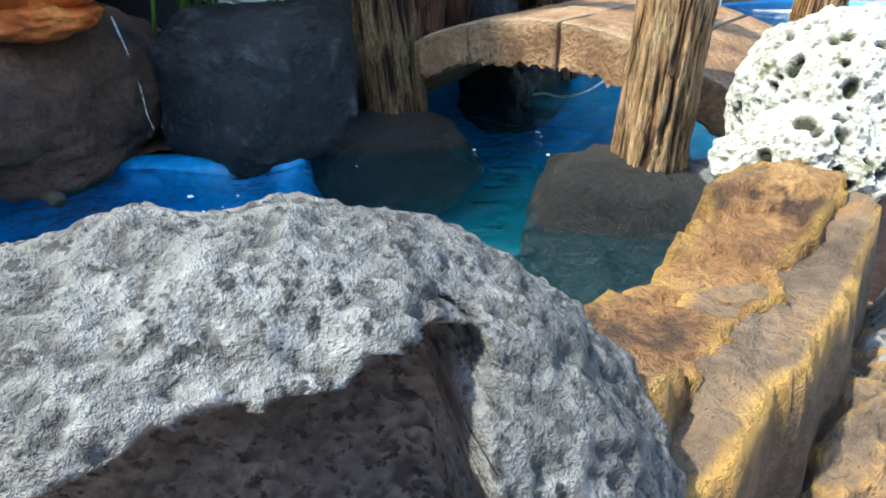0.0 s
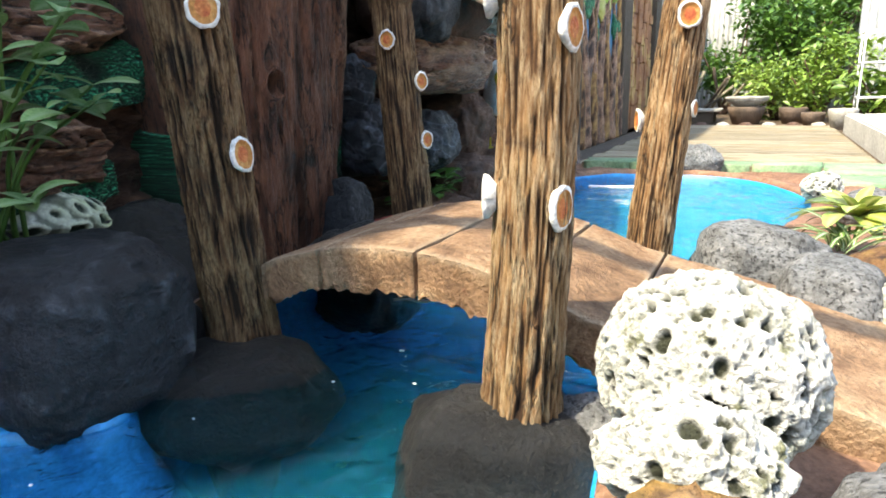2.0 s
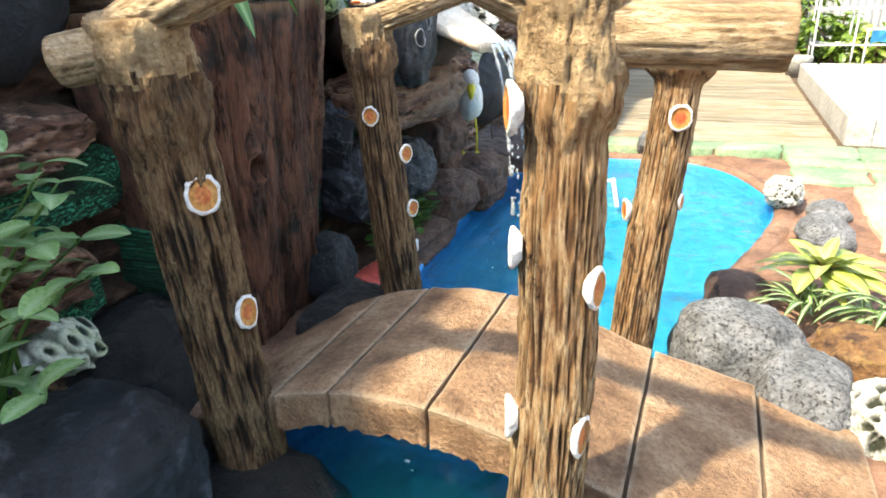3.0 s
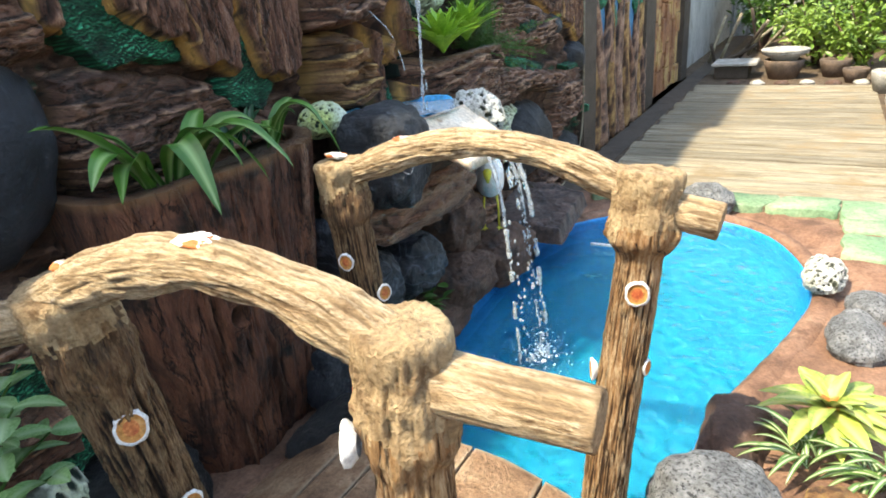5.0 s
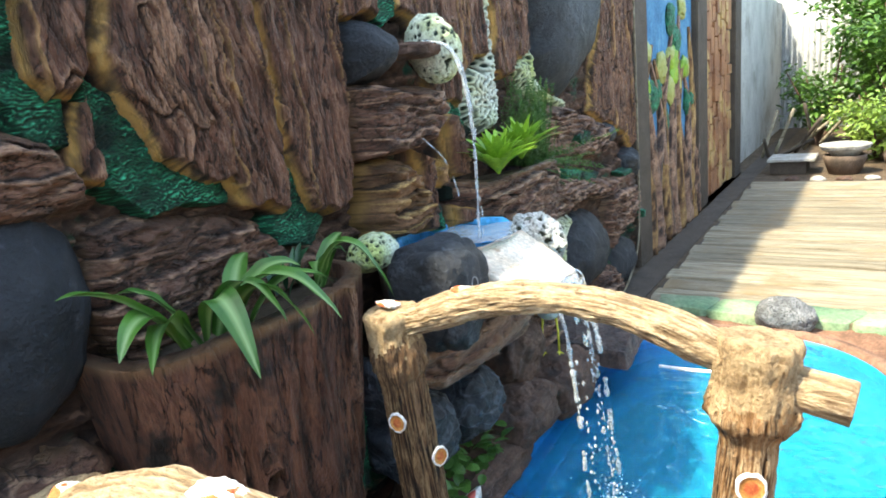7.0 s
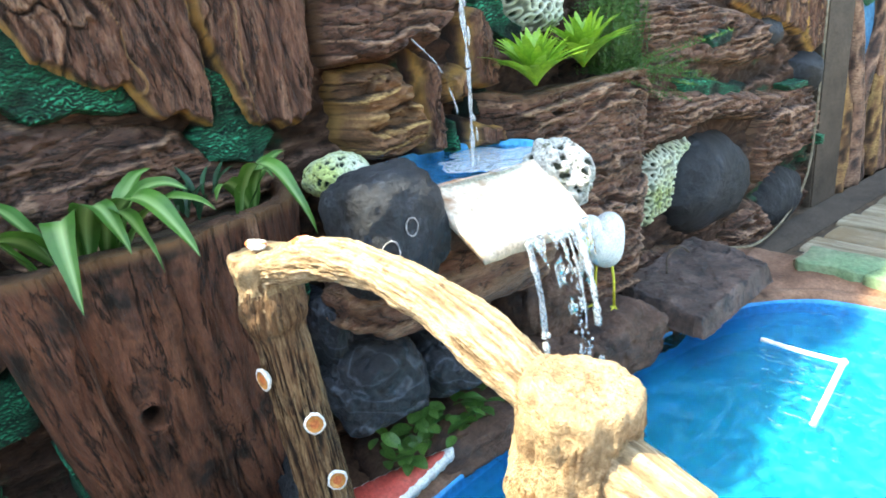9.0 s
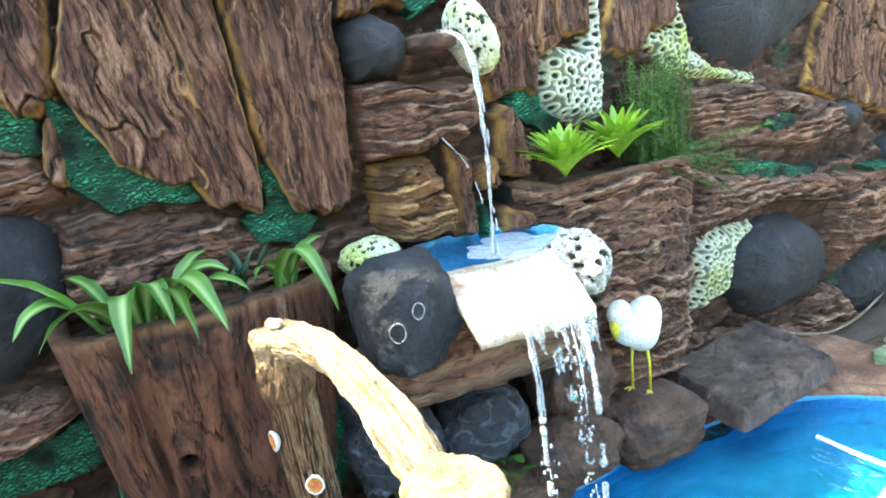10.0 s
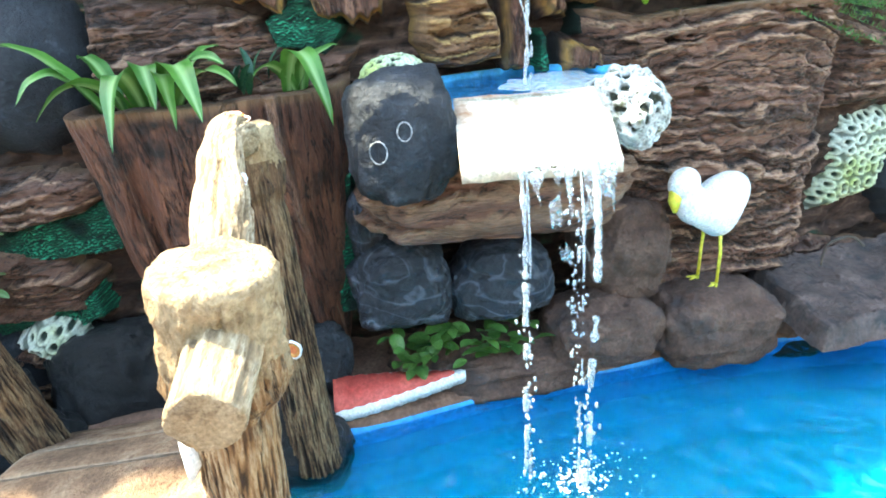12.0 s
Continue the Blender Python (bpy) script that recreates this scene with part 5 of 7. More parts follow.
for k, (o, th) in enumerate((
        ([(1.12, 1.9), (1.22, 1.9), (1.22, 1.58), (1.21, 1.48), (1.27, 1.43), (1.27, 1.33), (1.16, 1.34), (1.14, 1.41), (1.06, 1.42), (1.08, 1.55)], 0.05),
        ([(1.28, 1.5), (1.38, 1.44), (1.42, 1.32), (1.5, 1.27), (1.58, 1.27), (1.58, 1.15), (1.44, 1.17), (1.35, 1.165), (1.27, 1.25), (1.26, 1.34)], 0.07),
        ([(1.69, 1.28), (1.77, 1.23), (1.81, 1.13), (1.86, 1.07), (1.79, 1.0), (1.66, 1.02), (1.63, 1.1), (1.69, 1.14)], 0.075),
        ([(2.15, 1.92), (2.29, 1.92), (2.3, 1.6), (2.22, 1.55), (2.16, 1.6)], 0.05),
        ([(2.5, 1.38), (2.6, 1.36), (2.62, 1.28), (2.72, 1.23), (2.66, 1.16), (2.54, 1.2), (2.46, 1.27)], 0.05),
        ([(2.43, 1.1), (2.5, 1.09), (2.49, 0.99), (2.43, 0.99)], 0.1),
        ([(2.33, 1.03), (2.38, 1.03), (2.38, 0.91), (2.32, 0.91)], 0.11),
        ([(3.58, 1.1), (3.66, 1.13), (3.8, 1.1), (3.76, 1.03), (3.62, 1.02)], 0.1),
        ([(3.44, 0.97), (3.7, 0.93), (4.0, 0.86), (3.92, 0.78), (3.5, 0.86)], 0.06),
        ([(4.22, 0.83), (4.5, 0.81), (4.46, 0.75), (4.28, 0.76)], 0.08),
        ([(4.55, 0.52), (4.64, 0.52), (4.64, 0.43), (4.58, 0.44)], 0.1),
        ([(0.84, 0.66), (1.05, 0.68), (1.15, 0.73), (1.22, 0.7), (1.2, 0.56), (1.0, 0.53), (0.84, 0.55)], 0.07),
        ([(0.75, 0.42), (1.0, 0.44), (1.1, 0.48), (1.1, 0.36), (0.8, 0.34)], 0.09),
        ([(0.4, 0.75), (0.7, 0.68), (0.6, 0.55), (0.42, 0.6)], 0.05),
        ([(1.2, 0.5), (1.27, 0.5), (1.27, 0.25), (1.2, 0.25)], 0.12),
        ([(1.7, 0.74), (1.83, 0.74), (1.8, 0.3), (1.66, 0.3)], 0.17))):
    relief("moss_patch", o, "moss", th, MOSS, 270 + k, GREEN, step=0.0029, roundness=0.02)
for k, (o, th) in enumerate((
        ([(0.8, 1.05), (0.86, 1.17), (0.95, 1.23), (1.05, 1.26), (1.15, 1.255), (1.22, 1.18), (1.25, 1.06), (1.2, 0.91), (1.07, 0.81), (0.93, 0.83), (0.82, 0.92)], 0.15),
        ([(1.975, 1.52), (2.0, 1.57), (2.07, 1.6), (2.14, 1.575), (2.17, 1.51), (2.155, 1.43), (2.09, 1.395), (2.0, 1.42), (1.97, 1.47)], 0.21),
        ([(3.24, 1.9), (3.28, 1.46), (3.38, 1.32), (3.55, 1.27), (3.76, 1.35), (3.96, 1.47), (4.08, 1.65), (4.1, 1.9)], 0.14),
        ([(3.43, 0.45), (3.5, 0.62), (3.64, 0.7), (3.85, 0.68), (4.02, 0.56), (4.05, 0.38), (3.9, 0.24), (3.6, 0.26), (3.48, 0.33)], 0.14),
        ([(4.1, 0.24), (4.2, 0.36), (4.36, 0.4), (4.54, 0.34), (4.6, 0.16), (4.38, 0.05), (4.15, 0.1)], 0.1),
        ([(4.02, 1.0), (4.03, 1.11), (4.22, 1.12), (4.28, 1.0), (4.15, 0.95)], 0.09),
        ([(4.43, 0.78), (4.43, 0.88), (4.55, 0.94), (4.64, 0.88), (4.64, 0.7), (4.54, 0.7)], 0.1),
        ([(0.62, 0.32), (0.74, 0.39), (0.86, 0.38), (0.95, 0.28), (0.95, 0.12), (0.62, 0.08)], 0.17))):
    relief("wall_boulder", o, "dome", th, SLATE, 290 + k, DARK, roundness=0.06)
for k, (o, th) in enumerate((
        ([(2.8, 1.92), (2.88, 1.92), (2.87, 1.4), (2.86, 1.2), (2.76, 1.18), (2.66, 1.22), (2.6, 1.29), (2.62, 1.42), (2.67, 1.47), (2.76, 1.45), (2.8, 1.53)], 0.09),
        ([(3.18, 1.92), (3.26, 1.92), (3.24, 1.56), (3.29, 1.4), (3.4, 1.33), (3.62, 1.28), (3.62, 1.21), (3.34, 1.27), (3.2, 1.3), (3.1, 1.37), (3.02, 1.42), (3.08, 1.49), (3.18, 1.48)], 0.06),
        ([(3.23, 0.37), (3.26, 0.6), (3.28, 0.7), (3.45, 0.71), (3.59, 0.71), (3.6, 0.66), (3.49, 0.6), (3.46, 0.44), (3.38, 0.4)], 0.07),
        ([(0.84, 0.35), (0.93, 0.41), (1.02, 0.385), (1.06, 0.28), (0.98, 0.15), (0.96, 0.26), (0.9, 0.31)], 0.08),
        ([(0.78, 1.0), (0.8, 0.9), (0.84, 0.84), (0.93, 0.77), (0.9, 0.72), (0.78, 0.72), (0.72, 0.9)], 0.07))):
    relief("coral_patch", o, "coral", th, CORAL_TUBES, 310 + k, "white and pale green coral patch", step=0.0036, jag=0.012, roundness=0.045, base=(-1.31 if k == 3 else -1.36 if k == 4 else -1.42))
relief("wire_ledge", [(1.62, 1.69), (1.9, 1.67), (1.9, 1.63), (1.62, 1.65)], "dome", 0.165, SLATE, 333, "narrow grey ledge", roundness=0.02)

# thin cable hanging beside the pillar
v, f, a = tube(along([(-1.33, 4.57, 1.9), (-1.33, 4.57, 1.05), (-1.33, 4.56, 0.6), (-1.33, 4.52, 0.32), (-1.32, 4.32, 0.16), (-1.27, 3.95, 0.14), (-1.24, 3.6, 0.24)], 60), 0.006, 8)
tagged(put("cable", v, f, PLANK, attrs=a), "thin pale cable hanging on the wall", "cable")

# ---- painted panels further along the wall ----
PANEL_SKY = stone_material("painted_sky", [(0.3, (0.02, 0.1, 0.22)), (0.55, (0.05, 0.2, 0.36)), (0.8, (0.2, 0.36, 0.45))], 4, 40, 0.7, 0.6)
relief_panel = tagged(block("panel", -1.5, -1.43, 4.94, 6.45, 0.1, PANEL_TOP, PANEL_SKY), "wall panel with a painted relief of trees under blue sky", "wall panel", kind="structure")
rng = np.random.RandomState(5)
for k in range(11):
    y = 5.0 + 0.14 * k + rng.uniform(-0.04, 0.04)
    p = along([(-1.425, y, 0.1), (-1.42, y + rng.uniform(-0.08, 0.08), 0.5), (-1.42, y + rng.uniform(-0.15, 0.15), 1.0), (-1.425, y + rng.uniform(-0.3, 0.3), rng.uniform(1.3, 1.75))], 40)
    v, f, a = tube(p, np.linspace(0.09, 0.018, 40) * rng.uniform(0.7, 1.1), 14, 0.012, 400 + k, 0.006)
    put("tree_trunk", v, f, STRATA if k % 3 else OCHRE_STRATA, relief_panel, attrs={**a, "edge": a["pit"] * 0})
for k in range(26):
    c = (-1.42, rng.uniform(5.0, 6.4), rng.uniform(0.95, 2.1))
    v, f, a = rock_mesh(c, (0.025, rng.uniform(0.05, 0.11), rng.uniform(0.05, 0.12)), 420 + k, amp=0.3, fine=0.2, level=4)
    put("tree_crown", v, f, (MOSS, YELLOWLEAF, LIME)[k % 3], relief_panel, attrs=a)
BRICKM = stone_material("panel_brick", [(0.25, (0.12, 0.05, 0.03)), (0.5, (0.26, 0.12, 0.06)), (0.8, (0.4, 0.2, 0.09))], 3, 60, 0.75, 0.5, spots=((0.42, 0.28, 0.12), 2.5, 0.52, 0.6))
brick_panel = tagged(block("panel", -1.5, -1.435, 6.82, 8.2, 0.1, PANEL_TOP, DARKPOST), "wall panel of stacked brown and ochre bricks", "wall panel", kind="structure")
y = 6.85
col = 0
while y < 8.15:
    w = rng.uniform(0.1, 0.22)
    z = 0.12
    while z < PANEL_TOP - 0.05:
        h = rng.uniform(0.1, 0.34)
        h = min(h, PANEL_TOP - 0.02 - z)
        d = rng.uniform(0.012, 0.04)
        if y + w < 8.2:
            block("brick", -1.436, -1.43 + d, y + 0.006, y + w - 0.006, z + 0.005, z + h - 0.005, BRICKM, brick_panel, bevel=0.006)
        z += h
    y += w

# ---- planters ----
def half_pot(name, label, c, ry, rx, z0, z1, mat, style, seed, taper=0.75, hole=None):
    """A planter built on the wall: a half round front, an open top with soil."""
    n, m = 300, 230
    th = np.linspace(-np.pi / 2, np.pi / 2, n)
    zz = np.linspace(z0, z1, m)
    T, Z = np.meshgrid(th, zz)
    k = taper + (1 - taper) * ((Z - z0) / (z1 - z0)) ** 0.7
    yy = c[1] + ry * np.sign(np.sin(T)) * np.abs(np.sin(T)) ** 0.8 * k
    top = Z + 0.025 * fbm(np.column_stack([yy.ravel() * 5, np.zeros(T.size), np.zeros(T.size)]), 2, seed).reshape(T.shape) * ((Z - z0) / (z1 - z0)) ** 3
    y, z = yy.ravel(), Z.ravel()
    if style == "bark":
        lean = y + 0.1 * (z - 0.5) + 0.03 * fbm(np.column_stack([y * 5, z * 5, y * 0]), 2, seed + 3)
        big = fbm(np.column_stack([lean * 10, z * 1.2, y * 0]), 3, seed)
        rib = smooth(0.06, 0.012, np.abs(fbm(np.column_stack([lean * 13, z * 0.3, y * 0 + 5]), 2, seed + 9))) * smooth(-0.25, 0.15, fbm(np.column_stack([y * 6, z * 5, y * 0 + 2]), 2, seed + 8))
        fine = ridged(np.column_stack([lean * 60, z * 8, y * 0]), 4, seed + 1) - 0.5
        h = 0.034 * big + 0.02 * rib + 0.007 * fine
        # ribs paled, hollows darkened with cavity shade put into the colour
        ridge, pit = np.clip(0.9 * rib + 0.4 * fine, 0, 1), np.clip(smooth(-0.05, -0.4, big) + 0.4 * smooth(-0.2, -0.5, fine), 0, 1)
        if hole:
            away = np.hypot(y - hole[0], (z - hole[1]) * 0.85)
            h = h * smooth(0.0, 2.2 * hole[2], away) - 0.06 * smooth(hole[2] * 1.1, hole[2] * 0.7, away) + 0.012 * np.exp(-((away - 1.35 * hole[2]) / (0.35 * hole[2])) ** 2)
            # knot hole coloured near black to stand for its inner shade
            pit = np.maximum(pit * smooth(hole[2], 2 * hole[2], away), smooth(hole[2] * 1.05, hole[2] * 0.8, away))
    else:
        h, ridge, pit = strata_height(y, z, seed, 0.042)
    depth = rx * np.abs(np.cos(T)) ** 0.55 * k
    x = c[0] + depth.ravel() + h * np.clip(np.cos(T).ravel() * 3, 0, 1)
    v = np.column_stack([x, y, top.ravel()])
    f = [(j * n + i, j * n + i + 1, (j + 1) * n + i + 1, (j + 1) * n + i) for j in range(m - 1) for i in range(n - 1)]
    pot = thing(name, (c[0], c[1], z0), label, "planter")
    rim = v[-n:].copy()
    inner = rim.copy()
    inner[:, 0] = c[0] + (inner[:, 0] - c[0]) * 0.86
    inner[:, 1] = c[1] + (inner[:, 1] - c[1]) * 0.9
    low = inner.copy()
    low[:, 2] -= 0.05
    base = len(v)
    v = np.vstack([v, inner + np.array((0, 0, 0.004)), low])
    for i in range(n - 1):
        f.append((base - n + i, base - n + i + 1, base + i + 1, base + i))
        f.append((base + i, base + i + 1, base + n + i + 1, base + n + i))
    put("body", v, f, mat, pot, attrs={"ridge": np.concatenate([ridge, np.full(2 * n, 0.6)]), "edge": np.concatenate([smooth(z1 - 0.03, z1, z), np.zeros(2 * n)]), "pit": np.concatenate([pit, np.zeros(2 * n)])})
    sv = np.vstack([low + np.array((0, 0, 0.012)), [[c[0], c[1], z1 - 0.03]]])
    put("soil", sv, [(i, i + 1, n) for i in range(n - 1)], SOIL, pot, "dark potting soil")
    return pot


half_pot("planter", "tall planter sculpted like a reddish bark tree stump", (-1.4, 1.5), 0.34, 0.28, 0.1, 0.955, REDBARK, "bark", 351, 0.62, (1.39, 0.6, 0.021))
half_pot("planter", "wide planter sculpted from layered brown bark", (-1.4, 2.8), 0.36, 0.2, 0.3, 1.06, STRATA, "strata", 352, 0.9)

# ---- basin with spout ----
BASIN = thing("basin", (-1.1, 2.2, 0.6), "small wall basin with blue painted bowl and pale stone lip", "basin")
v, f, a = rock_mesh((-1.06, 1.935, 0.855), (0.115, 0.118, 0.15), 31, box=0.68, amp=0.1, fine=0.03, turn=(0, 0, 0), level=6)
sv = v
slate = put("side_boulder", v, f, SLATE, BASIN, "dark slate boulder with pale rings", attrs=a)
for c, r in (((-0.93, 1.878, 0.85), 0.02), ((-0.928, 1.936, 0.887), 0.017)):
    th = np.linspace(0, 2 * np.pi, 40)
    p = np.column_stack([np.full(40, c[0]), c[1] + np.cos(th) * r * 0.9, c[2] + np.sin(th) * r * 1.15])
    for q_ in p:
        near = np.hypot(sv[:, 1] - q_[1], sv[:, 2] - q_[2]) < 0.012
        q_[0] = sv[near, 0].max() + 0.001
    v, f, a = tube(p, 0.0014, 8, 0.001, 3, 0.0008, False)
    put("ring", v, f, PALEGREY, slate, "pale worn ring", attrs=a)
n = 22
u, w = np.meshgrid(np.linspace(0, 1, n), np.linspace(0, 1, n))
u, w = u.ravel(), w.ravel()
front = np.column_stack([-0.835 - 0.02 * w, 2.03 + 0.34 * w, 0.828 - 0.025 * w])
rear = np.column_stack([-1.075 + 0.05 * w, 2.06 + 0.33 * w, 0.921 + 0 * w])
top = front * (1 - u[:, None]) + rear * u[:, None]
top[:, 2] += 0.004 * fbm(np.column_stack([u * 8, w * 8, u * 0]), 3, 8)
bot = top - np.array((0, 0, 0.03))
v = np.vstack([top, bot])
N = n * n
f = [(j * n + i, j * n + i + 1, (j + 1) * n + i + 1, (j + 1) * n + i) for j in range(n - 1) for i in range(n - 1)]
f += [(N + a, N + d, N + c, N + b) for a, b, c, d in f]
loop = list(range(n)) + [j * n + n - 1 for j in range(1, n)] + [(n - 1) * n + i for i in range(n - 2, -1, -1)] + [j * n for j in range(n - 2, 0, -1)]
f += [(a, N + a, N + b, b) for a, b in zip(loop, loop[1:] + loop[:1])]
LIPM = stone_material("pale_stone", [(0.25, (0.5, 0.38, 0.26)), (0.5, (0.68, 0.58, 0.46)), (0.8, (0.78, 0.72, 0.62))], 9, 90, 0.35, 0.3, edge=(0.5, 0.25, 0.1), spots=((0.32, 0.17, 0.09), 5.0, 0.56, 0.66))
put("spout_lip", v, f, LIPM, BASIN, "pale wet stone lip", attrs={"edge": np.zeros(2 * N), "ridge": np.zeros(2 * N)})
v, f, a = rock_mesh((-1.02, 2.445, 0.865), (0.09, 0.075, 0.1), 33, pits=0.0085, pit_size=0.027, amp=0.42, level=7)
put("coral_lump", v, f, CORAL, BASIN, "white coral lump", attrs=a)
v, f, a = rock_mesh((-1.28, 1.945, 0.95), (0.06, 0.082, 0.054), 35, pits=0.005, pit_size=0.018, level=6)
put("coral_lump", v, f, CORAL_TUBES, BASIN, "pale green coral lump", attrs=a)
th = np.linspace(0, 2 * np.pi, 64, endpoint=False)
out = np.column_stack([-1.19 + 0.19 * np.cos(th), 2.24 + 0.27 * np.sin(th)])
v, f = band([at_z(out * 1.0, 0.93 - 0.055 * smooth(0.1, 0.6, np.cos(th))), at_z(out * np.array((1, 1)) + (np.array((-1.19, 2.24)) - out) * 0.08, 0.928 - 0.055 * smooth(0.1, 0.6, np.cos(th))), at_z(out + (np.array((-1.19, 2.24)) - out) * 0.15, 0.89), at_z(out + (np.array((-1.19, 2.24)) - out) * 0.6, 0.865)])
c0 = len(v)
v = np.vstack([v, [[-1.19, 2.24, 0.86]]])
f += [(3 * 64 + j, 3 * 64 + (j + 1) % 64, c0) for j in range(64)]
put("bowl", v, f, stone_material("sky_blue_paint", [(0.3, (0.05, 0.36, 0.7)), (0.55, (0.1, 0.46, 0.78)), (0.7, (0.4, 0.66, 0.84))], 16, 60, 0.4, 0.2), BASIN, "sky blue painted bowl")
v, f = band([at_z(out, 0.932 - 0.06 * smooth(0.1, 0.6, np.cos(th))), at_z(out + (out - np.array((-1.19, 2.24))) * 0.12, 0.915 - 0.06 * smooth(0.1, 0.6, np.cos(th))), at_z(out + (out - np.array((-1.19, 2.24))) * 0.1, 0.8), at_z(out - (out - np.array((-1.19, 2.24))) * 0.3, 0.72)])
put("bowl_outside", v, f, BROWNROCK, BASIN, "rough brown mortar outside of the bowl")
v = np.vstack([at_z(out - (out - np.array((-1.19, 2.24))) * 0.04, 0.917), [[-1.19, 2.24, 0.917]]])
put("basin_water", v, [(j, (j + 1) % 64, 64) for j in range(64)], WATER, BASIN, "shallow water in the bowl")
th = np.linspace(0, 2 * np.pi, 60, endpoint=False)
rr_ = 0.145 * (1 + 0.5 * fbm(np.column_stack([np.cos(th) * 2.2, np.sin(th) * 2.2, th * 0]), 3, 88))
foam_ = np.column_stack([-1.15 + 0.9 * rr_ * np.cos(th), 2.33 + rr_ * np.sin(th)])
v, f = band([at_z(foam_, 0.919), at_z(np.array((-1.15, 2.33)) + (foam_ - np.array((-1.15, 2.33))) * 0.5, 0.921)])
v = np.vstack([v, [[-1.15, 2.33, 0.921]]])
put("foam", v, f + [(60 + j, 60 + (j + 1) % 60, 120) for j in range(60)], water_material("foamy_water", (0.9, 0.97, 1.0), (0.75, 0.86, 0.92), 0.55, 40.0, 0.8), BASIN, "pale foam where the jet lands")
bm_ = rock_mesh((-1.16, 2.16, 0.66), (0.15, 0.33, 0.1), 37, box=0.7, layers=0.1, amp=0.12)
put("ledge", bm_[0], bm_[1], STRATA, BASIN, "layered brown ledge under the bowl", attrs=bm_[2])
bm_ = rock_mesh((-1.26, 2.19, 1.49), (0.09, 0.06, 0.024), 38, box=0.6, amp=0.15, fine=0.06, level=5)
put("upper_spout", bm_[0], bm_[1], BROWNROCK, BASIN, "small wet brown upper spout", attrs=bm_[2])

bm_ = rock_mesh((-1.26, 2.325, 1.495), (0.09, 0.06, 0.105), 36, turn=(20, 0, 0), pits=0.005, pit_size=0.02, amp=0.12, level=6)
put("coral_lump", bm_[0], bm_[1], CORAL_TUBES, BASIN, "white and yellow-green coral lump", attrs=bm_[2])

DARKSLAB = stone_material("dark_brown_slab", [(0.25, (0.03, 0.021, 0.018)), (0.5, (0.085, 0.058, 0.05)), (0.8, (0.18, 0.125, 0.108))], 9, 90, 0.55, 1.0, spots=((0.03, 0.025, 0.026), 22.0, 0.5, 0.62), tips=((0.17, 0.12, 0.1), 0.55, 1.0))
# ---- rocks under the basin ----
for c, r, m, lab, s in (
        ((-1.2, 1.9, 0.43), (0.13, 0.14, 0.12), SLATE_VEINED, "dark blue-grey veined stone under the basin", 51),
        ((-1.2, 2.17, 0.4), (0.13, 0.14, 0.11), SLATE_VEINED, "dark blue-grey veined stone under the basin", 52),
        ((-1.27, 1.83, 0.58), (0.12, 0.05, 0.1), SLATE_VEINED, "dark blue-grey stone beside the stump planter", 53),
        ((-1.22, 2.53, 0.43), (0.13, 0.13, 0.14), BROWNROCK, "rounded brown rock below the coral lump", 54),
        ((-1.14, 2.45, 0.23), (0.12, 0.15, 0.1), BROWNROCK, "rounded brown rock at the pond edge", 55),
        ((-1.14, 2.77, 0.21), (0.15, 0.18, 0.115), BROWNROCK, "rounded brown rock under the bird statue", 56),
        ((-1.17, 1.67, 0.23), (0.07, 0.07, 0.1), SLATE, "small dark stone at the pond edge", 57),
        ((-1.02, 1.55, 0.1), (0.14, 0.17, 0.13), WETSTONE, "dark wet rock at the foot of the bridge", 58),
        ((-1.25, 3.2, 0.12), (0.16, 0.3, 0.12), BROWNROCK, "low brown rock under the flat slab", 59),
        ((-1.2, 2.15, 0.14), (0.15, 0.3, 0.08), BROWNROCK, "low brown mortar bed at the pond edge", 60),
        ((-1.27, 0.46, 0.24), (0.13, 0.23, 0.15), BROWNROCK, "dark brown rock behind the pond wall", 61),
        ((-1.32, 1.08, 0.16), (0.16, 0.18, 0.2), WETSTONE, "dark rock below the stump planter", 62)):
    rock("rock", lab, "rock", m, c, r, s, amp=0.2, fine=0.05, box=0.75, level=6)
slab = plan_layer("flat_slab", [(-1.28, 2.97), (-1.33, 3.54), (-0.97, 3.5), (-0.91, 2.96)], 0.2, 0.285, DARKSLAB, 63, slant=(-0.06, 0.02), jag=0.008, rough=0.005)
tagged(slab, "flat square dark brown stone slab on the bank", "stone slab")
v, f, a = tube(along([(-1.16, 3.12, 0.31), (-1.17, 3.14, 0.37), (-1.16, 3.2, 0.39), (-1.15, 3.24, 0.36)], 24), 0.004, 8)
tagged(put("wire_loop", v, f, DARKPOST, attrs=a), "bent rusty wire loop in the slab", "wire loop")
# painted wedge of stone beside the falls
RED = stone_material("red_paint", [(0.3, (0.4, 0.05, 0.04)), (0.7, (0.55, 0.12, 0.09))], 12, 90, 0.6, 0.3)
WEDGE = thing("painted_stone", (-1.06, 1.9, 0.17), "wedge stone painted red with a ragged white border", "painted stone")
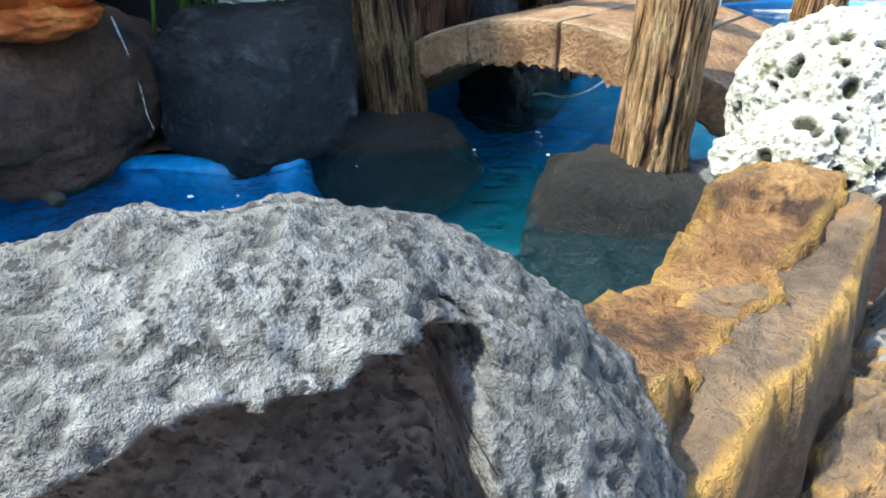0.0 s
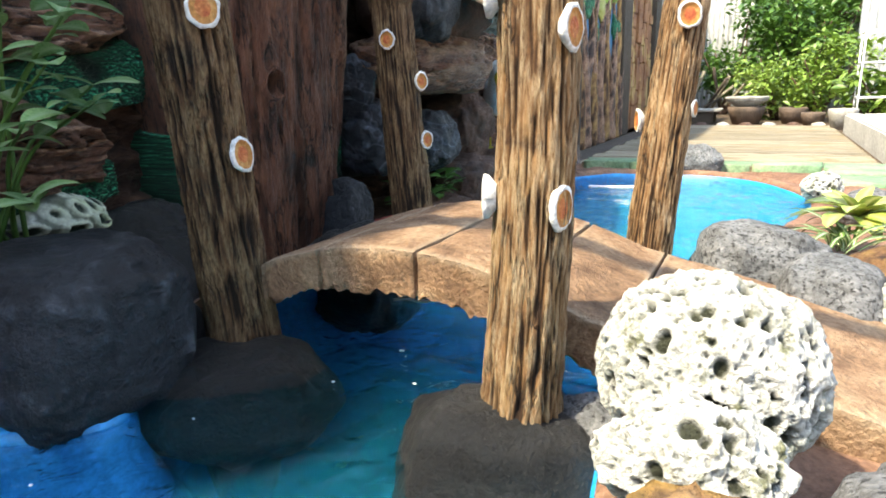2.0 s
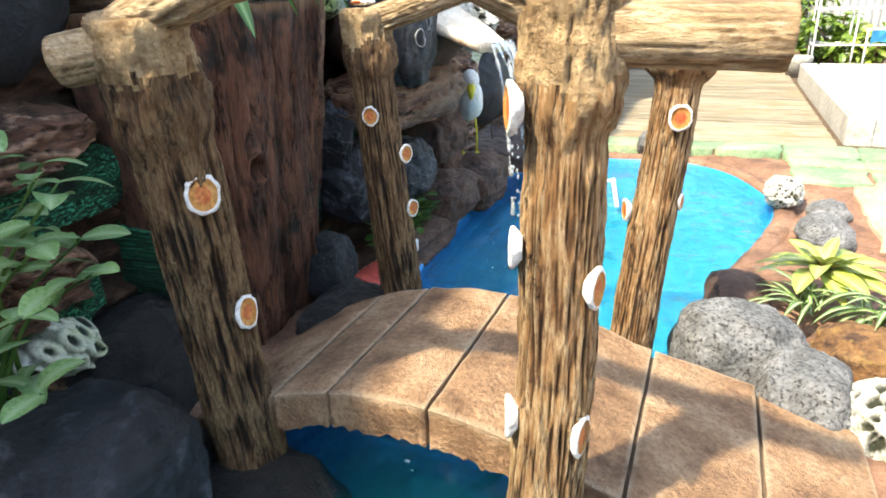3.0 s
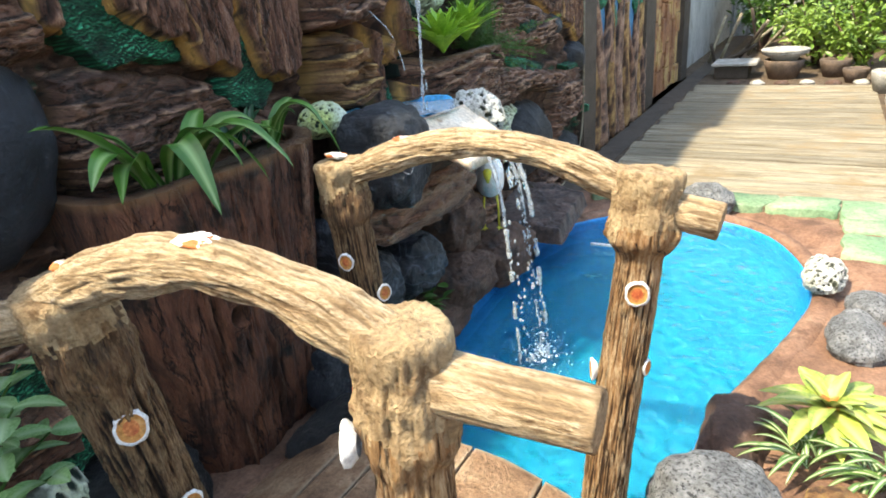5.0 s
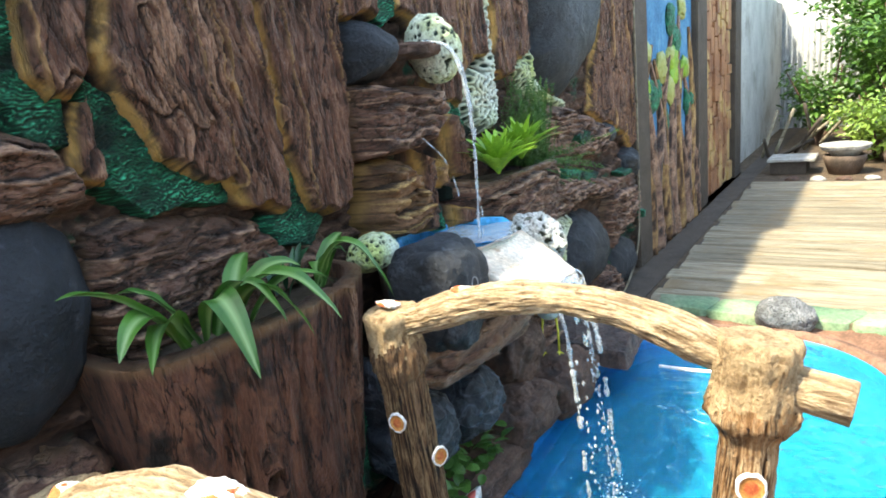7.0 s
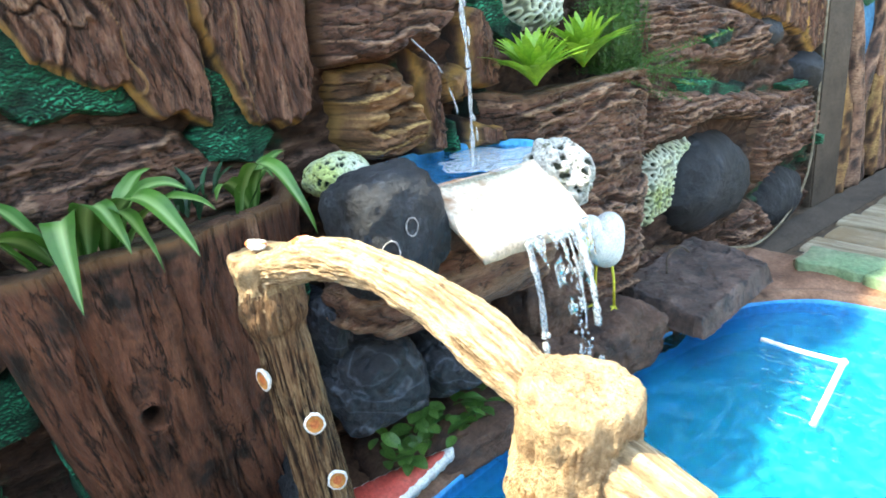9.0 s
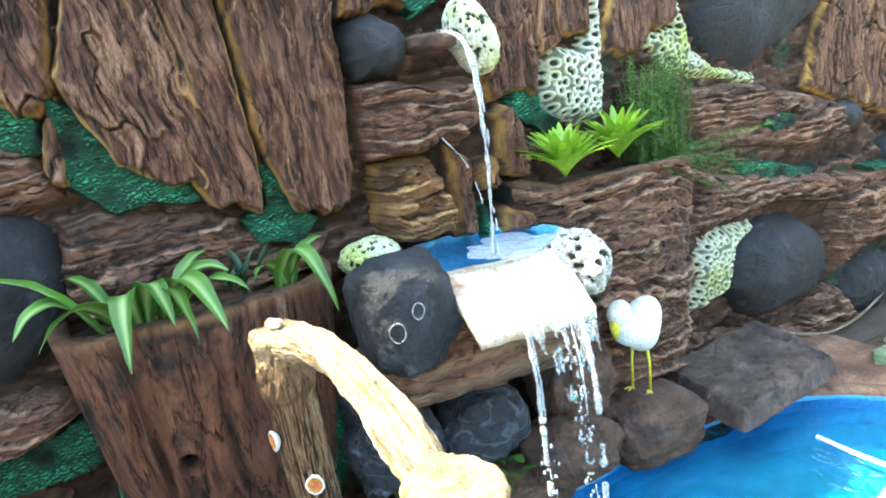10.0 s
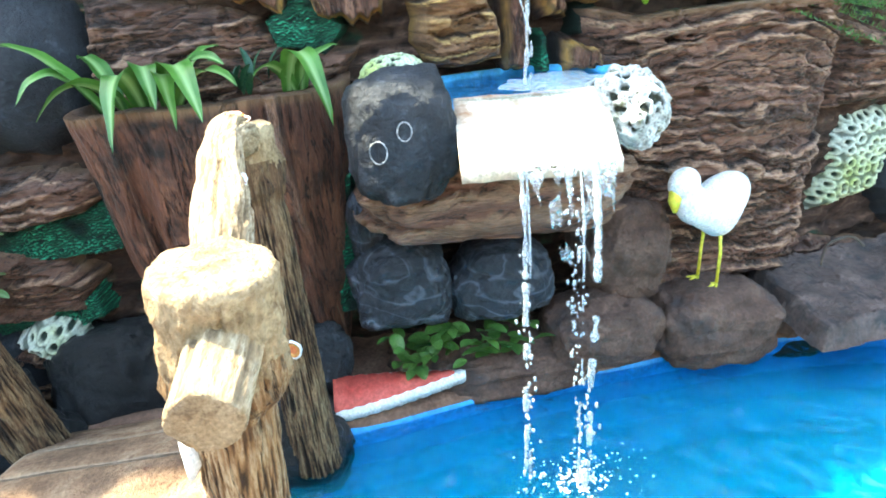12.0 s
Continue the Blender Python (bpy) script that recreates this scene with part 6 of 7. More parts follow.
def wedge_part(name, y0, y1, x0, x1, lift, mat):
    n = 30
    y = np.linspace(y0, y1, n)
    half = (x1 - x0) / 2 * (1 - ((y - y0) / (y1 - y0)) ** 1.5 * 0.93) + 0.002 * np.sin(y * 190)
    mid = (x0 + x1) / 2 - 0.02 * (y - y0)
    z = 0.195 + 0.02 * (y - y0) + lift
    v = np.vstack([np.column_stack([mid - half, y, z + 0.3 * half]), np.column_stack([mid + half, y, z - 0.45 * half]), np.column_stack([mid + half, y, z - 0.45 * half - 0.03]), np.column_stack([mid - half, y, z + 0.3 * half - 0.03])])
    f = [(r * n + i, r * n + i + 1, ((r + 1) % 4) * n + i + 1, ((r + 1) % 4) * n + i) for r in range(4) for i in range(n - 1)]
    f += [(0, n, 2 * n, 3 * n)]
    put(name, v, f, mat, WEDGE)
wedge_part("border", 1.69, 2.04, -1.108, -1.004, 0.0, SHELLW)
wedge_part("red_face", 1.688, 2.01, -1.103, -1.009, 0.005, RED)

# ---- bird statue: one plain mesh ----
def bird():
    vs, fs = [], []
    def add(v, f):
        o = sum(len(x) for x in vs)
        vs.append(np.asarray(v))
        fs.extend([tuple(i + o for i in t) for t in f])
        return len(f)
    slots = []
    body, faces = ball(5)
    b = body.copy()
    b[:, 0] *= 0.092
    b[:, 1] *= 0.062
    b[:, 2] *= 0.07
    b[:, 2] += 0.02 * (b[:, 0] / 0.085)
    b[:, 2] -= 0.035 * np.exp(-((b[:, 0] + 0.005) / 0.035) ** 2) * (b[:, 2] < 0)
    slots += [0] * add(b + np.array((0.015, 0, 0.25)), faces)
    v, f, a = tube(along([(-0.02, 0, 0.24), (-0.07, 0, 0.255), (-0.1, 0, 0.295), (-0.112, 0, 0.325)], 24), np.linspace(0.056, 0.034, 24), 20)
    slots += [0] * add(v, f)
    h = body * np.array((0.042, 0.036, 0.044)) + np.array((-0.118, 0, 0.335))
    slots += [0] * add(h, faces)
    v, f, a = tube([(-0.14, 0, 0.325), (-0.147, 0, 0.295), (-0.143, 0, 0.262)], [0.02, 0.016, 0.006], 12)
    slots += [1] * add(v, f)
    for dy in (-0.032, 0.032):
        v, f, a = tube([(0.0, dy * 0.7, 0.2), (0.003, dy, 0.1), (0.0, dy, 0.0)], [0.0055, 0.0045, 0.0045], 10)
        slots += [1] * add(v, f)
        for ang in (-0.7, 0, 0.7):
            v, f, a = tube([(0, dy, 0.004), (-0.03 * math.cos(ang), dy + 0.03 * math.sin(ang), 0.002)], [0.0045, 0.003], 8)
            slots += [1] * add(v, f)
    return np.vstack(vs), fs, slots


v, f, slots = bird()
YELLOWPAINT = stone_material("yellow_paint", [(0.3, (0.5, 0.46, 0.04)), (0.7, (0.68, 0.62, 0.08))], 20, 90, 0.5, 0.2)
v = turned(v * np.array((1.12, 0.95, 0.95)), 0, 0, 114)
egret = put("bird_statue", v, f, [SHELLW, YELLOWPAINT], slots=slots)
egret.location = (-1.14, 2.755, 0.326)
tagged(egret, "white wading bird statue with yellow legs on a rock", "statue")

# ---- leaves ----
def leaf_points(L, W, elev, droop, seed, n=12, fold=0.25, tip=1.0, curl=0.0):
    """A leaf from the origin along +x: it rises by elev degrees, then droops."""
    s = np.linspace(0, 1, n)
    ang = np.radians(elev - droop * s)
    dx, dz = np.cos(ang) * L / (n - 1), np.sin(ang) * L / (n - 1)
    x, z = np.concatenate([[0], np.cumsum(dx[:-1])]), np.concatenate([[0], np.cumsum(dz[:-1])])
    w = W * np.sin(np.pi * np.clip(s * 0.93 + 0.06, 0, 1)) ** 0.8
    w[-1] *= 0.15
    side = curl * L * s ** 2
    cols = []
    for k in (-1, -0.5, 0, 0.5, 1):
        lift = abs(k) * w * 0.5 * fold
        cols.append(np.column_stack([x - np.sin(ang) * lift * 0.5, side + k * w * 0.5, z + np.cos(ang) * lift + 0.004 * np.sin(s * 20 + seed) * abs(k)]))
    v = np.vstack(cols)
    f = [(c * n + i, c * n + i + 1, (c + 1) * n + i + 1, (c + 1) * n + i) for c in range(4) for i in range(n - 1)]
    ridge = np.concatenate([np.full(n, 0.0 if abs(k) > 0.2 else 1.0) for k in (-1, -0.5, 0, 0.5, 1)])
    return v, f, ridge


def leaf_mesh(name, mat, *args, **kw):
    v, f, ridge = leaf_points(*args, **kw)
    return make_mesh(name, v, f, mat, {"ridge": ridge})


def set_leaf(mesh, place, azimuth, scale=1.0, tilt=0.0, roll=0.0, parent=None, name="leaf"):
    o = new(name, mesh)
    o.matrix_world = Matrix.Translation(place) @ Euler((radians(roll), radians(-tilt), radians(azimuth)), "XYZ").to_matrix().to_4x4() @ Matrix.Scale(scale, 4)
    if parent is not None:
        o.parent = parent
        o.matrix_parent_inverse = Matrix.Translation(parent_place(parent)).inverted()
    return o


rng = np.random.RandomState(77)
def arched_leaf(plant, root, tip, arch, width, seed, mat):
    """A strap leaf bent over from its root to its tip, folded along the midrib."""
    n = 18
    s = np.linspace(0, 1, n)[:, None]
    root, tip = np.array(root), np.array(tip)
    top = root * 0.55 + tip * 0.45 + np.array((0, 0, 2 * arch))
    p = root * (1 - s) ** 2 + 2 * top * s * (1 - s) + tip * s ** 2
    t = np.gradient(p, axis=0)
    t /= np.linalg.norm(t, axis=1)[:, None]
    side = np.cross(t, np.array((0.3 * np.sin(seed * 2.1), 0.3 * np.cos(seed * 1.3), 1.0)))
    side /= np.linalg.norm(side, axis=1)[:, None]
    up = np.cross(side, t)
    w = 1.7 * width * np.sin(np.pi * np.clip(s * 0.86 + 0.13, 0, 1)) ** 0.8
    w[-1] *= 0.15
    ks = (-1, -0.5, 0, 0.5, 1)
    v = np.vstack([p + side * w * 0.5 * k + up * (abs(k) * w * 0.16 + 0.0015 * np.sin(s * 24 + seed) * abs(k)) for k in ks])
    f = [(c * n + i, c * n + i + 1, (c + 1) * n + i + 1, (c + 1) * n + i) for c in range(4) for i in range(n - 1)]
    return put("leaf", v, f, mat, plant, attrs={"ridge": np.concatenate([np.full(n, 1.0 if k == 0 else 0.0) for k in ks])})


plant = thing("strap_leaf_plant", (-1.22, 1.36, 0.94), "green strap-leaved plant with pale midribs in the stump planter", "potted plant")
for k, (tip, arch, wide) in enumerate((((-1.2, 1.085, 1.11), 0.05, 0.036), ((-1.14, 1.13, 0.99), 0.08, 0.03), ((-1.12, 1.17, 0.955), 0.07, 0.034), ((-1.05, 1.33, 0.885), 0.12, 0.036), ((-1.02, 1.53, 0.935), 0.11, 0.038), ((-1.04, 1.47, 0.92), 0.1, 0.03),
                                       ((-1.1, 1.6, 0.99), 0.06, 0.034), ((-1.16, 1.57, 1.03), 0.06, 0.03), ((-1.3, 1.22, 1.06), 0.05, 0.03), ((-1.3, 1.54, 1.06), 0.04, 0.03), ((-1.07, 1.43, 0.96), 0.1, 0.034))):
    arched_leaf(plant, (-1.22 + rng.uniform(-0.03, 0.03), 0.7 * 1.37 + 0.3 * tip[1] + rng.uniform(-0.02, 0.02), 0.93), tip, arch, wide, k, LEAF)
plant = thing("strap_leaf_plant", (-1.26, 1.7, 0.93), "upright strap-leaved plant with arching leaves in the stump planter", "potted plant")
for k, (tip, arch, wide) in enumerate((((-1.09, 1.79, 0.885), 0.13, 0.036), ((-1.27, 1.825, 1.04), 0.03, 0.028), ((-1.17, 1.62, 0.99), 0.05, 0.024), ((-1.2, 1.76, 1.0), 0.05, 0.024))):
    arched_leaf(plant, (-1.25, 1.69 + 0.01 * k, 0.93), tip, arch, wide, k + 30, LEAF)
DARKLEAF = leaf_material("dark_leaf", (0.012, 0.05, 0.025), (0.03, 0.1, 0.05))
SMALLDARK = leaf_mesh("leaf", DARKLEAF, 1.0, 0.22, 60, 50, 3)
plant = thing("seedling", (-1.28, 1.6, 0.93), "small dark green upright seedling in the stump planter", "potted plant")
for k in range(14):
    set_leaf(SMALLDARK, (-1.26 + rng.uniform(-0.02, 0.02), 1.6 + rng.uniform(-0.05, 0.05), 0.94 + 0.05 * rng.rand()), rng.uniform(0, 360), rng.uniform(0.05, 0.09), rng.uniform(0, 30), 0, plant)

ROSETTE = [leaf_mesh("leaf", LIME, 1.0, 0.19, e, d, k, tip=0.5, fold=0.2) for k, (e, d) in enumerate(((54, 50), (70, 45), (84, 35)))]
for c, s_ in (((-1.2, 2.56, 1.07), 1.2), ((-1.22, 2.78, 1.09), 1.25)):
    plant = thing("bromeliad", c, "bright lime green bromeliad rosette in the bark planter", "bromeliad", "bromeliads in the planter")
    for k in range(52):
        ring = 0 if k < 22 else (1 if k < 42 else 2)
        set_leaf(ROSETTE[ring], c, k * 137.5, s_ * rng.uniform(0.125, 0.165) * (1 - 0.06 * ring), rng.uniform(-5, 5), 0, plant)

# feathery upright fern: many thin stems
def strip(vs, fs, p0, d, L, w):
    d = Vector(d).normalized()
    side = d.cross(Vector((rng.normal(), rng.normal(), rng.normal()))).normalized() * w
    o = len(vs)
    p0 = Vector(p0)
    for q in (p0 - side, p0 + side, p0 + d * L * 0.6 + side, p0 + d * L):
        vs.append(tuple(q))
    fs.append((o, o + 1, o + 2, o + 3))


plant = thing("feathery_fern", (-1.3, 2.98, 1.04), "fine feathery green fern in the bark planter", "fern")
for k in range(150):
    vs, fs = [], []
    p = Vector((-1.3 + rng.uniform(-0.05, 0.07), 2.99 + rng.uniform(-0.1, 0.11), 1.05))
    d = Vector((rng.uniform(-0.1, 0.2), rng.uniform(-0.15, 0.15), 1.0)).normalized()
    if k > 124:
        d = Vector((rng.uniform(0.2, 0.5), rng.uniform(0.2, 0.7), -0.4 + rng.uniform(0, 0.6))).normalized()
    L = rng.uniform(0.16, 0.36)
    for i in range(int(L / 0.012)):
        q = p + d * 0.012 * i
        strip(vs, fs, q, d, 0.013, 0.0009)
        for _ in range(3):
            strip(vs, fs, q, Vector((rng.normal(), rng.normal(), 0.4 + rng.rand())), rng.uniform(0.01, 0.02), 0.0017)
    put("frond", vs, fs, FERN, plant)

# ---- variegated shrub behind the dark boulder ----
OVATE = [leaf_mesh("leaf", SHRUB, 1.0, 0.58, e, d, k, fold=0.15) for k, (e, d) in enumerate(((15, 45), (0, 30), (30, 70)))]
plant = thing("shrub", (-1.2, 0.78, 0.2), "leafy green shrub with pale edged leaves by the wall", "shrub")
stems = [(p_, k) for k, p_ in enumerate(((-1.05, 0.87, 0.575), (-1.06, 0.86, 0.72), (-1.08, 0.77, 0.545), (-1.06, 0.75, 0.43), (-1.1, 0.83, 0.63), (-1.14, 0.93, 0.6), (-1.1, 0.7, 0.5), (-1.15, 0.82, 0.79), (-1.2, 0.94, 0.72), (-1.18, 0.58, 0.56), (-1.2, 0.7, 0.7)))]
for tip, k in stems:
    base = np.array((-1.25, 0.76 + rng.uniform(-0.08, 0.08), 0.3))
    tip = np.array(tip)
    p = along([base, (base + tip) / 2 + np.array((-0.02, 0, 0.05)), tip], 16)
    v, f, a = tube(p, np.linspace(0.005, 0.002, 16), 7)
    put("stem", v, f, FERN, plant, attrs=a)
    for i in range(6):
        s_ = 15 - int(i * 0.8)
        set_leaf(OVATE[i % 3], p[s_], k * 50 + i * 137.5, rng.uniform(0.06, 0.09) * (1 - 0.03 * i), rng.uniform(-10, 20), rng.uniform(-20, 20), plant)

# ---- small shrub at the pond edge ----
plant = thing("shrub", (-1.1, 2.02, 0.2), "low green leafy shrub at the pond edge below the basin", "shrub")
POND = [leaf_mesh("leaf", FERN, 1.0, 0.6, e, d, k) for k, (e, d) in enumerate(((20, 40), (5, 30)))]
for k in range(75):
    c = (-1.11 + rng.uniform(-0.06, 0.07), 2.04 + rng.uniform(-0.19, 0.2), 0.24 + rng.uniform(-0.02, 0.07))
    set_leaf(POND[k % 2], c, rng.uniform(0, 360), rng.uniform(0.04, 0.07), rng.uniform(-10, 35), rng.uniform(-25, 25), plant)

# ---- yellow rosette and striped grass beside the pond ----
CROTON = [leaf_mesh("leaf", YELLOWLEAF, 1.0, 0.3, e, d, k, n=14, fold=0.22, curl=c_) for k, (e, d, c_) in enumerate(((18, 45, 0.08), (38, 60, -0.08), (58, 60, 0.05)))]
HEARTM = leaf_material("orange_heart_leaf", (0.3, 0.1, 0.03), (0.5, 0.24, 0.06))
HEART = leaf_mesh("leaf", HEARTM, 1.0, 0.45, 55, 50, 4)
c = (0.115, 2.06, 0.24)
plant = thing("bromeliad", c, "yellow-green bromeliad with a reddish heart on the bank", "bromeliad")
for k in range(27):
    ring = 0 if k < 11 else (1 if k < 20 else 2)
    set_leaf(CROTON[ring], c, k * 137.5, rng.uniform(0.16, 0.21) * (1 - 0.2 * ring), rng.uniform(-8, 8), rng.uniform(-15, 15), plant)
for k in range(9):
    set_leaf(HEART, (c[0], c[1], c[2] + 0.004), k * 137.5 + 20, rng.uniform(0.04, 0.055), rng.uniform(-5, 25), 0, plant, "heart_leaf")
STRIPED = leaf_material("striped_grass", (0.05, 0.13, 0.03), (0.13, 0.22, 0.06), (0.5, 0.52, 0.34))
GRASS = [leaf_mesh("leaf", STRIPED, 1.0, 0.09, e, d, k) for k, (e, d) in enumerate(((60, 110), (45, 95)))]
for c in ((0.08, 1.9, 0.19), (0.22, 1.88, 0.19)):
    plant = thing("spider_plant", c, "clump of narrow white-striped grassy leaves on the bank", "spider plant", "grassy clumps on the bank")
    for k in range(26):
        set_leaf(GRASS[k % 2], (c[0] + rng.uniform(-0.03, 0.03), c[1] + rng.uniform(-0.03, 0.03), c[2]), rng.uniform(0, 360), rng.uniform(0.12, 0.2), rng.uniform(-10, 15), 0, plant)

# ---- falling water ----
def strand(name, parent, pts, r0, r1, seed, n=70, gaps_from=1.0):
    p = along(pts, n)
    p += 0.006 * np.column_stack([fbm(np.column_stack([p[:, 2] * 18, np.full(n, seed + 0.0), np.zeros(n)]), 3, seed + k) for k in range(3)]) * np.linspace(0.1, 1, n)[:, None]
    r = np.linspace(r0, r1, n) * (1 + 0.9 * fbm(np.column_stack([p[:, 2] * 45, np.full(n, seed + 0.0), np.zeros(n)]), 3, seed + 5))
    broken = fbm(np.column_stack([p[:, 2] * 30, np.full(n, seed + 4.0), np.zeros(n)]), 2, seed + 9) + gaps_from
    r = np.where((np.arange(n) > 0.3 * n) & (broken < 0), 0.00002, r)
    v, f, a = tube(p, np.clip(r, 0.00002, 1), 10)
    return put(name, v, f, STREAM, parent, attrs=a)


FALL = thing("water_jet", (-1.12, 2.27, 0.93), "thin clear water jet falling into the wall basin", "water jet")
strand("jet", FALL, [(-1.21, 2.2, 1.515), (-1.15, 2.225, 1.492), (-1.115, 2.24, 1.42), (-1.1, 2.242, 1.3), (-1.1, 2.24, 1.1), (-1.1, 2.235, 0.925)], 0.0065, 0.0045, 3, 160, 0.9)
strand("jet", FALL, [(-1.205, 2.21, 1.513), (-1.145, 2.235, 1.487), (-1.11, 2.248, 1.41), (-1.095, 2.25, 1.28), (-1.095, 2.248, 1.1), (-1.09, 2.243, 0.925)], 0.005, 0.003, 9, 160, 0.2)
strand("jet", FALL, [(-1.24, 2.19, 1.24), (-1.2, 2.23, 1.17), (-1.18, 2.255, 1.08), (-1.175, 2.265, 0.93)], 0.0018, 0.0014, 12, 70, 0.1)
LOWER = thing("waterfall", (-0.74, 2.25, 0.07), "broken white strands of water falling from the basin into the pond", "waterfall")
for k, (y0, y1, x1, r) in enumerate(((2.15, 2.115, -0.74, 0.006), (2.16, 2.125, -0.745, 0.003), (2.27, 2.225, -0.71, 0.003), (2.3, 2.235, -0.69, 0.007))):
    mids = [(-0.84 + (x1 + 0.84) * math.sqrt((0.815 - z) / 0.745), y0 + (y1 - y0) * (0.815 - z) / 0.745, z) for z in np.linspace(0.812, WATER_Z, 7)]
    strand("strand", LOWER, mids, r, r * 0.8, 30 + k, 220, -0.02)
vs, fs = [], []
bd, bf = ball(2)
for k in range(220):
    t_ = rng.rand() ** 0.7
    z = 0.8 - 0.73 * t_
    y0 = rng.choice((2.13, 2.24, 2.25, 2.235)) + rng.normal() * 0.011 * (0.3 + t_)
    x = -0.84 + 0.13 * math.sqrt((0.815 - z) / 0.745) + rng.normal() * 0.015 * t_
    r = rng.uniform(0.0012, 0.0048)
    o = len(vs) * len(bd)
    vs.append(bd * np.array((r, r, r * rng.uniform(1, 2.2))) + np.array((x, y0, z)))
    fs.extend([tuple(i + o for i in t) for t in bf])
tagged(put("spray", np.vstack(vs), fs, STREAM, LOWER, "scattered white droplets"), kind="stuff")
# thin sheet just under the lip
n, m = 70, 70
Yg, Tg = np.meshgrid(np.linspace(2.15, 2.345, n), np.linspace(0, 1, m))
zz = 0.815 - 0.22 * Tg.ravel() ** 1.2
pinch = 1 - 0.55 * Tg.ravel()
yy = 2.285 + (Yg.ravel() - 2.285) * pinch
xx = -0.84 + 0.13 * np.sqrt(np.clip((0.815 - zz) / 0.745, 0, 1)) + 0.006 * fbm(np.column_stack([yy * 50, zz * 12, yy * 0]), 3, 6)
keep = fbm(np.column_stack([yy * 75, zz * 22, yy * 0 + 3]), 3, 16) + 0.16 - 0.5 * Tg.ravel() > 0
f = [(j * n + i, j * n + i + 1, (j + 1) * n + i + 1, (j + 1) * n + i) for j in range(m - 1) for i in range(n - 1) if keep[j * n + i] and keep[(j + 1) * n + i + 1]]
put("sheet", np.column_stack([xx, yy, zz]), f, water_material("sheet_water", (0.95, 0.98, 1.0), (0.82, 0.88, 0.92), 0.1, 60.0, 1.0), LOWER, "thin torn sheet of clear water")
FOAMM = stone_material("foam", [(0.3, (0.7, 0.78, 0.82)), (0.7, (0.86, 0.9, 0.92))], 40, 200, 0.4, 0.3)
vs, fs = [], []
for k in range(340):
    far = abs(rng.normal()) * 0.055
    an = rng.uniform(0, 6.28)
    x, y = -0.715 + far * math.cos(an), 2.24 + 1.5 * far * math.sin(an)
    r = rng.uniform(0.0007, 0.0026) * (1.3 if far < 0.04 else 0.7)
    o = len(vs) * len(bd)
    lift = abs(rng.normal()) * 0.03 if far < 0.07 and k % 3 == 0 else 0
    vs.append(bd * np.array((r * rng.uniform(1, 2), r * rng.uniform(1, 2), r * (0.35 if not lift else 1))) + np.array((x, y, WATER_Z + 0.003 + lift)))
    fs.extend([tuple(i + o for i in t) for t in bf])
tagged(put("splash", np.vstack(vs), fs, FOAMM), "white foam and splashes where the water lands", "splash", kind="stuff")
vs, fs = [], []
spots = [(-0.89, 0.49), (-0.79, 0.53), (-0.87, 0.52), (-0.75, 0.47), (-0.59, 0.57), (-0.68, 1.15), (-0.72, 0.99), (-0.59, 1.04), (-0.84, 0.8), (-0.66, 1.13)] + [(-0.84 + rng.normal() * 0.07, 0.5 + rng.normal() * 0.05) for _ in range(26)]
for x, y in spots:
    r = rng.uniform(0.001, 0.0038)
    o = len(vs) * len(bd)
    vs.append(bd * np.array((r * rng.uniform(1, 2), r * rng.uniform(1, 1.6), 0.0015)) + np.array((x, y, WATER_Z + 0.003)))
    fs.extend([tuple(i + o for i in t) for t in bf])
tagged(put("foam_flecks", np.vstack(vs), fs, FOAMM), "small white bubbles drifting on the water", "bubbles", kind="stuff")

# floating pipe
v, f, a = tube(along([(-0.86, 3.24, 0.1), (-0.72, 3.24, 0.104), (-0.6, 3.25, 0.11)], 20), 0.008, 16)
PIPE = thing("pipe", (-0.6, 3.2, 0.09), "white plastic elbow pipe lying in the pond", "pipe")
WHITEPVC = stone_material("white_plastic", [(0.3, (0.66, 0.68, 0.68)), (0.7, (0.8, 0.8, 0.8))], 6, 60, 0.35, 0.1)
put("pipe_length", v, f, WHITEPVC, PIPE, attrs=a)
v, f, a = tube(along([(-0.6, 3.25, 0.11), (-0.58, 3.15, 0.106), (-0.53, 2.9, 0.094)], 20), 0.0095, 16)
put("pipe_length", v, f, WHITEPVC, PIPE, attrs=a)
v, f, a = rock_mesh((-0.6, 3.25, 0.11), (0.013, 0.013, 0.013), 3, amp=0.02, fine=0.0, level=4)
put("elbow", v, f, WHITEPVC, PIPE, attrs=a)

# orange spout ornament with a drip, and the outlet hole in the pond wall
ORANGE = stone_material("orange_glaze", [(0.3, (0.36, 0.06, 0.015)), (0.55, (0.56, 0.14, 0.03)), (0.8, (0.66, 0.26, 0.06))], 16, 90, 0.45, 0.6)
SPOUT = thing("wall_spout", (-1.2, 0.46, 0.37), "lumpy orange painted spout on the wall with a thin drip", "spout")
v, f, a = rock_mesh((-1.16, 0.46, 0.43), (0.09, 0.11, 0.05), 91, amp=0.25, fine=0.05, level=5)
put("upper_lip", v, f, ORANGE, SPOUT, attrs=a)
v, f, a = rock_mesh((-1.15, 0.465, 0.375), (0.075, 0.09, 0.03), 92, amp=0.25, fine=0.05, level=5)
put("lower_lip", v, f, ORANGE, SPOUT, attrs=a)
strand("drip", SPOUT, [(-1.11, 0.56, 0.37), (-1.1, 0.572, 0.27), (-1.1, 0.578, 0.13)], 0.0025, 0.0015, 40, 90, 0.0)
v, f, a = tube([(-1.2, 0.41, 0.1), (-1.137, 0.41, 0.1), (-1.133, 0.41, 0.1)], [0.013, 0.013, 0.012], 20)
tagged(put("outlet", v, f, DARKPOST, attrs=a), "small dark drain outlet in the blue pond wall", "drain outlet")

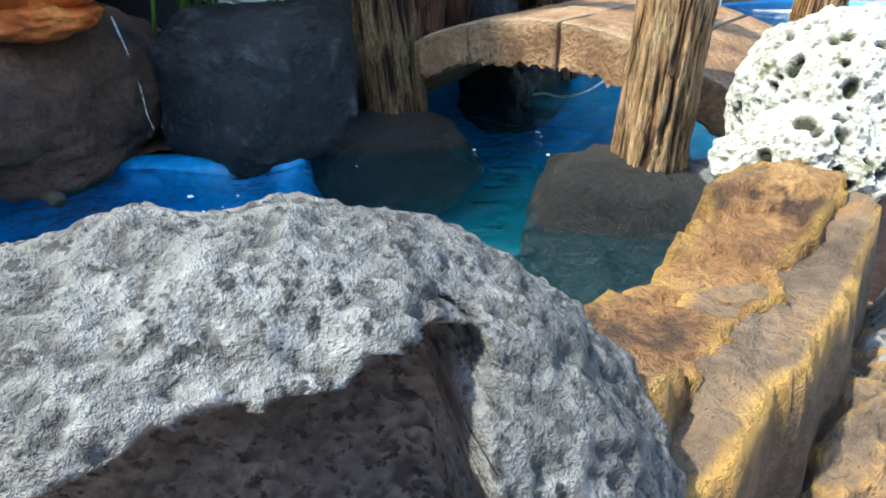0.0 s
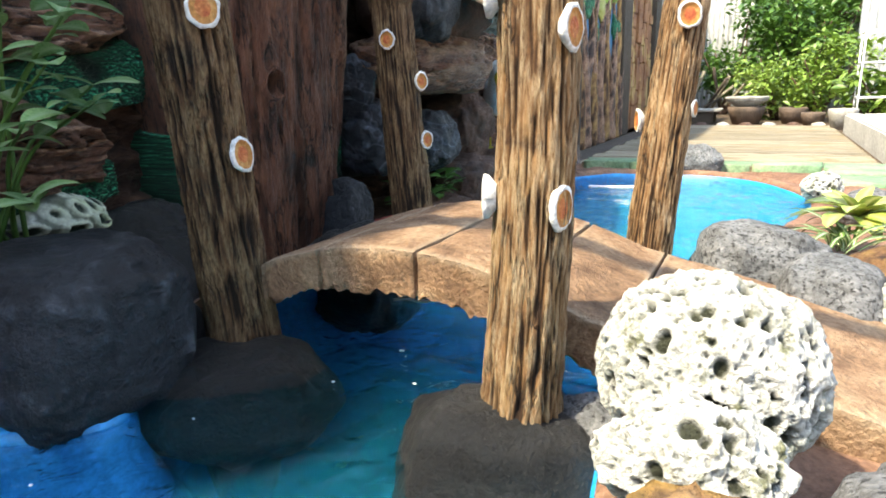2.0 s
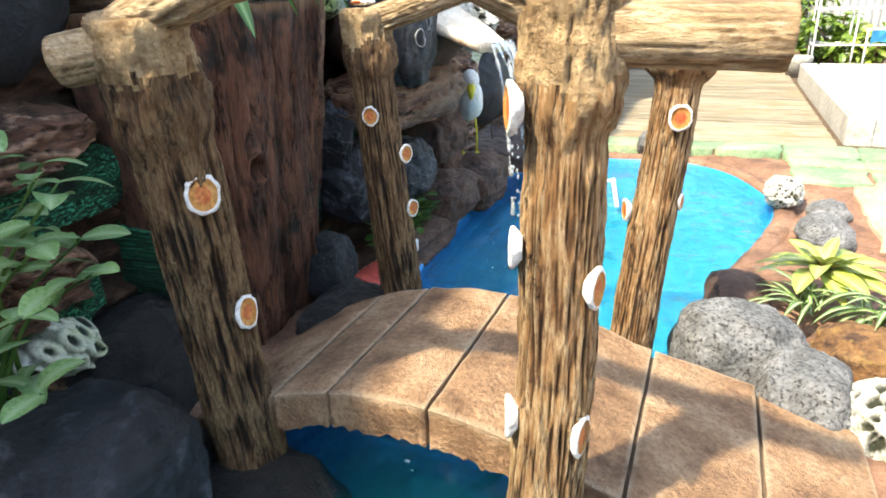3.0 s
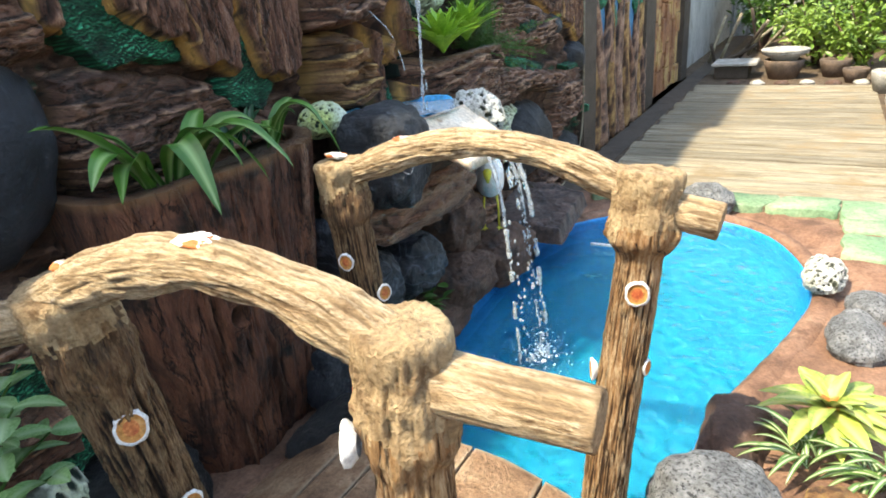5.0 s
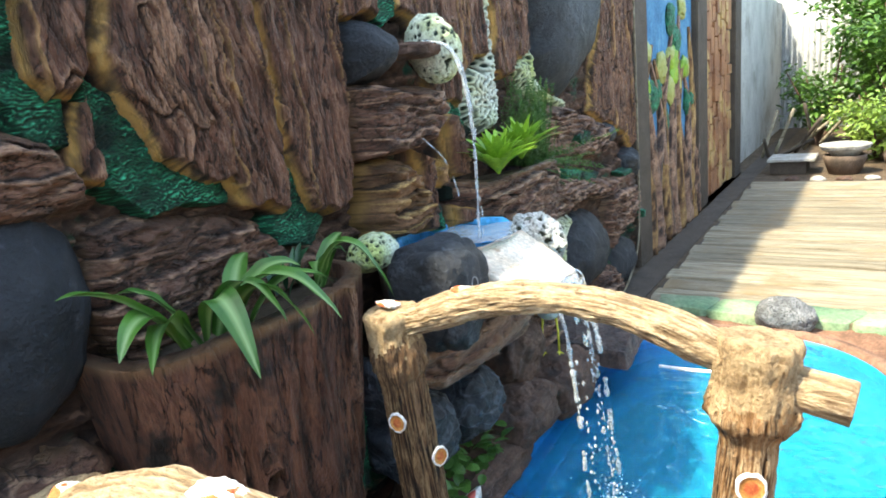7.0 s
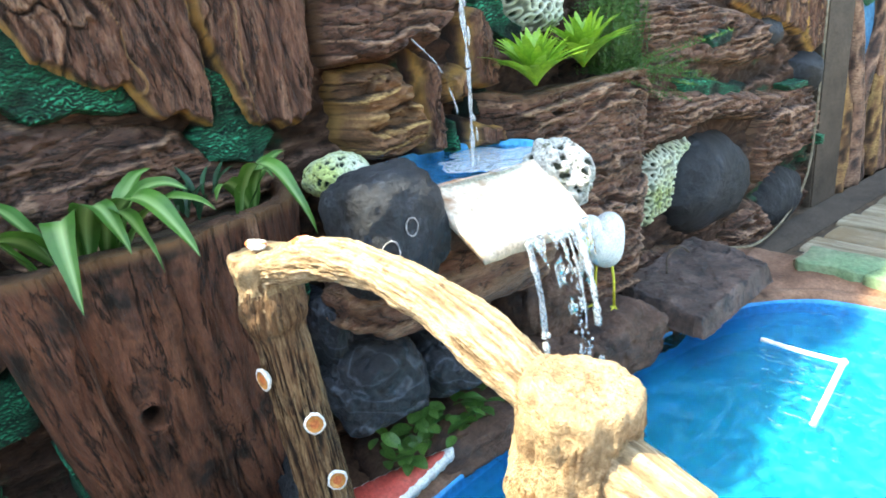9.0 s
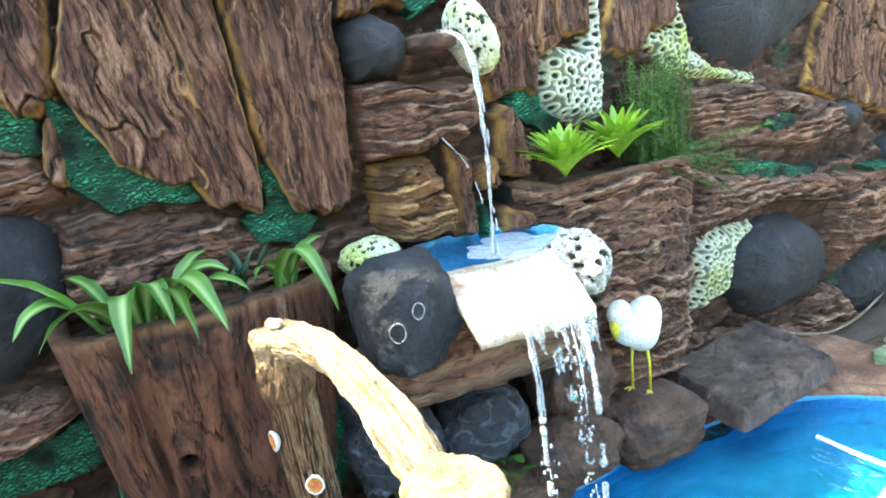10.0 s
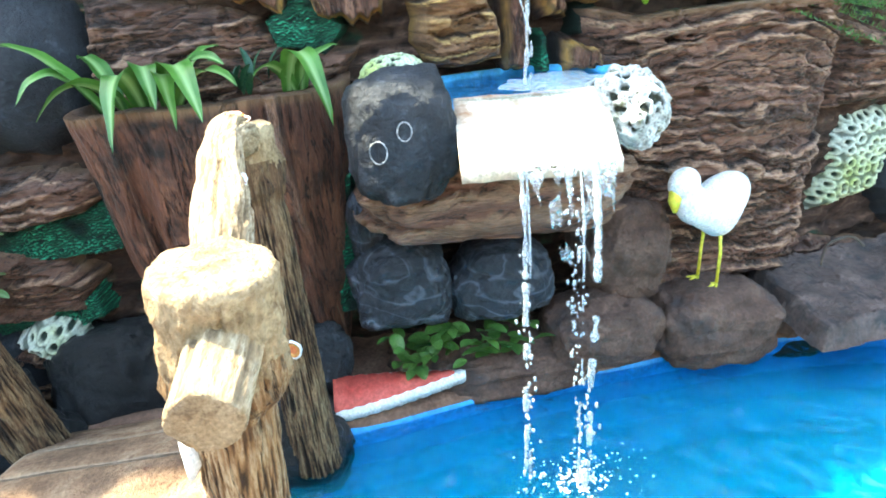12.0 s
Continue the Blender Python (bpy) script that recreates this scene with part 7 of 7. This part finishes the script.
# pale wire under the bridge
v, f, a = tube(along([(-0.83, 1.37, 0.115), (-0.79, 1.36, 0.125), (-0.75, 1.37, 0.12), (-0.72, 1.42, 0.125), (-0.725, 1.53, 0.13)], 40), 0.003, 8)
tagged(put("wire", v, f, WHITEPVC, attrs=a), "pale bent wire in the water under the bridge", "wire")

# ---- garden beyond the pond ----
KERB = thing("raised_bed", (1.2, 5.6, 0.1), "low pale concrete raised platform with a kerb", "concrete platform")
block("kerb", 0.5, 0.64, 4.35, 7.1, 0.05, 0.27, CONCRETE, KERB, bevel=0.012)
block("kerb", 0.64, 3.2, 4.35, 4.5, 0.05, 0.27, CONCRETE, KERB, bevel=0.012)
block("kerb", 0.64, 3.2, 6.95, 7.1, 0.05, 0.27, CONCRETE, KERB, bevel=0.012)
block("slab", 0.64, 3.2, 4.5, 6.95, 0.05, 0.21, LIPM, KERB, "pale tiled floor", bevel=0.004)
block("wall_block", 1.3, 1.75, 6.6, 6.95, 0.21, 0.42, CONCRETE, KERB, bevel=0.015)

CLAY = stone_material("clay_pot", [(0.3, (0.06, 0.045, 0.035)), (0.7, (0.17, 0.12, 0.09))], 8, 70, 0.8, 0.4)
PALEPOT = stone_material("pale_pot", [(0.3, (0.2, 0.19, 0.17)), (0.7, (0.44, 0.42, 0.38))], 8, 70, 0.8, 0.4)


def lathe(name, profile, c, mat, parent=None, n=32):
    th = np.linspace(0, 2 * np.pi, n, endpoint=False)
    v, f = band([np.column_stack([c[0] + r * np.cos(th), c[1] + r * np.sin(th), np.full(n, c[2] + z)]) for r, z in profile])
    return put(name, v, f, mat, parent)


def flower_pot(c, r, h, mat, label):
    pot = thing("flower_pot", c, label, "flower pot")
    lathe("body", [(0.01, 0.0), (r * 0.7, 0.0), (r * 0.95, h * 0.7), (r, h * 0.95), (r * 0.93, h), (r * 0.86, h * 0.92), (r * 0.8, h * 0.8)], c, mat, pot)
    lathe("soil", [(r * 0.84, h * 0.82), (r * 0.4, h * 0.85), (0.005, h * 0.86)], c, SOIL, pot)
    return pot


def dish(c, r, mat, label):
    d = thing("stone_dish", c, label, "dish", "stacked dishes")
    lathe("bowl", [(0.01, 0), (r * 0.55, 0), (r * 0.62, 0.03), (r * 0.95, 0.07), (r, 0.1), (r * 0.94, 0.105), (r * 0.6, 0.05), (0.01, 0.04)], c, mat, d)
    lathe("rim", [(r * 0.93, 0.105), (r * 0.97, 0.12), (r * 1.03, 0.115), (r * 1.02, 0.1)], c, mat, d)
    return d


flower_pot((-0.36, 8.4, 0.1), 0.2, 0.2, CLAY, "dark clay bowl on the soil")
dish((-0.36, 8.4, 0.29), 0.23, PALEPOT, "pale weathered stone dish on a clay bowl")
flower_pot((0.12, 8.5, 0.1), 0.15, 0.18, CLAY, "dark round clay pot beside the stone dish")
flower_pot((0.52, 7.5, 0.1), 0.13, 0.2, PALEPOT, "small pale round pot by the raised platform")
flower_pot((0.3, 8.1, 0.1), 0.12, 0.14, CLAY, "small brown clay pot on the soil")
flower_pot((0.85, 8.2, 0.1), 0.18, 0.25, CLAY, "brown clay pot under the bush")
box_ = thing("crate", (-0.85, 8.55, 0.1), "pale board lying on a dark crate by the wall", "crate")
block("body", -1.05, -0.7, 8.35, 8.75, 0.1, 0.24, DARKPOST, box_)
block("lid", -1.08, -0.62, 8.3, 8.78, 0.243, 0.27, PALEPOT, box_)
for k in range(7):
    rock("stone", "small weathered stone on the soil edge of the path", "stone", PALEPOT if k % 2 else BROWNROCK, (-0.8 + 0.23 * k, 7.98 + 0.05 * math.sin(k * 3), 0.11), (0.07, 0.05, 0.035), 600 + k, "stones at the path end", level=4)

SIMPLE = leaf_points(1.0, 0.42, 10, 35, 1, n=5)


def bush(label, category, c, size, leaves, mat, seed, leaf=0.09, stems=6, name="bush", height=None):
    """Stems with a crown of many separate leaves, in loose clumps."""
    r_ = np.random.RandomState(seed)
    b = thing(name, c, label, category)
    tips = []
    for k in range(stems):
        tip = np.array(c) + np.array((r_.uniform(-0.8, 0.8) * size[0], r_.uniform(-0.8, 0.8) * size[1], size[2] * r_.uniform(0.45, 1.0)))
        p = along([np.array(c) + r_.normal(size=3) * 0.04 * np.array((1, 1, 0)), (np.array(c) + tip) / 2 + r_.normal(size=3) * 0.06, tip], 12)
        v, f, a = tube(p, np.linspace(0.018, 0.005, 12) * (1 + size[2] * 0.3), 7)
        put("stem", v, f, BROWNROCK, b, attrs=a)
        tips.append(p)
    v0, f0, rd = SIMPLE
    n0 = len(v0)
    clumps = []
    for p in tips:
        for _ in range(5):
            clumps.append(p[r_.randint(4, 12)] + r_.normal(size=3) * np.array((0.16, 0.16, 0.1)) * size[0])
    V, F, A = [], [], []
    for k in range(leaves):
        q = clumps[r_.randint(len(clumps))] + r_.normal(size=3) * 0.17 * size[0] * np.array((1, 1, 0.8))
        m_ = np.array(Euler((r_.uniform(-0.8, 0.8), r_.uniform(-0.6, 0.9), r_.uniform(0, 6.28))).to_matrix())
        V.append(v0 @ m_.T * leaf * r_.uniform(0.6, 1.3) + q)
        F.extend([tuple(i + k * n0 for i in t) for t in f0])
    put("crown", np.vstack(V), F, mat, b, attrs={"ridge": np.tile(rd * 0.3, leaves)})
    return b


GLOSSY = leaf_material("glossy_leaf", (0.03, 0.09, 0.015), (0.1, 0.2, 0.03))
PALEGREEN = leaf_material("pale_green_leaf", (0.16, 0.27, 0.04), (0.36, 0.46, 0.1))
bush("bright green leafy bush behind the clay pots", "bush", (0.35, 8.9, 0.1), (0.55, 0.45, 0.95), 1500, FARLEAF, 701, 0.085)
bush("pale yellow-green bush beside the clay pots", "bush", (0.0, 9.3, 0.1), (0.5, 0.5, 0.85), 1300, PALEGREEN, 702, 0.08)
bush("broad-leaved green plant by the raised platform", "bush", (0.85, 8.0, 0.1), (0.35, 0.3, 0.6), 420, FARLEAF, 703, 0.13)
bush("dark glossy bush at the end of the wall", "bush", (-0.75, 10.9, 0.1), (0.6, 0.6, 1.5), 1700, GLOSSY, 704, 0.1)
bush("tall leafy shrub at the back of the garden", "bush", (0.3, 10.9, 0.1), (0.9, 0.6, 1.9), 2300, GLOSSY, 705, 0.11, 9)
bush("tall leafy shrub in front of the metal fence", "bush", (1.6, 10.6, 0.1), (0.7, 0.5, 1.2), 1300, FARLEAF, 706, 0.1, 8)
bush("low yellow-green plant at the soil edge", "bush", (1.15, 7.75, 0.1), (0.3, 0.25, 0.45), 380, PALEGREEN, 707, 0.09, 5)


def tree(c, h, seed, label):
    r_ = np.random.RandomState(seed)
    t_ = thing("tree", c, label, "tree")
    p = along([c, (c[0] + 0.1, c[1], c[2] + h * 0.35), (c[0] - 0.05, c[1] + 0.1, c[2] + h * 0.7)], 24)
    v, f, a = tube(p, np.linspace(0.09, 0.035, 24), 14, 0.01, seed)
    put("trunk", v, f, BROWNROCK, t_, attrs=a)
    limbs = []
    for k in range(9):
        s_ = p[10 + k]
        tip = s_ + np.array((r_.uniform(-1, 1), r_.uniform(-0.9, 0.9), r_.uniform(0.3, 1.1))) * h * 0.26
        q = along([s_, (s_ + tip) / 2 + r_.normal(size=3) * 0.06, tip], 12)
        v, f, a = tube(q, np.linspace(0.03, 0.008, 12), 8)
        put("limb", v, f, BROWNROCK, t_, attrs=a)
        limbs.append(q)
    v0, f0, rd = SIMPLE
    n0 = len(v0)
    V, F = [], []
    N_ = 3400
    for k in range(N_):
        q = limbs[r_.randint(9)][r_.randint(3, 12)] + r_.normal(size=3) * 0.2
        m_ = np.array(Euler((r_.uniform(-0.9, 0.9), r_.uniform(-0.6, 0.9), r_.uniform(0, 6.28))).to_matrix())
        V.append(v0 @ m_.T * 0.12 * r_.uniform(0.6, 1.3) + q)
        F.extend([tuple(i + k * n0 for i in t) for t in f0])
    put("crown", np.vstack(V), F, GLOSSY, t_, attrs={"ridge": np.tile(rd * 0.2, N_)})


tree((-0.3, 12.4, 0.1), 3.6, 801, "leafy garden tree behind the bushes")
tree((1.1, 12.6, 0.1), 3.4, 802, "leafy garden tree behind the bushes")

# corrugated grey fence at the back
METAL = stone_material("weathered_sheet", [(0.3, (0.2, 0.21, 0.21)), (0.6, (0.32, 0.33, 0.33)), (0.8, (0.42, 0.42, 0.4))], 2, 30, 0.55, 0.2, (1, 1, 0.3))
xs = np.linspace(-1.75, 4.3, 420)
yv = 13.3 + 0.025 * np.sin(xs * 75)
v = np.vstack([np.column_stack([xs, yv, np.full(len(xs), 0.05)]), np.column_stack([xs, yv, np.full(len(xs), 2.5)]), np.column_stack([xs, yv + 0.01, np.full(len(xs), 2.5)]), np.column_stack([xs, yv + 0.01, np.full(len(xs), 0.05)])])
n = len(xs)
f = [(r * n + i, r * n + i + 1, (r + 1) * n + i + 1, (r + 1) * n + i) for r in range(3) for i in range(n - 1)]
tagged(put("fence", v, f, METAL), "weathered grey corrugated sheet fence", "fence", kind="structure")
xs = np.linspace(0.75, 4.2, 240)
yv = 9.6 + 0.025 * np.sin(xs * 75)
v = np.vstack([np.column_stack([xs, yv, np.full(len(xs), 0.05)]), np.column_stack([xs, yv, np.full(len(xs), 2.3)]), np.column_stack([xs, yv + 0.01, np.full(len(xs), 2.3)]), np.column_stack([xs, yv + 0.01, np.full(len(xs), 0.05)])])
n = len(xs)
f = [(r * n + i, r * n + i + 1, (r + 1) * n + i + 1, (r + 1) * n + i) for r in range(3) for i in range(n - 1)]
tagged(put("fence", v, f, METAL), "weathered grey corrugated sheet fence beside the bushes", "fence", kind="structure")

# white wire rack with a blue cloth
RACK = thing("wire_rack", (0.95, 7.6, 0.1), "white thin-rod plant rack beside the raised platform", "plant rack")
def rod(a_, b_, r=0.009, name="rod", mat=None):
    v, f, a = tube(np.linspace(a_, b_, 4), r, 8)
    put(name, v, f, mat or WHITEPVC, RACK, attrs=a)
for x in (0.62, 0.95, 1.3):
    for y in (7.45, 7.75):
        rod((x, y, 0.1), (x, y, 1.05))
for z in (0.4, 0.72, 1.0):
    for y in (7.45, 7.75):
        rod((0.62, y, z), (1.3, y, z))
    for x in (0.62, 0.95, 1.3):
        rod((x, 7.45, z), (x, 7.75, z))
CLOTHM = stone_material("blue_cloth", [(0.3, (0.02, 0.2, 0.42)), (0.7, (0.04, 0.3, 0.55))], 8, 90, 0.8, 0.3)
n, m = 18, 10
U, W = np.meshgrid(np.linspace(0, 1, n), np.linspace(0, 1, m))
v = np.column_stack([1.0 + 0.42 * U.ravel(), 7.0 + 0.03 * np.sin(U.ravel() * 9) + 0.02 * W.ravel(), 0.56 - 0.12 * W.ravel() * (1 - 0.6 * U.ravel()) + 0.01 * np.sin(U.ravel() * 14)])
v = np.vstack([v, v + np.array((0, 0.006, 0))])
f = [(j * n + i, j * n + i + 1, (j + 1) * n + i + 1, (j + 1) * n + i) for j in range(m - 1) for i in range(n - 1)]
f += [tuple(x + n * m for x in t[::-1]) for t in f]
cloth = thing("drying_rail", (1.2, 7.0, 0.21), "blue cloth hung over a thin pale rail", "drying rail")
put("cloth", v, f, CLOTHM, cloth)
v, f, a = tube([(0.95, 7.0, 0.565), (1.6, 7.0, 0.565)], 0.008, 8)
put("bar", v, f, WHITEPVC, cloth, attrs=a)
for x in (0.97, 1.58):
    v, f, a = tube([(x, 7.0, 0.25), (x, 7.0, 0.565)], 0.008, 8)
    put("leg", v, f, WHITEPVC, cloth, attrs=a)
v, f, a = tube(along([(-1.45, 9.0, 2.16), (-0.9, 9.0, 2.0), (0.1, 9.0, 1.86), (1.2, 9.0, 1.98), (2.6, 9.0, 2.25)], 60), 0.012, 8)
tagged(put("cable", v, f, WHITEPVC, attrs=a), "white cable slung across the garden", "cable")
# lean-to debris at the wall end
deb = thing("plank_pile", (-1.1, 9.6, 0.1), "pile of old boards and sticks against the wall", "board pile")
for k in range(9):
    p0 = np.array((-1.3 + 0.08 * k, 9.3 + rng.uniform(0, 0.6), 0.11 + 0.02 * k))
    p1 = p0 + np.array((rng.uniform(-0.2, 0.5), rng.uniform(-0.3, 0.4), rng.uniform(0.1, 0.6)))
    v, f, a = tube(np.linspace(p0, p1, 5), 0.02, 8)
    put("stick", v, f, (PLANK, DARKPOST)[k % 2], deb, attrs=a)
